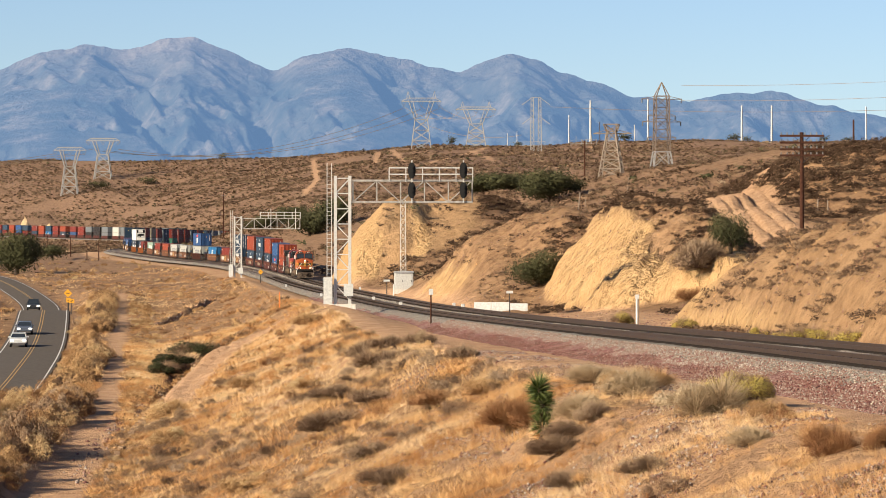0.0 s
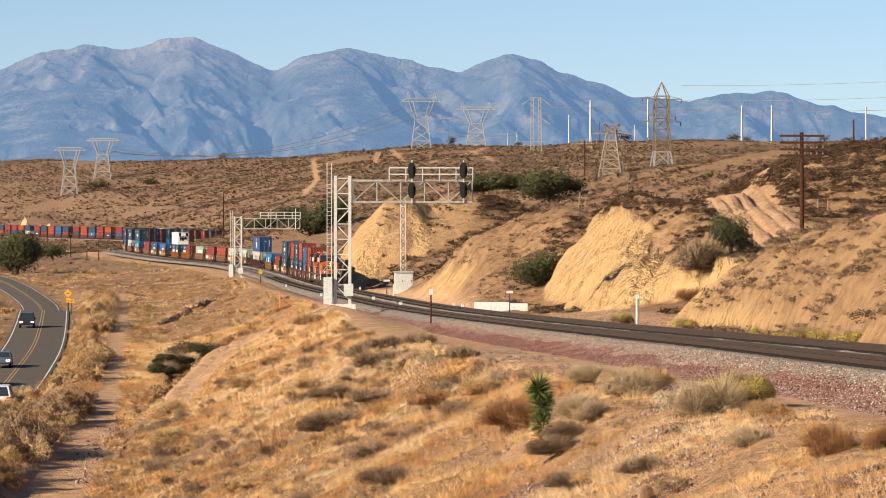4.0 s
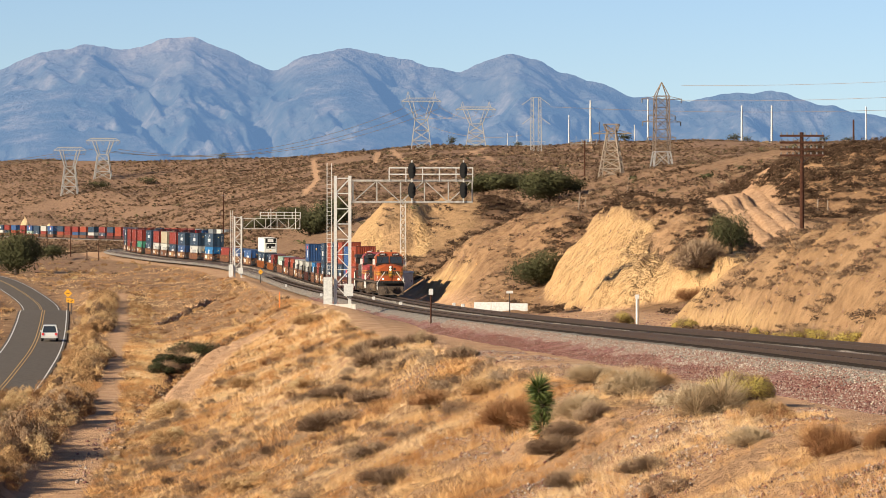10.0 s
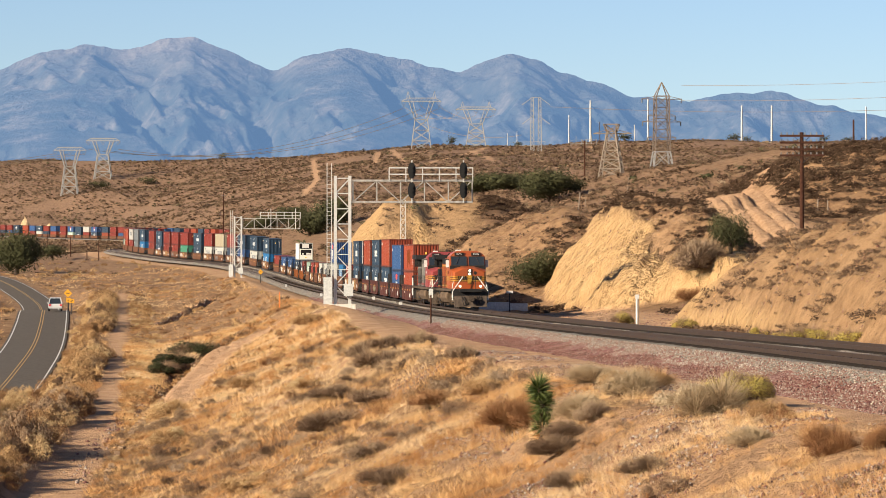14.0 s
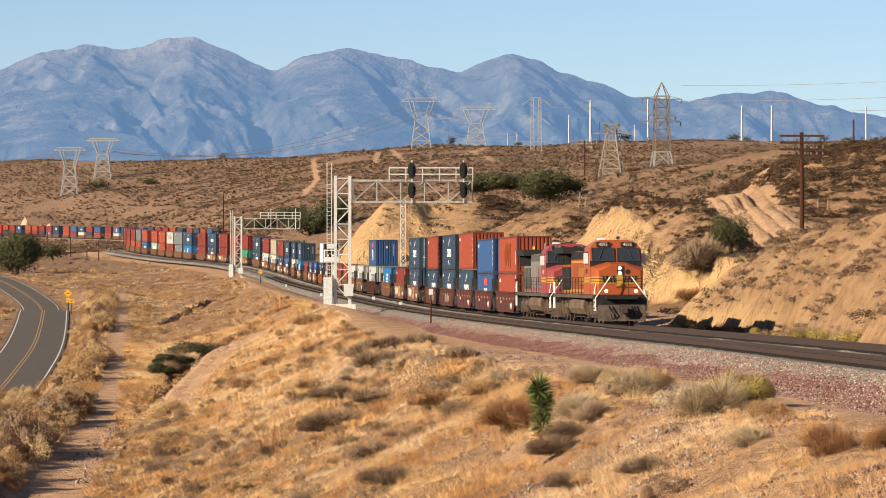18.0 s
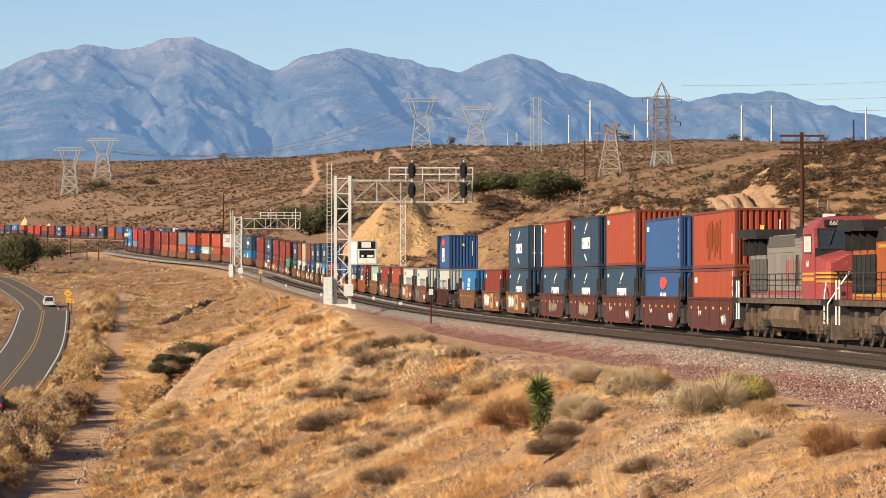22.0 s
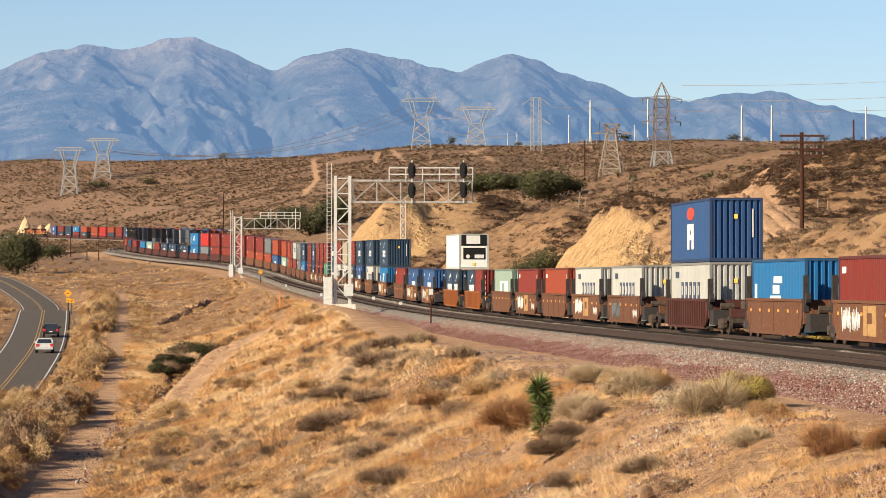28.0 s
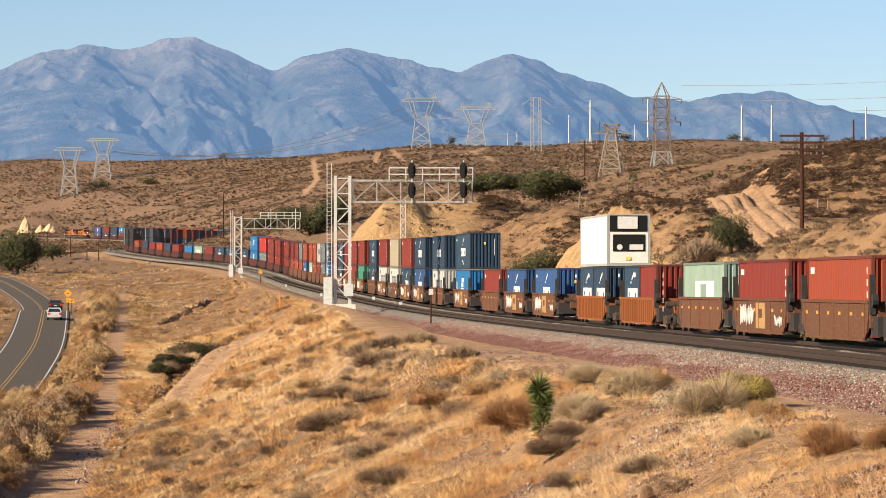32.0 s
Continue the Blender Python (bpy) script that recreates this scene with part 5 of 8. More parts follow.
def gantry(m, heads):
    """Cantilever signal bridge: a lattice mast of four legs and a lattice arm over both tracks. Base at 0, arm towards +x."""
    e = empty("signal_gantry", m)
    H = 11.25
    W, D = 1.24, 1.1
    for x in (0, W):
        for y in (0, D):
            part("mast_leg", beam(B(), (x, y, 0.25), (x, y, H), 0.26 if y == 0 else 0.2), M_GALV, e)
    n = 8
    for y in (0, D):
        for k in range(n):
            z0, z1 = 0.6 + k * (H - 0.8) / n, 0.6 + (k + 1) * (H - 0.8) / n
            bm = beam(B(), (0, y, z0), (W, y, z1), 0.07) if k % 2 else beam(B(), (W, y, z0), (0, y, z1), 0.07)
            beam(bm, (0, y, z1), (W, y, z1), 0.07)
            part("lacing", bm, M_GALV, e)
    for x in (0, W):
        for k in range(n):
            z0, z1 = 0.6 + k * (H - 0.8) / n, 0.6 + (k + 1) * (H - 0.8) / n
            part("lacing", beam(beam(B(), (x, 0, z0), (x, D, z1), 0.06), (x, 0, z1), (x, D, z1), 0.06), M_GALV, e)
    part("footing", box(B(), -0.5, -0.5, -0.6, W + 0.5, D + 0.5, 0.26), M_CONC, e, "concrete footing")
    # arm
    z0, z1, L = 9.0, 10.85, 11.77
    for y in (0, D):
        for z in (z0, z1):
            part("chord", beam(B(), (W, y, z), (L, y, z), 0.15), M_GALVD, e)
        nb = 5
        for k in range(nb + 1):
            x = W + 0.25 + k * (L - W - 0.3) / nb
            part("post", beam(B(), (x, y, z0), (x, y, z1), 0.10), M_GALVD, e)
            if k < nb:
                x2 = W + 0.25 + (k + 1) * (L - W - 0.3) / nb
                a, b_ = ((x, y, z0), (x2, y, z1)) if k % 2 == 0 else ((x, y, z1), (x2, y, z0))
                part("diagonal", beam(B(), a, b_, 0.07), M_GALVD, e)
    for z in (z0, z1):
        for k in range(10):
            xa, xb = W + k * (L - W) / 10, W + (k + 1) * (L - W) / 10
            part("lateral_brace", beam(B(), (xa, 0 if k % 2 else D, z), (xb, D if k % 2 else 0, z), 0.09), M_GALVD, e)
    part("walkway", box(B(), W, 0.1, z0 + 0.05, L, D - 0.1, z0 + 0.09), M_GALV, e)
    bm = B()
    for y in (-0.15, D + 0.15):
        for z in (z1 + 0.55, z1 + 1.1):
            beam(bm, (4.6, y, z), (L, y, z), 0.06)
        for k in range(6):
            x = 4.6 + k * (L - 4.6) / 5
            beam(bm, (x, y, z1 - 0.1), (x, y, z1 + 1.1), 0.07)
    part("handrail", bm, M_GALV, e)
    # ladder
    bm = B()
    for x in (-0.72, -0.32):
        beam(bm, (x, 0.2, 0.2), (x, 0.2, H + 1.1), 0.06)
    for k in range(34):
        beam(bm, (-0.72, 0.2, 0.6 + k * 0.33), (-0.32, 0.2, 0.6 + k * 0.33), 0.03)
    part("ladder", bm, M_GALV, e)
    part("cabinet", box(B(), -1.0, -0.4, 0.1, -0.25, 0.3, 2.55), M_BOXGREY, e, "grey equipment cabinet")
    part("junction_box", box(B(), W - 0.5, -0.5, 0.95, W + 0.3, -0.18, 2.0), M_BOXGREY, e, "grey junction box")
    for x in (6.55, 10.97):
        part("signal_mast", beam(B(), (x, -0.2, z0 - 0.1), (x, -0.2, z1 + 1.75), 0.12), M_GALV, e)
        for zc in (z0 + 1.0, z1 + 0.85) if heads else ():
            bm = B()
            nseg = 20
            out = [(0.34 * math.cos(q), (0.72 if heads else 0.5) * math.sin(q)) for q in [i * 2 * math.pi / nseg for i in range(nseg)]]
            out = [(a, math.copysign(min(abs(b_), 0.68), b_)) for a, b_ in out]
            v0 = [bm.verts.new((x + a, -0.34, zc + b_)) for a, b_ in out]
            v1 = [bm.verts.new((x + a, -0.28, zc + b_)) for a, b_ in out]
            bm.faces.new(v0)
            bm.faces.new(v1[::-1])
            for i in range(nseg):
                bm.faces.new((v0[i], v1[i], v1[(i + 1) % nseg], v0[(i + 1) % nseg]))
            bmesh.ops.recalc_face_normals(bm, faces=bm.faces)
            hd = part("signal_head", bm, M_BLACK if heads else M_GALV, e, "black oval signal head" if heads else "")
            if heads:
                for q in (-0.36, 0.0, 0.36):
                    part("hood", rod(B(), (x, -0.34, zc + q), (x, -0.62, zc + q - 0.03), 0.15, 12, 0.17), M_BLACK, hd)
    return tagged(e, "galvanised steel cantilever signal gantry with a lattice mast beside the tracks", "signal gantry", "signal gantries")


gantry(pose(-9.22, 300, ground_z(-8.8, 300.5) - 0.02), True)
gantry(pose(-37.4, 628, ground_z(-36.6, 628.5) - 0.02), False)

# ---------------------------------------------------------------- poles and pylons
M_WOOD = plain("weathered_pole_wood", (0.05, 0.022, 0.014), 0.9, var=0.4)
M_PYLON = plain("dull_pylon_steel", (0.25, 0.24, 0.225), 0.7, 0.2)
M_PYDARK = plain("rusty_pylon_steel", (0.17, 0.13, 0.10), 0.8, 0.2)
M_PYTAN = plain("weathered_pylon_steel", (0.22, 0.175, 0.135), 0.8, 0.2)
M_POLEW = plain("pale_steel_pole", (0.42, 0.41, 0.39), 0.6, 0.1)
M_INS = plain("glass_insulator", (0.10, 0.09, 0.08), 0.3)


def pole_on(x, y, top_z, r=0.16, mat=None, name="utility_pole", label="dark brown wooden utility pole", arms=(), armlen=2.9, group="utility poles"):
    g = ground_z(x, y)
    e = empty(name, pose(x, y, g))
    h = top_z - g
    part("shaft", rod(B(), (0, 0, -0.4), (0, 0, h), r, 10, r * 0.72), mat or M_WOOD, e)
    for z in arms:
        a = part("crossarm", box(B(), -armlen / 2, -0.2, h - z - 0.07, armlen / 2, -0.08, h - z + 0.07), mat or M_WOOD, e)
        n = 8
        for k in range(n):
            xx = -armlen / 2 + 0.1 + k * (armlen - 0.2) / (n - 1)
            part("insulator", rod(B(), (xx, -0.14, h - z + 0.07), (xx, -0.14, h - z + 0.24), 0.05, 8, 0.035), M_INS, a)
        part("brace", beam(beam(B(), (-0.6, -0.1, h - z), (0, -0.1, h - z - 0.55), 0.04), (0.6, -0.1, h - z), (0, -0.1, h - z - 0.55), 0.04), M_FRAMEDK, a)
    return tagged(e, label, "pole", group)


pole_on(25.0, 244, 12.95, 0.17, arms=(0.25, 0.72, 1.2, 1.62), armlen=3.1, label="dark brown wooden telegraph pole with four crossarms")
pole_on(68, 580, 30.0, 0.2, label="bare dark wooden pole on the hill")
pole_on(33.5, 828, 37.0, 0.2, label="thin wooden pole among the scrub")
pole_on(-60.5, 965, 28.0, 0.2, label="tall thin wooden pole behind the train", arms=(0.6,), armlen=1.6)
for xx, yy, zt in ((-113, 1000, 18.0), (-101, 950, 16.0), (-92, 905, 14.0), (-86.5, 880, 13.6)):
    pole_on(xx, yy, zt, 0.13, label="short dark wooden line pole on the slope", group="line poles")


def lattice(bm, foot, head, h0, h1, n, w):
    """Four tapering legs with cross bracing."""
    def at(sx, sy, t):
        r = foot + (head - foot) * t
        return Vector((sx * r, sy * r, h0 + (h1 - h0) * t))
    cs = ((-1, -1), (1, -1), (1, 1), (-1, 1))
    for sx, sy in cs:
        beam(bm, at(sx, sy, 0), at(sx, sy, 1), w)
    for k in range(n):
        t0, t1 = k / n, (k + 1) / n
        for i in range(4):
            a, b_ = cs[i], cs[(i + 1) % 4]
            beam(bm, at(*a, t0), at(*b_, t1), w * 0.55)
            beam(bm, at(*b_, t0), at(*a, t1), w * 0.55)
            beam(bm, at(*a, t1), at(*b_, t1), w * 0.55)
    return bm


def part_each(name, bm, mat, parent):
    """Each bar of a lattice as a part of its own."""
    bm.verts.ensure_lookup_table()
    co = [v.co.copy() for v in bm.verts]
    bm.free()
    for k in range(0, len(co), 8):
        mesh_object(name, co[k:k + 8], ((3, 2, 1, 0), (4, 5, 6, 7), (0, 1, 5, 4), (1, 2, 6, 5), (2, 3, 7, 6), (3, 0, 4, 7)), mat, parent)


def square_tower(x, y, top, half, arms, mat, label, foot=2.2):
    g = ground_z(x, y)
    e = empty("pylon", pose(x, y, g, 0, 0, 8))
    h = top - g
    part("lower_legs", lattice(B(), foot, half, -0.5, h * 0.3, 2, 0.34), M_PYLON, e)
    part("body", lattice(B(), half, half * 0.86, h * 0.3, h * 0.86, 5, 0.26), mat, e)
    bm = B()
    for sx, sy in ((-1, -1), (1, -1), (1, 1), (-1, 1)):
        beam(bm, (sx * half * 0.86, sy * half * 0.86, h * 0.86), (0, 0, h), 0.2)
    part("peak", bm, mat, e)
    for f, l in arms:
        bm = beam(B(), (-l, 0, h * f), (l, 0, h * f), 0.22)
        for s_ in (-1, 1):
            beam(bm, (s_ * half, 0, h * f + 0.8), (s_ * l, 0, h * f), 0.12)
        a = part("crossarm", bm, mat, e)
        for s_ in (-1, 1):
            part("insulator_string", rod(B(), (s_ * l * 0.97, 0, h * f), (s_ * l * 0.97, 0, h * f - 1.1), 0.16, 8), M_INS, a)
    return tagged(e, label, "pylon", "power pylons")


square_tower(61.5, 985, 60.0, 2.1, ((0.83, 5.8), (0.66, 4.0), (0.6, 5.6), (0.44, 4.2)), M_PYDARK, "brown square lattice power pylon on the scrub plain", 3.4)


def bent_tower(x, y, top, label):
    g = ground_z(x, y)
    e = empty("pylon", pose(x, y, g, 0, 0, -12))
    h = top - g
    part("body", lattice(B(), 2.7, 0.95, -0.5, h * 0.86, 5, 0.24), M_PYTAN, e)
    part("head", lattice(B(), 1.0, 1.6, h * 0.84, h, 1, 0.24), M_PYDARK, e)
    bm = beam(B(), (-4.2, 0, h * 0.82), (4.6, 0, h * 0.82), 0.22)
    beam(bm, (-4.2, 0, h * 0.82), (0, 0, h * 0.92), 0.14)
    beam(bm, (4.6, 0, h * 0.82), (0, 0, h * 0.92), 0.14)
    part("crossarm", bm, M_PYDARK, e)
    return tagged(e, label, "pylon", "power pylons")


bent_tower(38.5, 800, 39.5, "weathered tapering lattice pylon with one crossarm")


def delta_tower(x, y, top, w, label, tips=True):
    """Wide pylon: waist, two leaning arms, a long bridge beam."""
    g = ground_z(x, y)
    e = empty("pylon", pose(x, y, g))
    h = top - g
    part_each("lattice_bar", lattice(B(), w * 0.26, w * 0.16, -1, h * 0.52, 3, 0.55), M_PYLON, e)
    for s_ in (-1, 1):
        bm = B()
        for d in (-1.0, 1.0):
            beam(bm, (s_ * w * 0.16, d, h * 0.52), (s_ * w * 0.33, d, h * 0.84), 0.5)
            beam(bm, (s_ * w * 0.10, d, h * 0.54), (s_ * w * 0.22, d, h * 0.84), 0.4)
        for k in range(4):
            t = k / 4
            beam(bm, (s_ * w * (0.16 + 0.17 * t), 0, h * (0.52 + 0.32 * t)), (s_ * w * (0.11 + 0.11 * (t + 0.25)), 0, h * (0.52 + 0.32 * (t + 0.25))), 0.3)
        part("arm", bm, M_PYLON, e)
        if tips:
            part("peak", beam(beam(B(), (s_ * w * 0.28, 0, h * 0.86), (s_ * w * 0.34, 0, h), 0.3), (s_ * w * 0.38, 0, h * 0.86), (s_ * w * 0.34, 0, h), 0.3), M_PYLON, e)
    bm = beam(B(), (-w * 0.5, 0, h * 0.83), (w * 0.5, 0, h * 0.83), 0.5)
    beam(bm, (-w * 0.36, 0, h * 0.885), (w * 0.36, 0, h * 0.885), 0.5)
    for s_ in (-1, 1):
        beam(bm, (s_ * w * 0.5, 0, h * 0.83), (s_ * w * 0.36, 0, h * 0.885), 0.4)
    for k in range(9):
        x0 = -w * 0.36 + k * w * 0.08
        beam(bm, (x0, 0, h * 0.83), (x0 + w * 0.08, 0, h * 0.885), 0.26)
    part("bridge_beam", bm, M_PYLON, e)
    for q in (-0.45, 0, 0.45):
        part("insulator_string", beam(beam(B(), (w * q - 1.6, 0, h * 0.83), (w * q, 0, h * 0.74), 0.22), (w * q + 1.6, 0, h * 0.83), (w * q, 0, h * 0.74), 0.22), M_INS, e)
    return tagged(e, label, "pylon", "power pylons")


delta_tower(-14.5, 2330, 133, 26, "pale lattice power pylon on the ridge")
delta_tower(21.5, 2290, 124, 26, "pale lattice power pylon on the ridge")
delta_tower(-234, 2196, 94.2, 20, "pale lattice power pylon standing on the far slope", False)
delta_tower(-220.5, 2271, 102.5, 21.5, "pale lattice power pylon standing on the far slope", False)


def twin_pole(x, y, top):
    g = ground_z(x, y)
    e = empty("pylon", pose(x, y, g))
    h = top - g
    for s_ in (-1, 1):
        part("leg", lattice_leg(s_ * 2.4, h), M_PYLON, e)
    bm = beam(B(), (-9, 0, h * 0.86), (-2.4, 0, h), 0.35)
    beam(bm, (9, 0, h * 0.86), (2.4, 0, h), 0.35)
    beam(bm, (-9, 0, h * 0.5), (-2.4, 0, h * 0.64), 0.35)
    beam(bm, (9, 0, h * 0.5), (2.4, 0, h * 0.64), 0.35)
    beam(bm, (-2.4, 0, h), (2.4, 0, h), 0.3)
    part("crossarm", bm, M_PYLON, e)
    return tagged(e, "twin-legged lattice power pylon on the ridge", "pylon", "power pylons")


def lattice_leg(x, h):
    bm = B()
    for s_ in (-0.9, 0.9):
        beam(bm, (x + s_ * 1.3, 0, -1), (x + s_ * 0.8, 0, h), 0.42)
    for k in range(10):
        beam(bm, (x - 1.0, 0, k * h / 10), (x + 1.0, 0, (k + 1) * h / 10), 0.22)
        beam(bm, (x + 1.0, 0, k * h / 10), (x - 1.0, 0, (k + 1) * h / 10), 0.22)
    return bm


twin_pole(59.5, 2240, 124)
for px, pt, yy, r in ((1045, 178, 2345, 0.78), (1147, 176, 2335, 0.72), (1313, 187, 2310, 0.76), (1366, 187, 2300, 0.76), (1533, 189, 2290, 0.68), (1007, 204, 2350, 0.45), (1123, 221, 2340, 0.42), (1061, 216, 2350, 0.4), (915, 232, 2350, 0.3), (898, 236, 2350, 0.3)):
    xx, zt = (px - 784) / 6200 * yy, 2.1 + (510 - pt) / 6200 * yy
    pole_on(xx, yy, zt, r, M_POLEW, "power_pole", "tall pale tubular steel power pole on the ridge", group="steel power poles")


def wire(x0, y0, z0, x1, y1, z1, sag, r, seg=18):
    bm = B()
    prev = None
    for k in range(seg + 1):
        t = k / seg
        q = Vector((x0 + (x1 - x0) * t, y0 + (y1 - y0) * t, z0 + (z1 - z0) * t - 4 * sag * t * (1 - t)))
        ring = [bm.verts.new(q + Vector(d) * r / 2) for d in ((0, -1, -1), (0, 1, -1), (0, 1, 1), (0, -1, 1))]
        if prev:
            for i in range(4):
                bm.faces.new((prev[i], ring[i], ring[(i + 1) % 4], prev[(i + 1) % 4]))
        prev = ring
    ob = part("power_line", bm, M_PYDARK)
    return tagged(ob, "thin sagging power line between pylons", "wire", "power lines")


for dx, dz in ((-12, -7), (0, -9), (12, -7)):
    wire(-220.5 + dx * 0.8, 2271, 102.5 - 9 + dz * 0.2, -14.5 + dx, 2330, 133 - 10 + dz * 0.2, 15, 0.26)
    wire(-14.5 + dx, 2330, 133 - 10, 21.5 + dx, 2290, 124 - 9, 5, 0.22, 8)
    wire(-234 + dx * 0.8, 2196, 94.2 - 8, -460, 2150, 78 + dz * 0.3, 7, 0.24, 10)
for q in (2.2, 6.5):
    wire(61.5 + 5.6, 985, 60 - 7.4 + q, 230, 900, 60 + q, 3.5, 0.09, 12)
wire(59.5 + 9, 2240, 118, 420, 2200, 122, 6, 0.2, 10)
wire(59.5 - 9, 2240, 100, -14.5, 2330, 112, 5, 0.2, 10)


# ---------------------------------------------------------------- lineside things
M_SIGNY = plain("sign_yellow", (0.52, 0.25, 0.02), 0.5, var=0.08)
M_ORPOST = plain("orange_marker", (0.75, 0.20, 0.04), 0.6)


def post(x, y, h, r, mat, name, label, plate=None, lean=0.0):
    e = empty(name, pose(x, y, ground_z(x, y), 0, lean, 0))
    part("shaft", rod(B(), (0, 0, -0.3), (0, 0, h), r, 8), mat, e)
    if plate:
        w, hh, m_, rot = plate
        bm = box(B(), -w / 2, -0.03, -hh / 2, w / 2, 0.0, hh / 2)
        ob = part("plate", bm, m_, e)
        ob.matrix_basis = pose(0, -r, h - hh / 2, 0, rot, 0)
        if m_ is M_SIGNY:
            part("symbol_bar", beam(B(), (-w * 0.2, -0.04, -hh * 0.2), (w * 0.2, -0.04, hh * 0.2), 0.02, 0.1), M_FRAMEDK, ob)
    return tagged(e, label, "post")


post(13.3, 240, 2.35, 0.1, M_POLEW, "marker_post", "white round marker post beside the track", (0.28, 0.3, M_POLEW, 0))
post(-0.85, 246, 2.75, 0.055, M_WOOD, "sign_post", "thin dark post with a small plate beside the track", (0.3, 0.42, M_BOXGREY, 0))
post(6.2, 326, 2.0, 0.05, M_FRAMEDK, "sign_post", "thin post with a small white plate", (0.62, 0.24, M_POLEW, 0))
post(-6.9, 430, 2.4, 0.05, M_FRAMEDK, "sign_post", "thin post with a small pale plate", (0.8, 0.25, M_BOXGREY, 0))
post(-5.8, 412, 2.0, 0.09, M_POLEW, "marker_post", "white post with a black cap")
post(-30.6, 588, 2.2, 0.06, M_FRAMEDK, "warning_sign", "yellow diamond warning sign on a post", (0.62, 0.62, M_SIGNY, 45))
post(-15.4, 330, 1.7, 0.05, M_ORPOST, "marker_post", "thin orange plastic marker post")
post(-51.6, 482, 2.9, 0.06, M_FRAMEDK, "road_sign", "yellow diamond curve sign with a plate below", (0.82, 0.82, M_SIGNY, 45))
post(-51.2, 479, 1.85, 0.06, M_FRAMEDK, "road_sign", "yellow advisory speed plate", (0.6, 0.6, M_SIGNY, 0))
post(-49.6, 468, 2.0, 0.06, M_FRAMEDK, "road_sign", "orange-yellow arrow sign beside the road", (0.7, 0.55, M_SIGNY, 0))


for xx, yy, hh, ln in ((14.8, 383, 1.9, 6), (27.9, 682, 2.2, -4), (37.1, 704, 3.0, 3), (39.9, 373, 1.3, 2), (40.9, 372, 1.4, -2)):
    post(xx, yy, hh, 0.06, M_PYTAN, "fence_post", "weathered pale fence post standing in scrub", lean=ln)


def switchyard(x0, x1, y):
    """Low steel racks of a switchyard on the far ridge."""
    e = empty("switchyard_rack", pose(x0, y, ground_z(x0, y)))
    n = 6
    for k in range(n):
        x = (x1 - x0) * k / (n - 1)
        g = ground_z(x0 + x, y) - ground_z(x0, y)
        part("rack_post", beam(B(), (x, 0, g - 1.0), (x, 0, g + 4.2 + 2.2 * (k % 3 == 1)), 0.3), M_PYLON, e)
    g1 = ground_z(x1, y) - ground_z(x0, y)
    for z in (1.6, 4.0):
        part("rack_beam", beam(B(), (0, 0, z), (x1 - x0, 0, g1 + z), 0.2), M_PYLON, e)
    tagged(e, "low pale steel switchyard rack on the far ridge", "steel rack", "switchyard racks")


switchyard(44, 67, 2300)
switchyard(84, 101, 2300)


def barrier():
    e = empty("concrete_barrier", pose(5.45, 332, ground_z(5.45, 332), 0, 0, -4))
    for k in range(3):
        bm = prism(B(), [(-0.35, -0.3), (-0.32, 0.25), (-0.16, 0.9 - 0.12 * (k == 2)), (0.16, 0.9 - 0.12 * (k == 2)), (0.32, 0.25), (0.35, -0.3)], -2.5 + k * 1.7, -0.83 + k * 1.7)
        part("section", bm, M_POLEW, e)
    tagged(e, "white-painted concrete barrier on bare dirt", "barrier")


barrier()


def outcrop(x, y, w, h, seed):
    rg = np.random.default_rng(seed)
    n, m = 18, 7
    V = []
    for j in range(m):
        t = j / (m - 1)
        for i in range(n):
            a = 2 * math.pi * i / n
            r = w * (1 - t) ** 0.8 * (0.75 + 0.4 * rg.uniform()) + 0.02
            V.append((math.cos(a) * r, math.sin(a) * r * 0.6, -1 + (h + 1) * t * (0.9 + 0.1 * rg.uniform())))
    F = [(j * n + i, j * n + (i + 1) % n, (j + 1) * n + (i + 1) % n, (j + 1) * n + i) for j in range(m - 1) for i in range(n)]
    F.append(tuple(range((m - 1) * n, m * n)))
    ob = mesh_object("sand_outcrop", V, F, M_OUTCROP)
    ob.matrix_world = pose(x, y, ground_z(x, y))
    tagged(ob, "pale sandy outcrop beside the far track", "outcrop", "sand outcrops")


M_OUTCROP = plain("pale_sandstone", (0.46, 0.33, 0.19), 0.95, var=0.3, scale=0.8, bump_s=0.8, bump_d=0.3)
outcrop(-243, 2036, 5.0, 10.5, 3)
outcrop(-228, 2030, 5.5, 5.5, 4)
outcrop(-234, 2034, 4.0, 4.5, 5)


def lineside_box(x, y, w, h):
    e = empty("lineside_box", pose(x, y, float(track_z(y)) - 0.22))
    bm = box(B(), -w / 2, -w / 2, -0.1, w / 2, w / 2, h)
    bmesh.ops.bevel(bm, geom=bm.edges[:], offset=0.03, segments=1, affect="EDGES")
    part("housing", bm, M_POLEW, e)
    tagged(e, "small white equipment housing beside the rails", "equipment box", "lineside boxes")


for yy, u_ in ((455, -2.1), (425, -2.2), (405, -6.3), (375, -2.2), (352, -6.2), (338, -2.1), (330, 2.3), (322, 2.4), (480, 2.4), (520, -6.4)):
    lineside_box(float(track_x(yy)) + u_, yy, 0.3, 0.28)


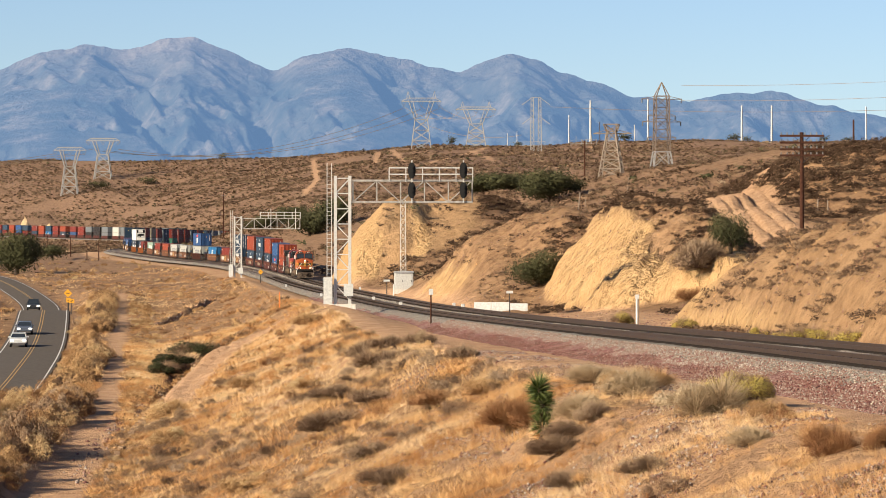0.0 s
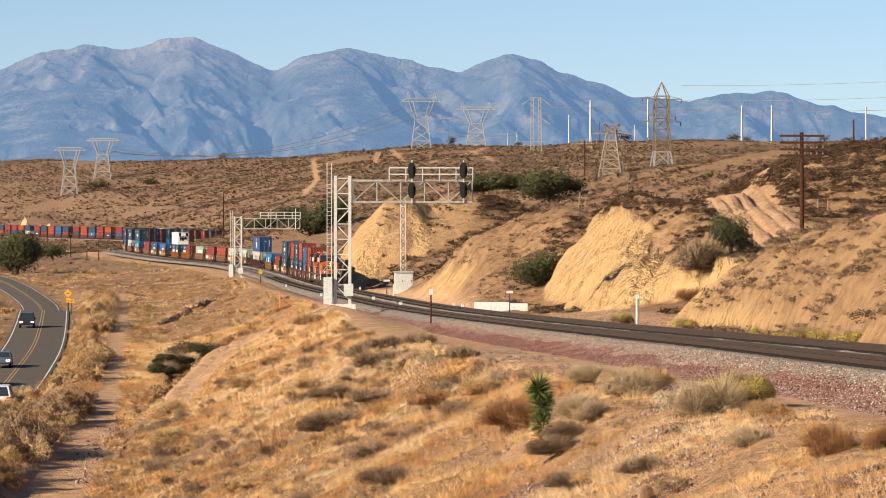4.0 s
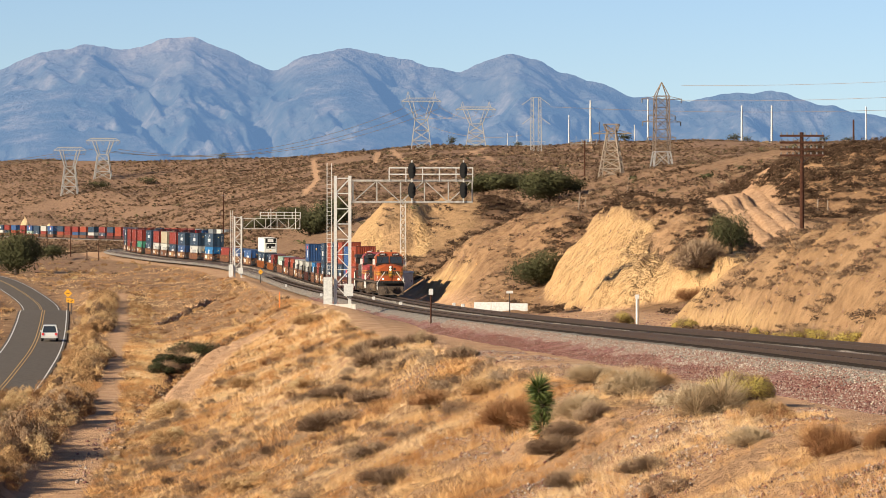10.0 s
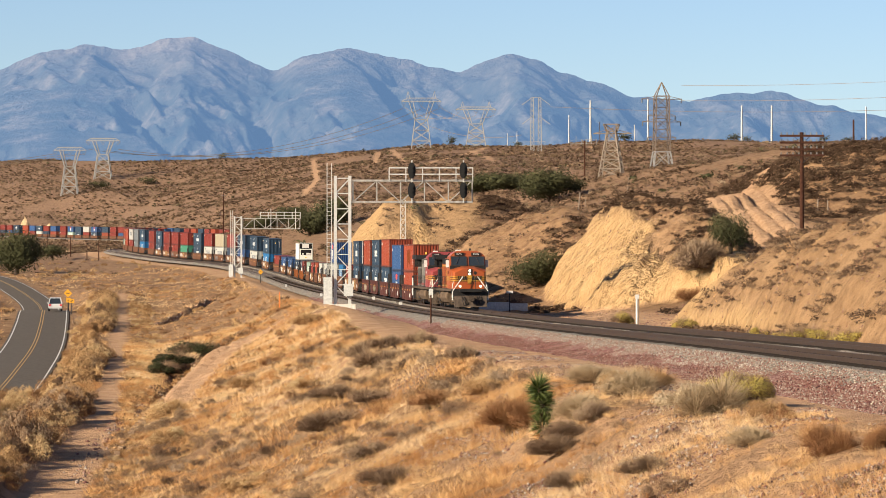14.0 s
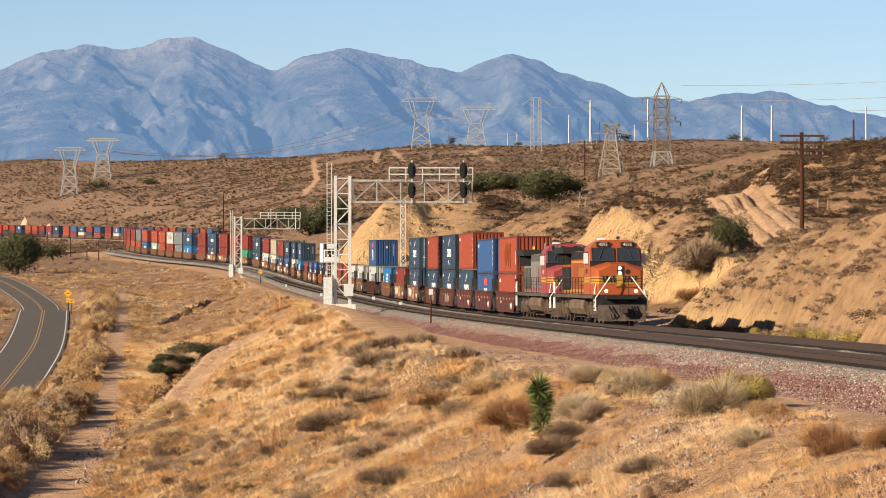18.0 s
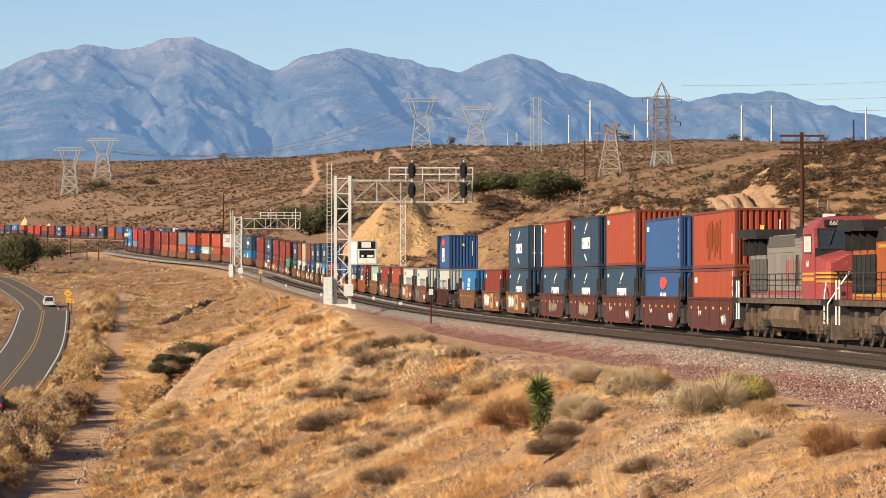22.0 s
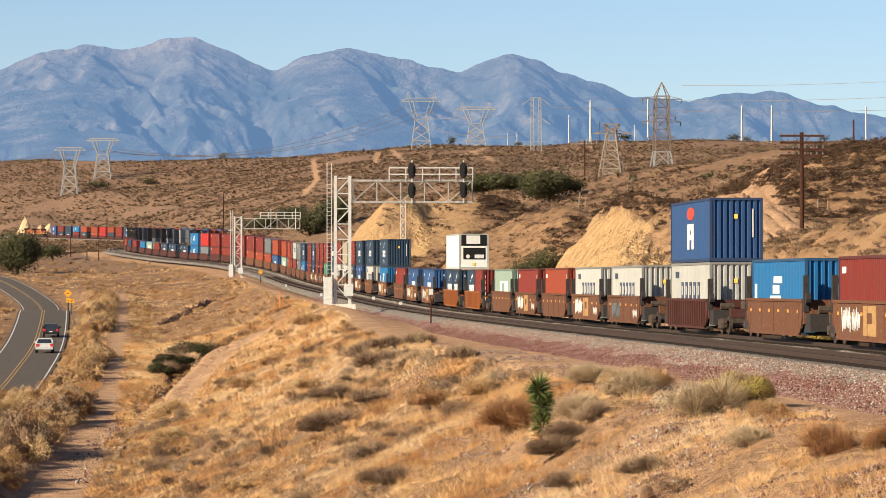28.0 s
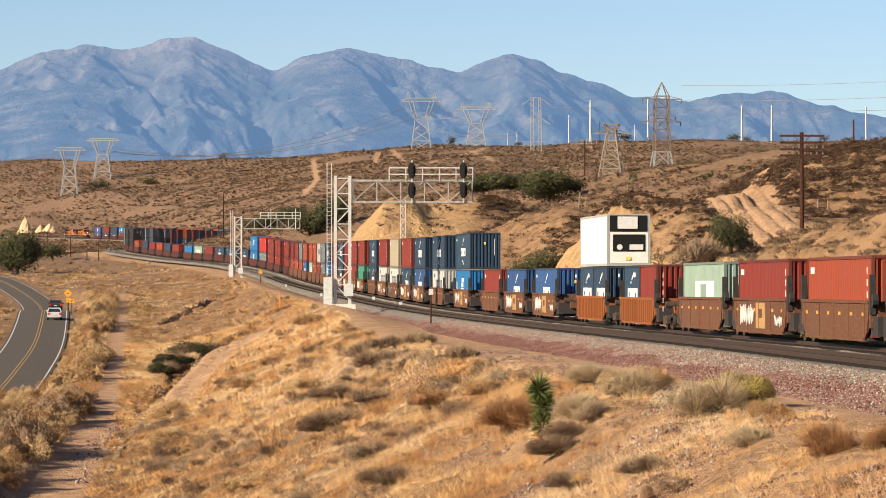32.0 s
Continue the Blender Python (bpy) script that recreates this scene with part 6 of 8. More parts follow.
def bungalow():
    x, y = -5.0, 446
    e = empty("signal_bungalow", pose(x, y, ground_z(x, y), 0, 0, 5))
    bm = box(B(), -1.15, -0.8, 0.1, 1.15, 0.8, 2.25)
    part("body", bm, M_BOXGREY, e)
    part("roof", prism(B(), [(-0.95, 2.25), (0, 2.42), (0.95, 2.25)], -1.25, 1.25), M_GALV, e)
    for sx in (-0.55, 0.55):
        d = part("door", box(B(), sx - 0.5, -0.83, 0.2, sx + 0.5, -0.79, 2.1), M_BOXGREY, e)
        part("handle", box(B(), sx + 0.3, -0.87, 1.1, sx + 0.4, -0.82, 1.25), M_FRAMEDK, d)
    part("base", box(B(), -1.2, -0.85, -0.5, 1.2, 0.85, 0.1), M_CONC, e)
    tagged(e, "grey metal signal equipment hut on a concrete base", "equipment hut")
    m = empty("radio_mast", pose(-5.1, 447.5, ground_z(-5.1, 447.5)))
    part("lattice", lattice(B(), 0.38, 0.3, 0, 11.5, 14, 0.07), M_GALV, m)
    tagged(m, "slim galvanised lattice radio mast behind the hut", "radio mast")


bungalow()


# ---------------------------------------------------------------- vehicles on the road
M_TYRE = plain("tyre_rubber", (0.02, 0.02, 0.02), 0.9)
M_CARP = {"white": painted("car_white", (0.72, 0.72, 0.70), 0.3, wear=0.0), "silver": painted("car_silver", (0.45, 0.46, 0.47), 0.3, 0.5, wear=0.0), "dark": painted("car_dark", (0.025, 0.027, 0.03), 0.3, wear=0.0), "blue": painted("car_grey_blue", (0.10, 0.12, 0.16), 0.3, wear=0.0)}
M_TAIL = plain("red_lens", (0.45, 0.02, 0.02), 0.3)
M_HEAD = glow("lit_car_headlight", (1.0, 0.95, 0.85), 1.5)


def vehicle(col, suv, label):
    """Front towards -y."""
    e = empty("suv" if suv else "sedan")
    h = 1.78 if suv else 1.45
    w = 0.93
    m = M_CARP[col]
    bm = prism(B(), [(-2.3, 0.42), (-2.32, 0.72), (-2.1, 0.92), (-1.0, 1.02), (1.9 if suv else 1.3, 1.04), (2.3, 1.0), (2.36, 0.6), (2.3, 0.38)], -w, w)
    bmesh.ops.bevel(bm, geom=bm.edges[:], offset=0.06, segments=2, affect="EDGES")
    part("body", bm, m, e)
    back = 2.15 if suv else 1.6
    bm = B()
    lo = [(-1.0, 1.0), (back, 1.0)]
    v = [bm.verts.new(q) for q in ((-0.88, -1.05, 1.0), (0.88, -1.05, 1.0), (0.88, back, 1.0), (-0.88, back, 1.0), (-0.68, -0.25, h), (0.68, -0.25, h), (0.68, back - (0.25 if suv else 0.75), h), (-0.68, back - (0.25 if suv else 0.75), h))]
    for f in ((4, 5, 6, 7), (0, 1, 5, 4), (1, 2, 6, 5), (2, 3, 7, 6), (3, 0, 4, 7)):
        bm.faces.new([v[i] for i in f])
    bmesh.ops.recalc_face_normals(bm, faces=bm.faces)
    part("cabin_glass", bm, M_GLASS, e, "dark windows")
    bm = box(B(), -0.7, -0.3, h - 0.03, 0.7, back - (0.22 if suv else 0.7), h + 0.04)
    for sx in (-1, 1):
        part("pillar", beam(B(), (sx * 0.88, -1.05, 1.0), (sx * 0.68, -0.25, h), 0.08), m, e)
        part("pillar", beam(B(), (sx * 0.88, back, 1.0), (sx * 0.68, back - (0.25 if suv else 0.75), h), 0.12), m, e)
        part("pillar", beam(B(), (sx * 0.89, 0.6, 1.0), (sx * 0.69, 0.6, h), 0.08), m, e)
    part("roof", bm, m, e)
    for sx in (-1, 1):
        for yy in (-1.4, 1.4):
            wh = part("wheel", rod(B(), (sx * 0.72, yy, 0.34), (sx * 0.95, yy, 0.34), 0.34, 18), M_TYRE, e)
            part("rim", rod(B(), (sx * 0.955, yy, 0.34), (sx * 0.965, yy, 0.34), 0.2, 12), M_GALV, wh)
        part("headlight", box(B(), sx * 0.68 - 0.2, -2.36, 0.66, sx * 0.68 + 0.2, -2.2, 0.82), M_HEAD, e, "lit headlight")
        part("tail_light", box(B(), sx * 0.74 - 0.14, 2.28, 0.72, sx * 0.74 + 0.14, 2.4, 0.98), M_TAIL, e, "red tail light")
        part("mirror", box(B(), sx * 1.02 - 0.1, -0.8, 1.0, sx * 1.02 + 0.1, -0.7, 1.14), m, e)
    part("bumper", box(B(), -0.9, 2.25, 0.4, 0.9, 2.42, 0.6), m if col == "white" else M_BLACK, e)
    part("plate", box(B(), -0.2, 2.38, 0.62, 0.2, 2.43, 0.76), M_MARK, e)
    return tagged(e, label, "car", "cars on the road")


CARS = [(vehicle("blue", False, "dark grey-blue sedan with lit headlights on the road"), 416, -19.4, -1.6),
        (vehicle("white", False, "white sedan driving on the two-lane road"), 386, -18.5, -1.6),
        (vehicle("dark", True, "black sport utility vehicle with lit headlights"), ((0, 503), (1, 490), (2, 474), (3, 456), (6, 385), (20, 60)), -23.0, -1.6),
        (vehicle("white", True, "white sport utility vehicle driving away"), 210, 19.0, 1.6),
        (vehicle("white", False, "white sedan driving away behind a dark car"), -203.8, 20.5, 1.6),
        (vehicle("dark", False, "dark sedan driving away on the road"), -206.0, 22.0, 1.6)]


# ---------------------------------------------------------------- plants
def fast_mesh(name, verts, tris, mat, tone=None):
    me = bpy.data.meshes.new(name)
    me.vertices.add(len(verts))
    me.vertices.foreach_set("co", np.asarray(verts, np.float32).ravel())
    me.loops.add(tris.size)
    me.loops.foreach_set("vertex_index", tris.ravel().astype(np.int32))
    me.polygons.add(len(tris))
    me.polygons.foreach_set("loop_start", np.arange(0, tris.size, 3, dtype=np.int32))
    me.polygons.foreach_set("loop_total", np.full(len(tris), 3, dtype=np.int32))
    me.update(calc_edges=True)
    if tone is not None:
        a = me.attributes.new("tone", "FLOAT", "POINT")
        a.data.foreach_set("value", np.asarray(tone, np.float32))
    me.materials.append(mat)
    return new(name, me)


def plant_material(name, stops, rough=0.9, through_=0.25):
    m, nt, b = material(name, rough)
    at = nt.nodes.new("ShaderNodeAttribute")
    at.attribute_name = "tone"
    isl = nt.nodes.new("ShaderNodeNewGeometry").outputs["Random Per Island"]
    mx = nt.nodes.new("ShaderNodeMath")
    mx.operation = "MULTIPLY_ADD"
    nt.links.new(isl, mx.inputs[0])
    mx.inputs[1].default_value = 0.2
    nt.links.new(at.outputs["Fac"], mx.inputs[2])
    sb = nt.nodes.new("ShaderNodeMath")
    sb.operation = "SUBTRACT"
    nt.links.new(mx.outputs[0], sb.inputs[0])
    sb.inputs[1].default_value = 0.1
    c = ramp(nt, sb.outputs[0], stops)
    nt.links.new(c, b.inputs["Base Color"])
    tr = nt.nodes.new("ShaderNodeBsdfTranslucent")
    nt.links.new(c, tr.inputs[0])
    ms = nt.nodes.new("ShaderNodeMixShader")
    ms.inputs[0].default_value = through_
    nt.links.new(b.outputs[0], ms.inputs[1])
    nt.links.new(tr.outputs[0], ms.inputs[2])
    nt.links.new(ms.outputs[0], nt.nodes["Material Output"].inputs["Surface"])
    return m


M_STRAW = plant_material("dry_straw", [(0.0, (0.32, 0.155, 0.060)), (0.35, (0.50, 0.275, 0.112)), (0.7, (0.63, 0.405, 0.190)), (1.0, (0.68, 0.49, 0.285))], through_=0.1)
M_SHRUB = plant_material("dry_shrub", [(0.0, (0.030, 0.017, 0.011)), (0.4, (0.068, 0.040, 0.024)), (0.7, (0.12, 0.078, 0.047)), (1.0, (0.19, 0.138, 0.086))], through_=0.0)
M_DUSK = plant_material("grey_brown_brush", [(0.0, (0.075, 0.047, 0.030)), (0.4, (0.155, 0.098, 0.060)), (0.7, (0.235, 0.158, 0.098)), (1.0, (0.31, 0.225, 0.15))], through_=0.05)
M_PALEB = plant_material("brown_brush", [(0.0, (0.15, 0.078, 0.037)), (0.4, (0.29, 0.165, 0.075)), (0.75, (0.41, 0.262, 0.125)), (1.0, (0.47, 0.35, 0.19))], through_=0.06)
M_SAGE = plant_material("green_scrub", [(0.0, (0.022, 0.024, 0.011)), (0.5, (0.052, 0.052, 0.024)), (1.0, (0.105, 0.095, 0.045))], through_=0.08)
M_RUSTP = plant_material("rust_brush", [(0.0, (0.13, 0.058, 0.026)), (0.5, (0.24, 0.118, 0.052)), (1.0, (0.34, 0.19, 0.092))], through_=0.1)
M_YELLOWP = plant_material("rabbitbrush", [(0.0, (0.176, 0.136, 0.048)), (0.5, (0.336, 0.256, 0.064)), (1.0, (0.44, 0.352, 0.104))])
M_PALEP = plant_material("pale_brush", [(0.0, (0.20, 0.132, 0.072)), (0.5, (0.33, 0.235, 0.138)), (1.0, (0.43, 0.335, 0.215))], through_=0.1)
M_YUCCA = plant_material("yucca_green", [(0.0, (0.024, 0.04, 0.0096)), (0.5, (0.072, 0.096, 0.024)), (1.0, (0.176, 0.192, 0.064))], 0.5, 0.1)
M_BARK = plain("bark", (0.08, 0.056, 0.04), 0.95)
RNG = np.random.default_rng(11)


def tuft(n, h, spread, w):
    """n thin blades as triangles leaning outwards from one root."""
    a = RNG.uniform(0, 2 * np.pi, n)
    r0 = RNG.uniform(0, 0.35, n) * spread
    lean = RNG.uniform(0.15, 1.0, n) * spread
    hh = h * RNG.uniform(0.45, 1.0, n)
    root = np.stack([np.cos(a) * r0, np.sin(a) * r0, np.zeros(n) - 0.03], -1)
    side = np.stack([-np.sin(a + 0.7), np.cos(a + 0.7), np.zeros(n)], -1) * w
    tip = np.stack([np.cos(a) * (r0 + lean), np.sin(a) * (r0 + lean), hh], -1)
    v = np.stack([root - side, root + side, tip], 1).reshape(-1, 3)
    return v, np.arange(3 * n).reshape(-1, 3)


def clump(n, leaf, lumps=5, stems=6):
    """A shrub of unit size: leaf triangles round a few uneven lumps, and stems."""
    c = np.stack([RNG.uniform(-0.32, 0.32, lumps), RNG.uniform(-0.32, 0.32, lumps), RNG.uniform(0.3, 0.68, lumps)], -1)
    k = RNG.integers(0, lumps, n)
    d = RNG.normal(size=(n, 3))
    d /= np.linalg.norm(d, axis=1)[:, None]
    rad = RNG.uniform(0.12, 0.34, n) ** 0.8
    p = c[k] + d * rad[:, None] * np.array([1, 1, 0.85])
    p[:, 2] = np.abs(p[:, 2])
    a = RNG.normal(size=(n, 3)) + np.array([0, 0, 0.6])
    a -= d * np.sum(a * d, 1)[:, None] * 0.8
    a = a / np.linalg.norm(a, axis=1)[:, None] * leaf * RNG.uniform(0.9, 2.2, n)[:, None]
    b = np.cross(d + RNG.normal(0, 0.3, (n, 3)), a) * RNG.uniform(0.6, 1.2, n)[:, None]
    v = np.stack([p - a * 0.5 - b * 0.3, p + b * 0.6, p + a], 1).reshape(-1, 3)
    return v, np.arange(3 * n).reshape(-1, 3)


def spray(n, h=1.0, w=0.012):
    """A brush of fine upright twigs spreading into a dome."""
    a = RNG.uniform(0, 2 * np.pi, n)
    t = np.sqrt(RNG.uniform(0, 1, n))
    r1 = 0.5 * t
    hh = h * (1 - 0.55 * t ** 2) * RNG.uniform(0.75, 1.05, n)
    root = np.stack([np.cos(a) * 0.08 * t, np.sin(a) * 0.08 * t, np.zeros(n)], -1)
    tip = np.stack([np.cos(a) * r1, np.sin(a) * r1, hh], -1)
    q = root + (tip - root) * RNG.uniform(0.2, 0.7, n)[:, None]
    s = RNG.normal(size=(n, 3)) * w
    v = np.stack([q - s, q + s, tip], 1).reshape(-1, 3)
    return v, np.arange(3 * n).reshape(-1, 3)


def puff(n, w=0.008, lumps=6, h=0.72):
    """A rounded brush of unit width: fine twigs radiating from several low stools."""
    r, a = 0.34 * np.sqrt(RNG.uniform(0, 1, lumps)), RNG.uniform(0, 2 * np.pi, lumps)
    c = np.stack([np.cos(a) * r, np.sin(a) * r, RNG.uniform(0.05, 0.30, lumps) * (1.1 - 1.6 * r)], -1)
    k = RNG.integers(0, lumps, n)
    d = RNG.normal(size=(n, 3))
    d[:, 2] = np.abs(d[:, 2]) * 1.25 + 0.1
    d /= np.linalg.norm(d, axis=1)[:, None]
    ln = RNG.uniform(0.22, 0.40, lumps)[k] * RNG.uniform(0.55, 1.1, n)
    tip = c[k] + d * ln[:, None] * np.array([1, 1, h / 0.6])
    q = c[k] + (tip - c[k]) * RNG.uniform(0.15, 0.75, n)[:, None]
    s = RNG.normal(size=(n, 3)) * w
    bend = RNG.normal(size=(n, 3)) * 0.03
    v = np.stack([q - s, q + s, tip + bend], 1).reshape(-1, 3)
    return v, np.arange(3 * n).reshape(-1, 3)


def fluff(n, w=0.006, lumps=8, fibre=0.11):
    """A soft rounded bush of unit width: short fine twigs all over uneven lumps."""
    r, a = 0.44 * np.sqrt(RNG.uniform(0, 1, lumps)), RNG.uniform(0, 2 * np.pi, lumps)
    rad = RNG.uniform(0.10, 0.27, lumps)
    c = np.stack([np.cos(a) * r, np.sin(a) * r, RNG.uniform(0.10, 0.42, lumps) * (1.15 - 1.5 * r)], -1)
    k = RNG.integers(0, lumps, n)
    d = RNG.normal(size=(n, 3))
    d[:, 2] = d[:, 2] * 0.8 + 0.25
    d /= np.linalg.norm(d, axis=1)[:, None]
    p = c[k] + d * (rad[k] * RNG.uniform(0.35, 1.0, n) ** 0.5)[:, None]
    p[:, 2] = np.abs(p[:, 2])
    g = RNG.normal(size=(n, 3)) + np.array([0, 0, 0.8])
    g -= d * np.sum(g * d, 1)[:, None] * 0.75
    g /= np.linalg.norm(g, axis=1)[:, None]
    tip = p + g * (fibre * RNG.uniform(0.5, 1.2, n))[:, None]
    s = np.cross(d + RNG.normal(0, 0.3, (n, 3)), g)
    s = s / np.linalg.norm(s, axis=1)[:, None] * (1.5 * w * RNG.uniform(0.6, 1.2, n))[:, None]
    v = np.stack([p - s, p + s, tip], 1).reshape(-1, 3)
    return v, np.arange(3 * n).reshape(-1, 3)


def plant_many(name, protos, x, y, size, tone, mat, label, cat, squash=None, sink=0.03):
    z = terrain(x, y)[0]
    V, T, C, off = [], [], [], 0
    pick = RNG.integers(0, len(protos), len(x))
    yaw = RNG.uniform(0, 2 * np.pi, len(x))
    sq = np.ones(len(x)) if squash is None else squash
    for k, (pv, pt) in enumerate(protos):
        i = np.where(pick == k)[0]
        if not len(i):
            continue
        c, s_ = np.cos(yaw[i])[:, None], np.sin(yaw[i])[:, None]
        X = (pv[None, :, 0] * c - pv[None, :, 1] * s_) * size[i][:, None] + x[i][:, None]
        Yv = (pv[None, :, 0] * s_ + pv[None, :, 1] * c) * size[i][:, None] + y[i][:, None]
        Z = pv[None, :, 2] * (size[i] * sq[i])[:, None] + z[i][:, None] - sink
        V.append(np.stack([X, Yv, Z], -1).reshape(-1, 3))
        n = len(pv)
        T.append((pt[None] + (np.arange(len(i)) * n)[:, None, None] + off).reshape(-1, 3))
        C.append(np.repeat(tone[i], n))
        off += n * len(i)
    ob = fast_mesh(name, np.concatenate(V), np.concatenate(T), mat, np.concatenate(C))
    return tagged(ob, label, cat, kind="stuff")


def wedge(n, y0, y1, spread=0.135, side=0):
    """Random places in the stretch of land between y0 and y1."""
    y = np.sqrt(RNG.uniform(y0 * y0, y1 * y1, n))
    x = RNG.uniform(-1, 1, n) * (spread * y + 2)
    return x, y


def keep(x, y, lo, hi, seed, size, thr, side):
    """Choose places by side of the track, ground mask and patchy noise."""
    _, dirt, sand, scrub = terrain(x, y)
    u = x - track_x(y)
    ok = (u > lo) & (u < hi) & (scrub > 0.55)
    ok &= (np.abs(x - road_x(y)) > 4.4)
    nz = fbm(x, y, size, 3, seed)
    ok &= nz > thr + RNG.uniform(-0.12, 0.12, len(x))
    return ok, nz


def build_plants():
    tufts = [tuft(26, 0.30, 0.36, 0.0034) for _ in range(6)]
    thin = [tuft(11, 0.42, 0.40, 0.010) for _ in range(8)]
    # straw on the near slope
    for (y0, y1, n, pr, nm, sz) in ((44, 140, 44000, tufts, "dry_grass", 1.0), (140, 340, 125000, thin, "dry_grass", 1.0), (340, 760, 34000, thin, "dry_grass", 1.2)):
        x, y = wedge(n, y0, y1)
        ok, nz = keep(x, y, -80, -9.6, 61, 7.0, -0.24, 0)
        ok &= (x - track_x(y)) < np.interp(y, (85, 112), (-10.0, -12.2))
        ok &= ~((y < 110) & (x - track_x(y) > -17.5) & (RNG.uniform(0, 1, len(x)) < 0.55 + 0.5 * np.sign(fbm(x, y, 3.0, 2, 161))))
        x, y, nz = x[ok], y[ok], nz[ok]
        tone = np.clip(0.46 + 0.3 * sstep(-25, -20, x - track_x(y)) * sstep(150, 190, y) * sstep(320, 280, y) + 1.4 * fbm(x, y, 5.0, 3, 63) + RNG.normal(0, 0.10, len(x)), 0, 1)
        plant_many(nm, pr, x, y, sz * RNG.uniform(0.5, 1.25, len(x)) * (1 + 0.6 * np.clip(nz, -0.2, 0.5)) * np.interp(y, (45, 85), (0.62, 1)), tone, M_STRAW, "dry golden grass covering the slope", "grass")
    x, y = wedge(15000, 44, 125)
    ok, nz = keep(x, y, -80, -10.2, 64, 3.0, -0.25, 0)
    x, y = x[ok], y[ok]
    plant_many("dry_grass", tufts, x, y, RNG.uniform(0.3, 0.95, len(x)), np.clip(RNG.normal(0.5, 0.25, len(x)), 0, 1), M_STRAW, "sparse dry grass on the stony bank", "grass")
    x, y = wedge(900, 50, 118)
    ok, nz = keep(x, y, -40, -11.5, 163, 4.0, -0.02, 0)
    x, y = x[ok], y[ok]
    h_ = RNG.uniform(0, 1, len(x)) < 0.7
    clumps = [puff(420, 0.0028, 7) for _ in range(5)]
    for sel, mt in ((h_, M_STRAW), (~h_, M_DUSK)):
        plant_many("grass_clumps", clumps, x[sel], y[sel], RNG.uniform(0.35, 0.95, sel.sum()), np.clip(RNG.normal(0.4, 0.25, sel.sum()), 0, 1), mt, "dry bunch grass on the stony bank", "grass", RNG.uniform(0.6, 1.0, sel.sum()))
    # shrubs of the near slope
    cl = [fluff(1300, 0.0052, 9, 0.075) for _ in range(6)] + [puff(1100, 0.0026, 8) for _ in range(3)]
    x, y = wedge(2300, 46, 240)
    ok, nz = keep(x, y, -80, -12.5, 67, 11.0, 0.0, 0)
    ok &= ~((y < 118) & (x - track_x(y) > -19) & (RNG.uniform(0, 1, len(x)) < 0.85))
    x, y = x[ok], y[ok]
    plant_many("dry_shrubs", cl, x, y, RNG.uniform(0.6, 1.9, len(x)) * RNG.uniform(0.7, 1, len(x)), np.clip(RNG.normal(0.5, 0.28, len(x)), 0, 1), M_DUSK, "grey-brown dry desert shrubs", "shrubs", RNG.uniform(0.7, 1.0, len(x)))
    cm = [fluff(120, 0.034, 6, 0.085) for _ in range(9)]
    x, y = wedge(5600, 240, 900)
    ok, nz = keep(x, y, -120, -11, 67, 16.0, 0.0, 0)
    x, y = x[ok], y[ok]
    cmp_ = [fluff(190, 0.018, 6, 0.17) for _ in range(7)]
    br = RNG.uniform(0, 1, len(x)) < 0.55
    plant_many("brown_brush", cmp_, x[br], y[br], RNG.uniform(0.8, 2.4, br.sum()), np.clip(RNG.normal(0.5, 0.25, br.sum()), 0, 1), M_PALEB, "tan-brown dry brush on the slope", "shrubs", RNG.uniform(0.6, 0.95, br.sum()))
    x, y = x[~br], y[~br]
    plant_many("dry_shrubs", cm, x, y, RNG.uniform(0.7, 1.8, len(x)), np.clip(RNG.normal(0.6, 0.28, len(x)), 0, 1), M_SHRUB, "grey-brown dry desert shrubs", "shrubs", RNG.uniform(0.5, 0.85, len(x)))
    x, y = wedge(1500, 60, 700)
    ok, nz = keep(x, y, -70, -11, 69, 18.0, 0.05, 0)
    x, y = x[ok], y[ok]
    plant_many("rust_brush", [fluff(330, 0.009, 6, 0.2) for _ in range(5)], x, y, RNG.uniform(0.5, 1.3, len(x)), RNG.uniform(0, 1, len(x)), M_RUSTP, "rust-coloured dry brush", "shrubs", RNG.uniform(0.5, 0.8, len(x)))
    mound = [fluff(520, 0.010, 8, 0.10) for _ in range(7)]
    x, y = wedge(5200, 60, 330)
    ok, nz = keep(x, y, -60, -12.5, 143, 9.0, -0.02, 0)
    ok &= (y > 118)
    x, y, nz = x[ok], y[ok], nz[ok]
    h_ = RNG.uniform(0, 1, len(x)) < 0.55
    plant_many("straw_mounds", mound, x[h_], y[h_], RNG.uniform(0.5, 1.4, h_.sum()), np.clip(RNG.normal(0.36, 0.22, h_.sum()), 0, 1), M_STRAW, "rounded mounds of dry golden grass", "grass", RNG.uniform(0.6, 0.95, h_.sum()))
    plant_many("brown_brush", mound, x[~h_], y[~h_], RNG.uniform(0.5, 1.3, (~h_).sum()), np.clip(RNG.normal(0.5, 0.28, (~h_).sum()), 0, 1), M_PALEB, "tan-brown dry brush on the slope", "shrubs", RNG.uniform(0.6, 0.9, (~h_).sum()))
    # hills beside the track
    x, y = wedge(12000, 255, 520)
    ok, nz = keep(x, y, 8.5, 150, 71, 10.0, -0.08, 0)
    x, y = x[ok], y[ok]
    plant_many("hill_shrubs", cm, x, y, RNG.uniform(0.5, 1.7, len(x)), np.clip(RNG.normal(0.3, 0.22, len(x)), 0, 1), M_SHRUB, "low dark shrubs dotted over the sandy hills", "shrubs", RNG.uniform(0.45, 0.75, len(x)))
    x, y = wedge(13000, 122, 262)
    ok, nz = keep(x, y, 8.0, 60, 71, 5.0, -0.16, 0)
    x, y = x[ok], y[ok]
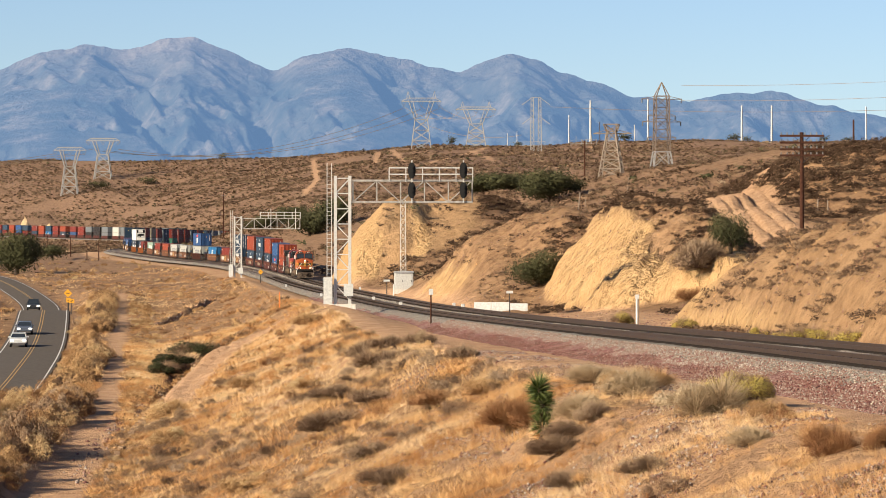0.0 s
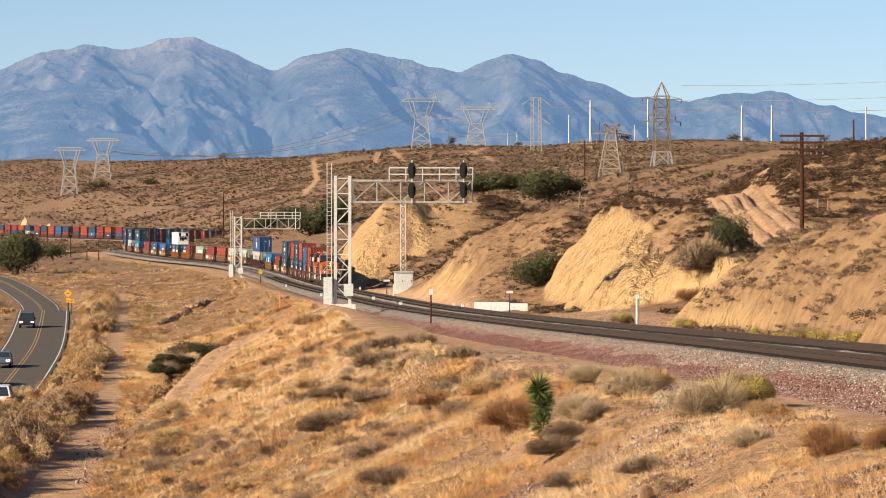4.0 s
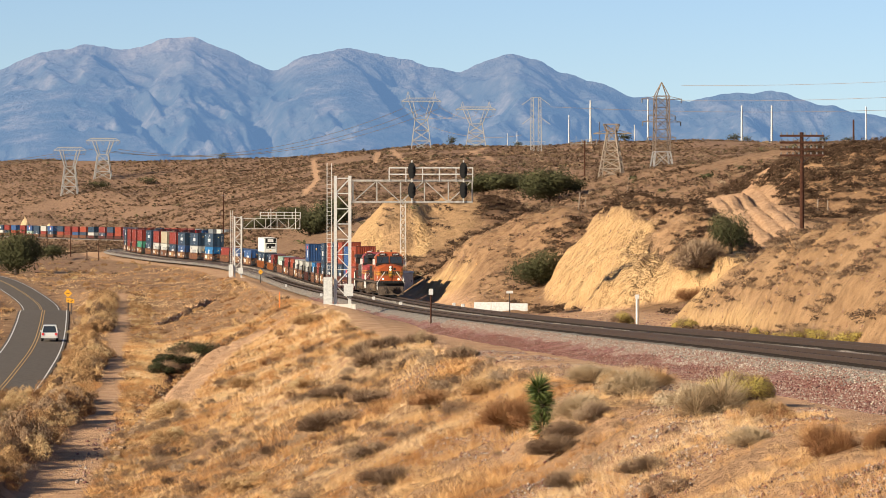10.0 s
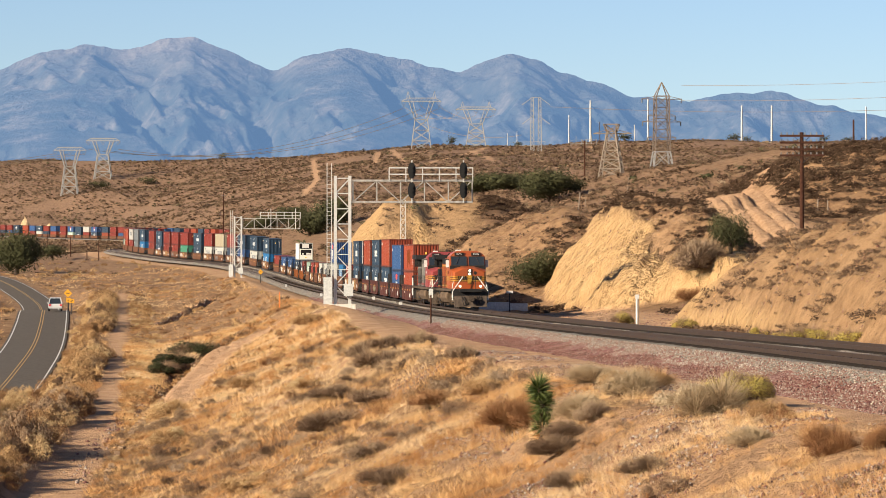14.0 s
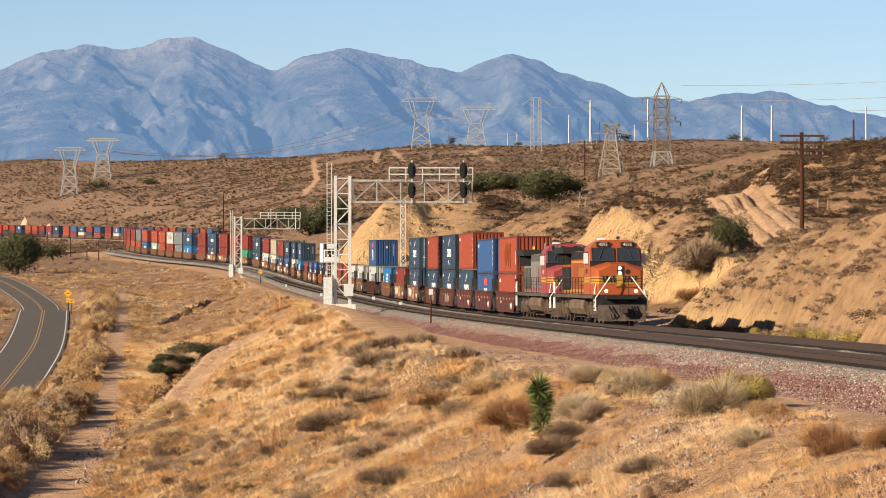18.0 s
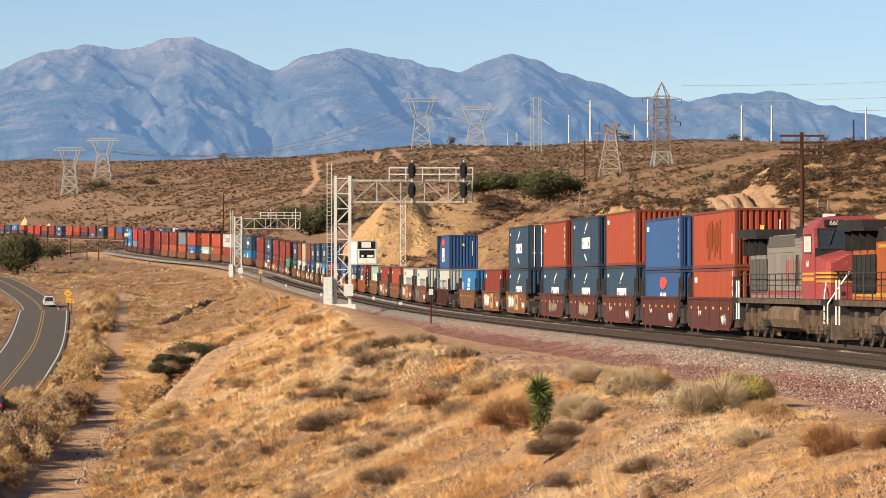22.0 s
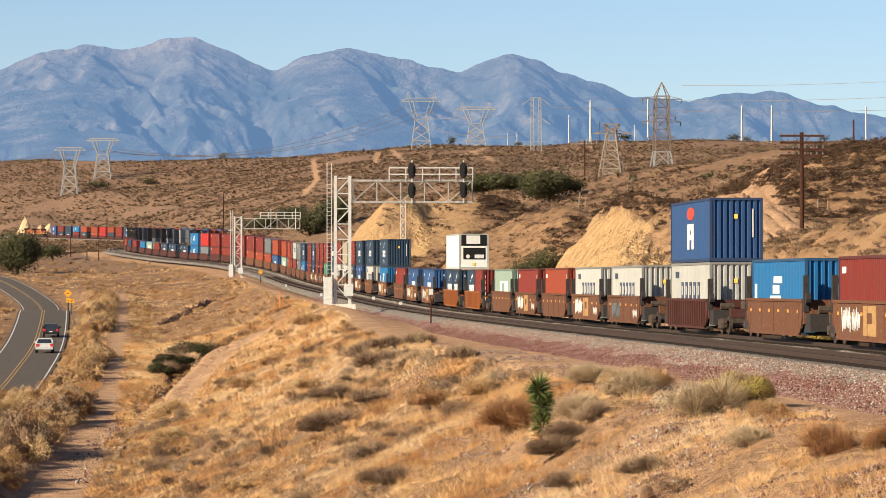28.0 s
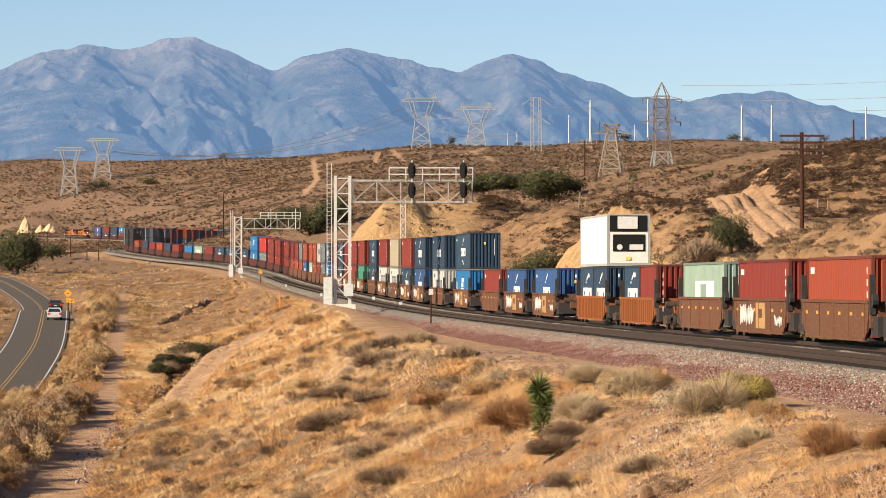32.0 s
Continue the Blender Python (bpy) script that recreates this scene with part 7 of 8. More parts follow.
    plant_many("hill_shrubs", [fluff(150, 0.030, 7, 0.08) for _ in range(8)], x, y, RNG.uniform(0.5, 1.75, len(x)) * RNG.uniform(0.6, 1, len(x)), np.clip(RNG.normal(0.3, 0.24, len(x)), 0, 1), M_DUSK, "low dark shrubs dotted over the sandy hill", "shrubs", RNG.uniform(0.55, 0.85, len(x)))
    x, y = wedge(16000, 120, 400)
    ok, nz = keep(x, y, 8.0, 90, 73, 6.0, 0.0, 0)
    x, y = x[ok], y[ok]
    plant_many("hill_grass", thin, x, y, RNG.uniform(0.35, 0.8, len(x)), np.clip(RNG.normal(0.55, 0.2, len(x)), 0, 1), M_STRAW, "sparse dry grass on the sandy hills", "grass")
    # dense scrub on the rise behind the telegraph pole
    x, y = RNG.uniform(-1, 16, 900), RNG.uniform(345, 412, 900)
    ok = (terrain(x, y)[2] < 0.55) & (x - track_x(y) > 7.5) & (fbm(x, y, 4.0, 3, 152) > -0.1)
    x, y = x[ok], y[ok]
    plant_many("hill_shrubs", cm, x, y, RNG.uniform(0.3, 1.0, len(x)), np.clip(RNG.normal(0.4, 0.25, len(x)), 0, 1), M_DUSK, "small brown scrub on the low sandy cut", "shrubs", RNG.uniform(0.5, 0.85, len(x)))
    x, y = RNG.uniform(-3, 12, 1500), RNG.uniform(552, 612, 1500)
    ok = (terrain(x, y)[2] < 0.3) & (fbm(x, y, 8.0, 3, 151) > -0.25)
    x, y = x[ok], y[ok]
    plant_many("hill_shrubs", cm, x, y, RNG.uniform(0.8, 2.3, len(x)), np.clip(RNG.normal(0.3, 0.22, len(x)), 0, 1), M_SHRUB, "dense dark scrub on the slope behind the sandy knob", "shrubs", RNG.uniform(0.5, 0.85, len(x)))
    x, y = RNG.uniform(34, 85, 11000), RNG.uniform(366, 500, 11000)
    ok, nz = keep(x, y, 9, 150, 71, 12.0, -0.4, 0)
    x, y = x[ok], y[ok]
    plant_many("hill_shrubs", cm, x, y, RNG.uniform(0.8, 2.3, len(x)), np.clip(RNG.normal(0.35, 0.22, len(x)), 0, 1), M_SHRUB, "dense dark scrub on the rise", "shrubs", RNG.uniform(0.45, 0.75, len(x)))
    x, y = RNG.uniform(11, 33, 2600), RNG.uniform(305, 372, 2600)
    z_, d_, s_, c_ = terrain(x, y)
    ok = (s_ < 0.25) & (d_ < 0.3) & (z_ > 3.4) & (x - track_x(y) > 10) & (fbm(x, y, 7.0, 3, 111) > -0.16)
    x, y = x[ok], y[ok]
    plant_many("hill_shrubs", cm, x, y, RNG.uniform(0.7, 2.0, len(x)), np.clip(RNG.normal(0.34, 0.24, len(x)), 0, 1), M_SHRUB, "dense brown scrub on top of the sandy cliff", "shrubs", RNG.uniform(0.5, 0.8, len(x)))
    y = RNG.uniform(395, 640, 8500)
    x = track_x(y) + RNG.uniform(11, 48, 8500)
    z_, d_, s_, c_ = terrain(x, y)
    ok = (s_ < 0.3) & (d_ < 0.3) & (fbm(x, y, 14.0, 3, 113) > -0.22)
    x, y = x[ok], y[ok]
    plant_many("hill_shrubs", cm, x, y, RNG.uniform(0.7, 2.0, len(x)), np.clip(RNG.normal(0.32, 0.22, len(x)), 0, 1), M_SHRUB, "brown scrub between the sandy cuts", "shrubs", RNG.uniform(0.5, 0.8, len(x)))
    # bushes between the paved road and the dirt track
    y = RNG.uniform(165, 560, 900)
    x = hermite(y, DR_Y, DR_X) - 2.5 - 11.5 * RNG.uniform(0, 1, 900) ** 1.2
    ok, nz = keep(x, y, -200, -11, 97, 7.0, -0.05, 0)
    x, y = x[ok], y[ok]
    rb = [fluff(2300, 0.0066, 13, 0.06) for _ in range(7)]
    h_ = fbm(x, y, 7.0, 3, 103) + RNG.normal(0, 0.1, len(x))
    for sel, mt in ((h_ > -0.2, M_PALEB), (h_ <= -0.2, M_DUSK)):
        xx, yy = x[sel], y[sel]
        plant_many("roadside_bushes", rb, xx, yy, RNG.uniform(0.85, 1.62, len(xx)) ** 2, RNG.uniform(0, 1, len(xx)), mt, "tan and brown dry bushes between road and track", "shrubs", RNG.uniform(0.75, 1.05, len(xx)))
    y = RNG.uniform(160, 300, 330)
    x = hermite(y, DR_Y, DR_X) - 2.6 - 8.8 * RNG.uniform(0, 1, 330)
    for sel, mt in ((y * 7 % 1 < 0.82, M_PALEB), (y * 7 % 1 >= 0.82, M_DUSK)):
        plant_many("roadside_bushes", rb, x[sel], y[sel], RNG.uniform(1.3, 2.9, sel.sum()), RNG.uniform(0, 1, sel.sum()), mt, "dense dry bushes between road and track", "shrubs", RNG.uniform(0.8, 1.2, sel.sum()))
    y = RNG.uniform(168, 470, 330)
    y = y[fbm(y, 0 * y, 16.0, 2, 141) > -0.2]
    x = hermite(y, DR_Y, DR_X) - RNG.uniform(0.0, 1.3, len(y)) - np.interp(y, (190, 260), (2.1, 1.5))
    h_ = RNG.uniform(0, 1, len(x)) < 0.8
    for sel, mt in ((h_, M_PALEB), (~h_, M_DUSK)):
        plant_many("roadside_bushes", rb, x[sel], y[sel], RNG.uniform(1.7, 3.3, sel.sum()), RNG.uniform(0, 0.9, sel.sum()), mt, "tall brown dry bushes lining the dirt track", "shrubs", RNG.uniform(0.95, 1.35, sel.sum()))
    y = RNG.uniform(170, 480, 420)
    x = hermite(y, DR_Y, DR_X) + RNG.uniform(0.0, 2.6, 420) + np.interp(y, (190, 260), (2.2, 1.4))
    plant_many("roadside_bushes", mound, x, y, RNG.uniform(0.5, 1.1, len(x)), np.clip(RNG.normal(0.6, 0.25, len(x)), 0, 1), M_PALEB, "tan and brown dry bushes beside the dirt track", "shrubs", RNG.uniform(0.6, 0.9, len(x)))
    lo = [clump(26, 0.15, 4) for _ in range(6)]
    x, y = wedge(30000, 500, 1250, 0.14)
    ok, nz = keep(x, y, 9, 400, 71, 30.0, -0.17, 0)
    x, y = x[ok], y[ok]
    h_ = RNG.uniform(0, 1, len(x)) < 0.55
    plant_many("hill_shrubs", lo, x[h_], y[h_], RNG.uniform(0.6, 1.7, h_.sum()), np.clip(RNG.normal(0.3, 0.22, h_.sum()), 0, 1), M_DUSK, "brown dry scrub covering the plain", "shrubs", RNG.uniform(0.45, 0.8, h_.sum()))
    x, y = x[~h_], y[~h_]
    plant_many("hill_shrubs", lo, x, y, RNG.uniform(0.6, 1.7, len(x)), np.clip(RNG.normal(0.58, 0.28, len(x)), 0, 1), M_SHRUB, "dark scrub covering the plain", "shrubs", RNG.uniform(0.45, 0.8, len(x)))
    far = [clump(9, 0.26, 3) for _ in range(6)]
    x, y = wedge(110000, 1000, 2600, 0.14)
    ok, nz = keep(x, y, -900, 1200, 71, 60.0, -0.3, 0)
    ok &= (y > 1250) | (x < track_x(y) - 14)
    x, y = x[ok], y[ok]
    h_ = RNG.uniform(0, 1, len(x)) < 0.5
    plant_many("far_scrub", far, x[h_], y[h_], RNG.uniform(0.8, 2.4, h_.sum()), np.clip(RNG.normal(0.25, 0.2, h_.sum()), 0, 1), M_DUSK, "brown dry scrub on the distant hills", "shrubs", RNG.uniform(0.4, 0.7, h_.sum()))
    x, y = x[~h_], y[~h_]
    plant_many("far_scrub", far, x, y, RNG.uniform(0.8, 2.6, len(x)), np.clip(RNG.normal(0.68, 0.25, len(x)), 0, 1), M_SHRUB, "dark scrub on the distant hills", "shrubs", RNG.uniform(0.4, 0.7, len(x)))
    x, y = wedge(2600, 500, 2500, 0.14)
    ok, nz = keep(x, y, 12, 500, 79, 60.0, 0.06, 0)
    x, y = x[ok], y[ok]
    plant_many("green_scrub", lo, x, y, RNG.uniform(1.2, 3.0, len(x)), RNG.uniform(0, 1, len(x)), M_SAGE, "dark green scrub bushes on the hills", "shrubs", RNG.uniform(0.5, 0.8, len(x)))


build_plants()


M_GRAVEL = plant_material("loose_stone", [(0.0, (0.051, 0.0255, 0.0238)), (0.3, (0.157, 0.0638, 0.051)), (0.55, (0.212, 0.128, 0.0978)), (0.8, (0.246, 0.2, 0.166)), (1.0, (0.391, 0.34, 0.281))], 0.95, 0.0)


def stone_protos():
    out = []
    for _ in range(6):
        v = np.array([(1, 0, 0), (-1, 0, 0), (0, 1, 0), (0, -1, 0), (0, 0, 1), (0, 0, -1)], float) * RNG.uniform(0.55, 1.0, (6, 3)) + RNG.normal(0, 0.12, (6, 3))
        t = np.array([(0, 2, 4), (2, 1, 4), (1, 3, 4), (3, 0, 4), (2, 0, 5), (1, 2, 5), (3, 1, 5), (0, 3, 5)])
        out.append((v, t))
    return out


def scatter_on(name, x, y, z, size, tone, label):
    st = stone_protos()
    pick = RNG.integers(0, 6, len(x))
    V, T, C, off = [], [], [], 0
    for k, (pv, pt) in enumerate(st):
        i = np.where(pick == k)[0]
        V.append((pv[None] * size[i][:, None, None] + np.stack([x[i], y[i], z[i]], -1)[:, None, :]).reshape(-1, 3))
        T.append((pt[None] + (np.arange(len(i)) * 6)[:, None, None] + off).reshape(-1, 3))
        C.append(np.repeat(tone[i], 6))
        off += 6 * len(i)
    tagged(fast_mesh(name, np.concatenate(V), np.concatenate(T), M_GRAVEL, np.concatenate(C)), label, "stones", kind="stuff")


def build_stones():
    n = 44000
    y = 50 + 190 * RNG.uniform(0, 1, n) ** 1.5
    u = RNG.uniform(-9.1, -6.1, n)
    z = track_z(y) + np.interp(u, (-9.0, -8.4, -7.4, -6.9, -6.5, -6.2), (-1.12, -0.97, -0.74, -0.6, -0.4, -0.25)) + 0.03
    tone = np.clip(np.where(u < -7.0 + 0.9 * fbm(u * 3, y, 6.0, 3, 15), np.interp(y, (85, 170), (0.5, 0.28)), 0.66) + RNG.normal(0, 0.22, n), 0, 1)
    scatter_on("ballast_stones", track_x(y) + u, y, z, RNG.uniform(0.022, 0.05, n), tone, "loose red and grey crushed stones on the bank")
    n = 120000
    y = 46 + 120 * RNG.uniform(0, 1, n) ** 1.6
    u = RNG.uniform(-21, -9.2, n)
    x = track_x(y) + u
    ok = fbm(x, y, 5.0, 3, 17) > -0.05
    x, y = x[ok], y[ok]
    scatter_on("loose_stones", x, y, terrain(x, y)[0] + 0.01, RNG.uniform(0.012, 0.050, len(x)) * RNG.uniform(0.6, 1.5, len(x)), np.clip(RNG.normal(0.6, 0.26, len(x)), 0, 0.95), "loose stones scattered on the dry bank")
    y = RNG.uniform(130, 400, 26000)
    x = track_x(y) + RNG.uniform(6.0, 34, 26000)
    ok = fbm(x, y, 4.0, 3, 19) > -0.1
    x, y = x[ok], y[ok]
    scatter_on("hill_stones", x, y, terrain(x, y)[0], RNG.uniform(0.03, 0.10, len(x)) * RNG.uniform(0.5, 1.2, len(x)), np.clip(RNG.normal(0.5, 0.16, len(x)), 0, 0.8), "tan clods and stones on the sandy hills")


build_stones()


def build_drains():
    X, Yp, S = [], [], []
    for pts in (DRAIN_A, DRAIN_B):
        for (ax, ay), (bx, by) in zip(pts[:-1], pts[1:]):
            n = int(math.hypot(bx - ax, by - ay) * 4)
            t = RNG.uniform(0, 1, n)
            X.append(ax + (bx - ax) * t + RNG.normal(-0.7, 0.4, n))
            Yp.append(ay + (by - ay) * t + RNG.normal(0, 0.4, n))
            S.append(RNG.uniform(0.05, 0.19, n) * RNG.uniform(0.5, 1.1, n))
    X, Yp, S = np.concatenate(X), np.concatenate(Yp), np.concatenate(S)
    scatter_on("drain_stones", X, Yp, terrain(X, Yp)[0], S, np.clip(RNG.normal(0.5, 0.2, len(X)), 0.0, 0.85), "rough stones lining a drainage ditch")


build_drains()


def drain_edge(pts, side, name_label):
    """Rough blocks set end to end along a ditch."""
    e = empty("drain_edge", pose(pts[0][0], pts[0][1], ground_z(*pts[0])))
    blocks = []
    for k in range(4):
        bm = box(B(), -0.5, -0.5, -0.6, 0.5, 0.5, 0.5)
        for v in bm.verts:
            v.co += Vector((RNG.uniform(-0.1, 0.1), RNG.uniform(-0.1, 0.1), RNG.uniform(-0.12, 0.12)))
        me = bpy.data.meshes.new("drain_block")
        bm.to_mesh(me)
        bm.free()
        me.materials.append(M_DRAIN)
        blocks.append(me)
    o = e.matrix_world.translation.copy()
    for (ax, ay), (bx, by) in zip(pts[:-1], pts[1:]):
        ln = math.hypot(bx - ax, by - ay)
        for i in range(max(1, int(ln / 1.15))):
            t = (i + RNG.uniform(0.3, 0.7)) / max(1, int(ln / 1.15))
            if RNG.uniform() < 0.12:
                continue
            x, y = ax + (bx - ax) * t + side + RNG.uniform(-0.12, 0.12), ay + (by - ay) * t
            ob = new("stone_block", blocks[RNG.integers(0, 4)])
            ob.parent = e
            sc = Matrix.Diagonal((RNG.uniform(0.2, 0.38), RNG.uniform(0.5, 1.2), RNG.uniform(0.22, 0.45), 1))
            ob.matrix_basis = Matrix.Translation(Vector((x, y, ground_z(x, y) + 0.08)) - o) @ Matrix.Rotation(-math.atan2(bx - ax, by - ay) + RNG.uniform(-0.15, 0.15), 4, "Z") @ sc
    tagged(e, name_label, "drain edge")


M_DRAIN = plain("rough_drain_stone", (0.30, 0.20, 0.125), 0.95, var=0.4, scale=2.5, bump_s=0.8, bump_d=0.1)
drain_edge(DRAIN_A, 0.75, "rough tan stone edge along the drainage ditch")
drain_edge(DRAIN_B, 0.75, "rough tan stone edge along the upper drainage ditch")


def bush(x, y, w, h, mat, label, n=700, twig=0.4, name="bush", sink=0.05):
    """A bush: leafy crown of many small leaves round uneven lumps, and bare twigs."""
    g = ground_z(x, y)
    e = empty(name, pose(x, y, g))
    fine = 0.6 if y < 125 else 1.0
    v, t = fluff(int(4.6 * n * (1.15 - twig) / fine), 0.0066 * fine, 12, 0.06)
    v = v * np.array([w * 1.1, w * 1.1, h * 1.5])
    # tone rises with height: shade low in the bush put into the colour
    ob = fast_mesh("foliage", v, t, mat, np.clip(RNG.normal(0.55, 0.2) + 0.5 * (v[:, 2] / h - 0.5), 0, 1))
    ob.parent = e
    v, t = puff(int(5.0 * n * twig / fine), 0.0026 * fine, 10, 0.8)
    v = v * np.array([w * 1.15, w * 1.15, h * 1.5]) - np.array([0, 0, sink])
    # stems carry the same painted shade near the ground
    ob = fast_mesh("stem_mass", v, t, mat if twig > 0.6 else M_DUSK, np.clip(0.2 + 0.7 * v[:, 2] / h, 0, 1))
    ob.parent = e
    return tagged(e, label, "bush")


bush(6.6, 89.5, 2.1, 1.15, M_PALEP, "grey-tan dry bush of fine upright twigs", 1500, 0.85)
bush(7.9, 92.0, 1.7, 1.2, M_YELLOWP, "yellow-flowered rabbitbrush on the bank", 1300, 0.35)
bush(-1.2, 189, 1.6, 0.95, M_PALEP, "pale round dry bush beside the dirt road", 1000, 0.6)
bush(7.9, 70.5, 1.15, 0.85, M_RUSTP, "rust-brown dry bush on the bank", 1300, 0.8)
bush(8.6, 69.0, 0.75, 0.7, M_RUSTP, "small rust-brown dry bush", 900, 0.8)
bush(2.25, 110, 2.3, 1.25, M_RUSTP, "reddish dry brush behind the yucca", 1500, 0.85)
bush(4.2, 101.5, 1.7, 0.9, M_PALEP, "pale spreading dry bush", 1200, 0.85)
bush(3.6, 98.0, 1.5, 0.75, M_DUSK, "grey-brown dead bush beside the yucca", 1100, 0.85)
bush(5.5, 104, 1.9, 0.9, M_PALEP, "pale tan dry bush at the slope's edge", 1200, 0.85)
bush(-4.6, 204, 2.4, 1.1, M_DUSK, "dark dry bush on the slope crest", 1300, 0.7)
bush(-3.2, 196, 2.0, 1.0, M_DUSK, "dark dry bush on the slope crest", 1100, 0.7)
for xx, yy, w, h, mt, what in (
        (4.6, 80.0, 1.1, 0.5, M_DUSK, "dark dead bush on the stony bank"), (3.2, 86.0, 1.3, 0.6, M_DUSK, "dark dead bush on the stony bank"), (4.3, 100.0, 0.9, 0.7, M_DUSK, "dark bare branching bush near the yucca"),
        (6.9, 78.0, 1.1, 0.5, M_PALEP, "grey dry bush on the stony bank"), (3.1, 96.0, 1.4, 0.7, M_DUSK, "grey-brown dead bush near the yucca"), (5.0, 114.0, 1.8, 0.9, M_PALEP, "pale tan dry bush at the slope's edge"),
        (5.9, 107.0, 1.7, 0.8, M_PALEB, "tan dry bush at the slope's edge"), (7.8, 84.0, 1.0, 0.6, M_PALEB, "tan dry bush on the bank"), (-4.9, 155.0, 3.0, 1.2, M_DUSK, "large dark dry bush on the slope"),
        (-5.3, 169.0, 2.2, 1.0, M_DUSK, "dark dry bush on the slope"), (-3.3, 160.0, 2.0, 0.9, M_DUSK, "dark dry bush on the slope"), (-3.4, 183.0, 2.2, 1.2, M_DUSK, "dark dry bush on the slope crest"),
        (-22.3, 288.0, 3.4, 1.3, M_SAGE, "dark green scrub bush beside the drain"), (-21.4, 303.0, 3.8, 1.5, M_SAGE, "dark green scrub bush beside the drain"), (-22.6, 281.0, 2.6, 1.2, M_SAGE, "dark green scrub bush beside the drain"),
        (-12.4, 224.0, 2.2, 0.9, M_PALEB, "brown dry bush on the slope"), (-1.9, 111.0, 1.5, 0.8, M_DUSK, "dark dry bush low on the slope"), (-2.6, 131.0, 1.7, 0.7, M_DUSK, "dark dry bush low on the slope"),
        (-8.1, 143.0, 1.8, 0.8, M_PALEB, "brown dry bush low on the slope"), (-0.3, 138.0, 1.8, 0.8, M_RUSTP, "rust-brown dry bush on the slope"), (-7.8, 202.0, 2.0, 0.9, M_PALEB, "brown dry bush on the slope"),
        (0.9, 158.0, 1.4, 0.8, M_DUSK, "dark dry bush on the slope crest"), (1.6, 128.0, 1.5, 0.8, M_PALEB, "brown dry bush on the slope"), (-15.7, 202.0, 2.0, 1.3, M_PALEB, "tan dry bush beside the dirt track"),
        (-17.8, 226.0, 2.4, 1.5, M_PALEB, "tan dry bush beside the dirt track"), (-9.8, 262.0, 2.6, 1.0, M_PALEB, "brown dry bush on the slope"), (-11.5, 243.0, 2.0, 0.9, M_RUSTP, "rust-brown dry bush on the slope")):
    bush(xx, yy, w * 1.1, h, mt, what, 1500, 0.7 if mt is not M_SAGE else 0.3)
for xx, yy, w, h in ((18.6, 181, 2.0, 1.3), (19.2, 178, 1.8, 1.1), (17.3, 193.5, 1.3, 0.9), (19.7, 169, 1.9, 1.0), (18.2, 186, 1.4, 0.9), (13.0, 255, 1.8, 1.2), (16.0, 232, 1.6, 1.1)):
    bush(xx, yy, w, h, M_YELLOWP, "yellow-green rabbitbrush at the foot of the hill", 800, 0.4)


def tree(x, y, h, w, label, n=3600, leaf=0.034, name="juniper", trunk=True, mat=None):
    """Trunk with limbs and a ragged crown of many small leaf sprays."""
    g = ground_z(x, y)
    e = empty(name, pose(x, y, g))
    bm = rod(B(), (0, 0, -0.3), (0.05 * w, 0, h * 0.45), 0.05 * h, 9, 0.03 * h)
    limbs = 8
    ends = []
    for k in range(limbs):
        a = k * 2.4 + RNG.uniform(-0.4, 0.4)
        z0 = h * RNG.uniform(0.12, 0.42)
        q = Vector((math.cos(a) * w * 0.33, math.sin(a) * w * 0.33, z0 + h * RNG.uniform(0.12, 0.4)))
        ends.append((z0, q))
    tk = part("trunk", bm, M_BARK, e)
    for z0, q in ends:
        part("limb", rod(B(), (0.02 * w, 0, z0), q, 0.022 * h, 6, 0.008 * h), M_BARK, tk)
    v, t = clump(n, leaf, 16)
    v = v * np.array([w * 1.05, w * 1.05, h * 1.0])
    # painted shade: crown tone darker below and lighter towards the top
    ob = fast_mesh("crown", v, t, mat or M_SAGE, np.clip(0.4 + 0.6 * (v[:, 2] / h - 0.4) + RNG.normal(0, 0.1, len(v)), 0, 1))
    ob.parent = e
    return tagged(e, label, "tree", "junipers")


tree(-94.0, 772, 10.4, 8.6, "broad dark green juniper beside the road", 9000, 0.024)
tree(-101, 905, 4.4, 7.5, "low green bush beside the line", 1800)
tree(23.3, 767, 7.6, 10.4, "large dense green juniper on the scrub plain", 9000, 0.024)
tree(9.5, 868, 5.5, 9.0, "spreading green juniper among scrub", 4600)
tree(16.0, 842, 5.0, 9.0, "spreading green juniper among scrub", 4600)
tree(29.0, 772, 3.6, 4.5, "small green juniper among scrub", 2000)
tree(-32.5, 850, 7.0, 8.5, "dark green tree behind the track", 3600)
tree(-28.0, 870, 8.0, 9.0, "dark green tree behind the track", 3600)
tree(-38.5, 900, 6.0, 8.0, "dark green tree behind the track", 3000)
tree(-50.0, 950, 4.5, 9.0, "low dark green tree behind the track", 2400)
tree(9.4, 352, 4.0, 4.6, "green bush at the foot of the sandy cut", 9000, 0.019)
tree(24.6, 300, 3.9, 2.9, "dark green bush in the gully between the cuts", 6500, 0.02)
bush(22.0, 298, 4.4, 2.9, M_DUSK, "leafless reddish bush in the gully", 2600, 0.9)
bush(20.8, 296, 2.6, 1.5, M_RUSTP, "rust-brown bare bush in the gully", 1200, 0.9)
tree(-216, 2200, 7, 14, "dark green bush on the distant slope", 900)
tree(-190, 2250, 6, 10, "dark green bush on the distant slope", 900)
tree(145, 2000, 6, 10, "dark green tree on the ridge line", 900)
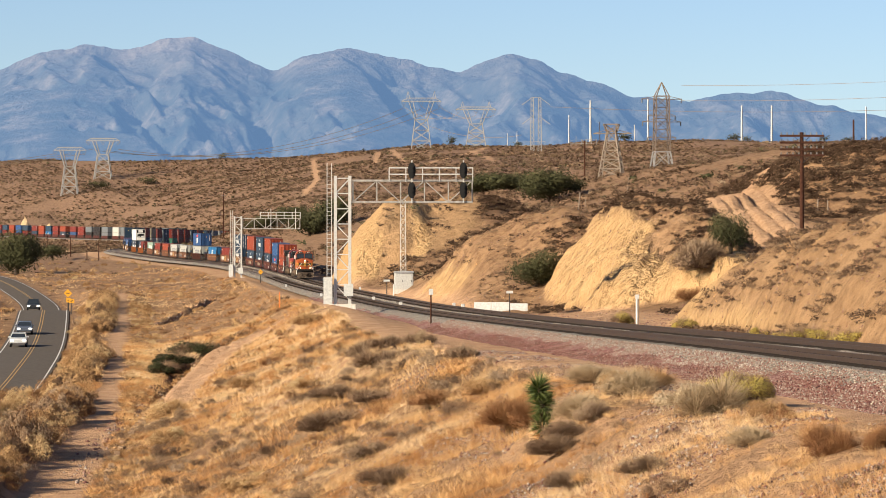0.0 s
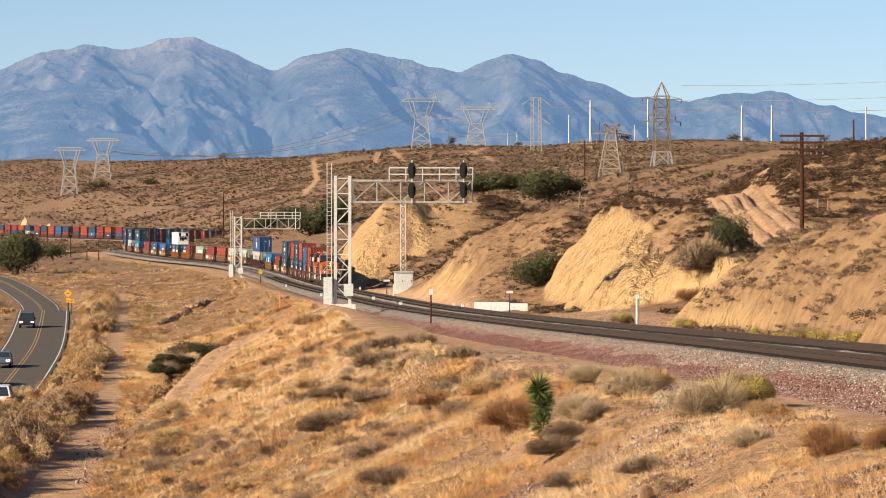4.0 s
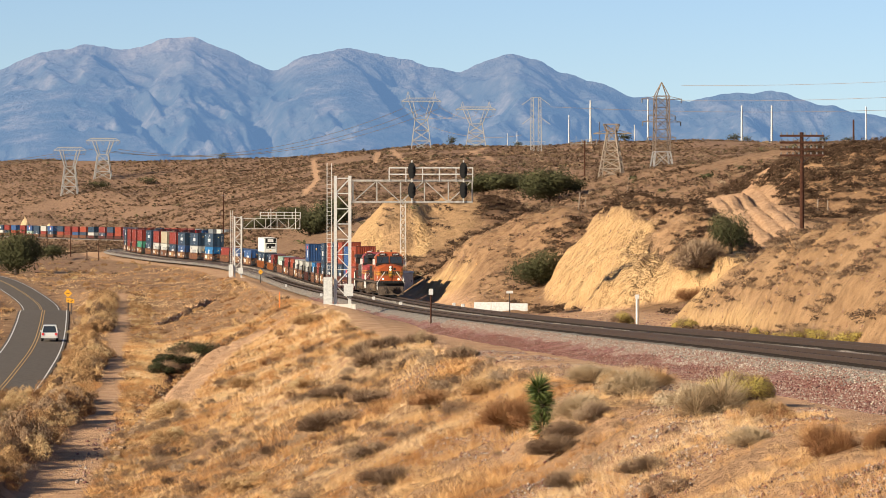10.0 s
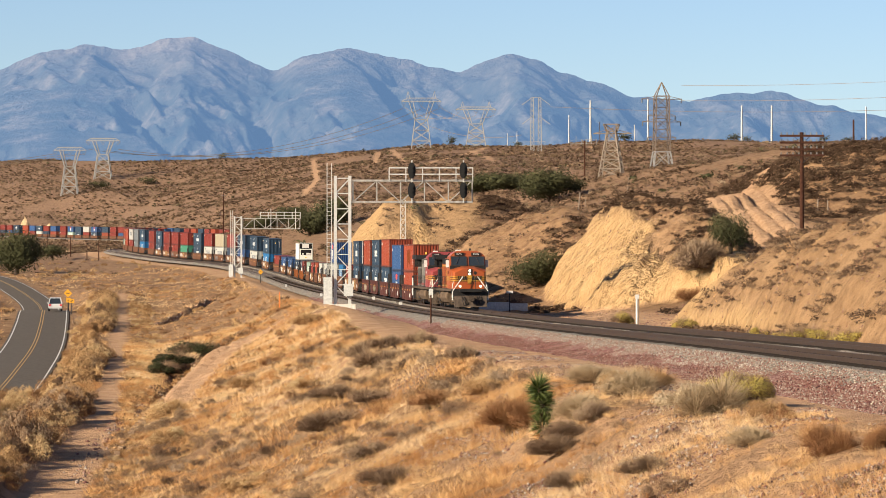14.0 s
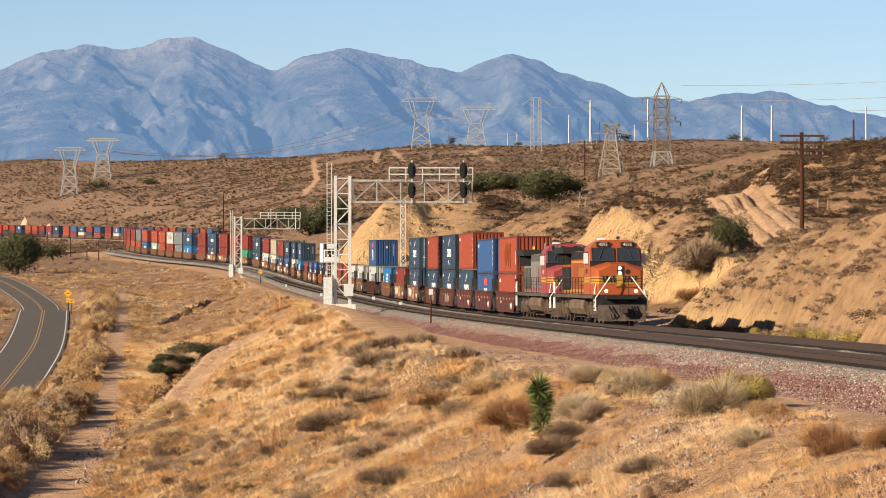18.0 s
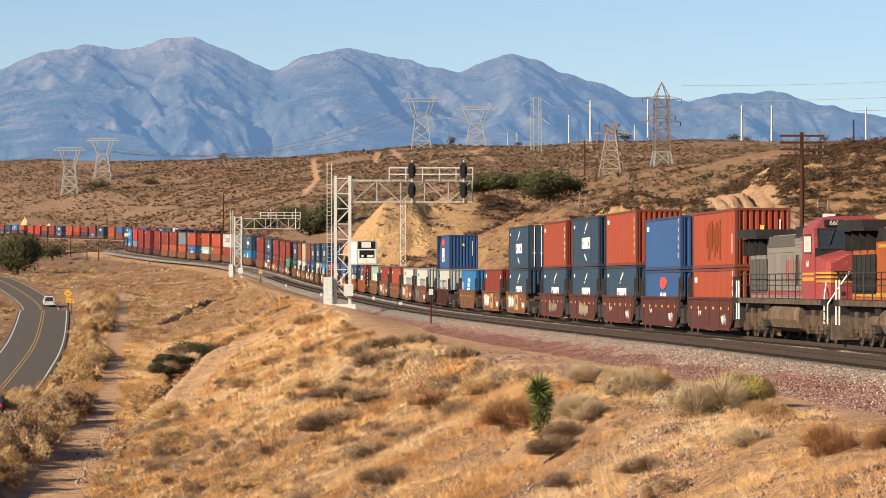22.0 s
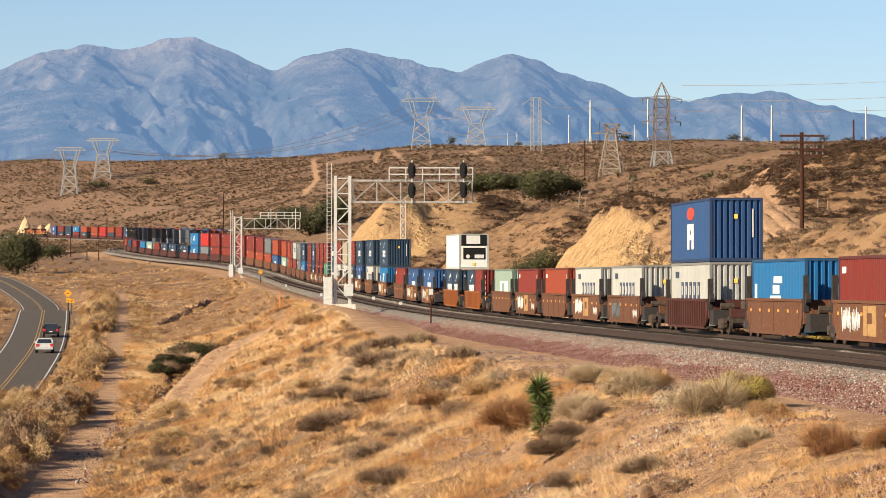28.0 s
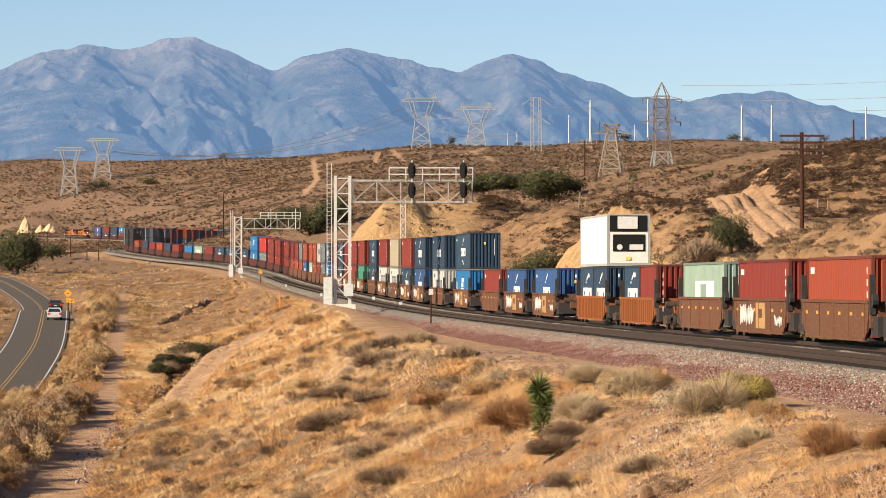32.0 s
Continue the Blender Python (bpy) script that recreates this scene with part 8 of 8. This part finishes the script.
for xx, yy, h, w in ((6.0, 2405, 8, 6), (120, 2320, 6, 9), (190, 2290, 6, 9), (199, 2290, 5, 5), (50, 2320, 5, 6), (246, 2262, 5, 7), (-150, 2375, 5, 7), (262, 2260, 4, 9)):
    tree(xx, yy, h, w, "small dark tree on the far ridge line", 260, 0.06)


def yucca(x, y, h):
    g = ground_z(x, y)
    e = empty("joshua_tree", pose(x, y, g))
    part("trunk", rod(B(), (0, 0, -0.3), (0.02, 0, h * 0.75), 0.09, 9, 0.07), M_BARK, e)

    def rosette(nm, cx, cz, rad, n, low, mat, label):
        a = RNG.uniform(0, 2 * np.pi, n)
        el = np.arcsin(RNG.uniform(low, 1.0, n))
        d = np.stack([np.cos(a) * np.cos(el), np.sin(a) * np.cos(el), np.sin(el)], -1)
        root = np.array([cx, 0, cz]) + d * np.array([0.06, 0.06, 0.22])
        s_ = np.cross(d, RNG.normal(size=(n, 3)))
        s_ = s_ / np.linalg.norm(s_, axis=1)[:, None] * 0.02
        v = np.stack([root - s_, root + s_, root + d * (rad * RNG.uniform(0.75, 1.1, n))[:, None]], 1).reshape(-1, 3)
        ob = fast_mesh(nm, v, np.arange(3 * n).reshape(-1, 3), mat, np.repeat(RNG.uniform(0.0, 1, n), 3))
        ob.parent = e
        ob["label"] = label
    rosette("leaf_head", -0.08, h * 0.80, 0.46, 420, -0.6, M_YUCCA, "ball of stiff green sword leaves")
    rosette("leaf_head", 0.06, h * 0.60, 0.46, 380, -0.7, M_YUCCA, "ball of stiff green sword leaves")
    rosette("leaf_head", 0.02, h * 0.36, 0.42, 320, -0.7, M_YUCCA, "ball of stiff green sword leaves")
    rosette("dead_leaves", 0.0, h * 0.2, 0.42, 260, -0.95, M_STRAW, "dry hanging dead leaves")
    return tagged(e, "young green joshua tree with spiky leaves in dry grass", "joshua tree")


yucca(2.88, 102.5, 2.25)


def motions():
    for ob, off, up in KEYED:
        rows = []
        for t in range(0, 33, 2):
            p, d = on_track(NOSE0 - SPEED * t + off)
            m = Matrix.Translation(p) @ d.to_track_quat("-Y", "Z").to_matrix().to_4x4()
            rows.append((float(t), m @ Matrix.Translation((0, 0, up))))
        walk(ob, rows)
    for ob, y0, v, lane in CARS:
        rows = []
        for k in range(33):
            t = float(k)
            y = y0 + v * t if not isinstance(y0, tuple) else float(np.interp(t, [q[0] for q in y0], [q[1] for q in y0]))
            y = max(y, 126.0)
            y = min(y, 790.0)
            q = float(road_x(y + 1.5) - road_x(y - 1.5)) / 3.0
            sl = float(road_z(y + 1.5) - road_z(y - 1.5)) / 3.0
            d = Vector((q, 1.0, sl)).normalized() * (1 if v > 0 else -1)
            p = Vector((float(road_x(y)) + lane, y, float(road_z(y)) + 0.03))
            rows.append((t, Matrix.Translation(p) @ d.to_track_quat("-Y", "Z").to_matrix().to_4x4()))
        walk(ob, rows)


motions()
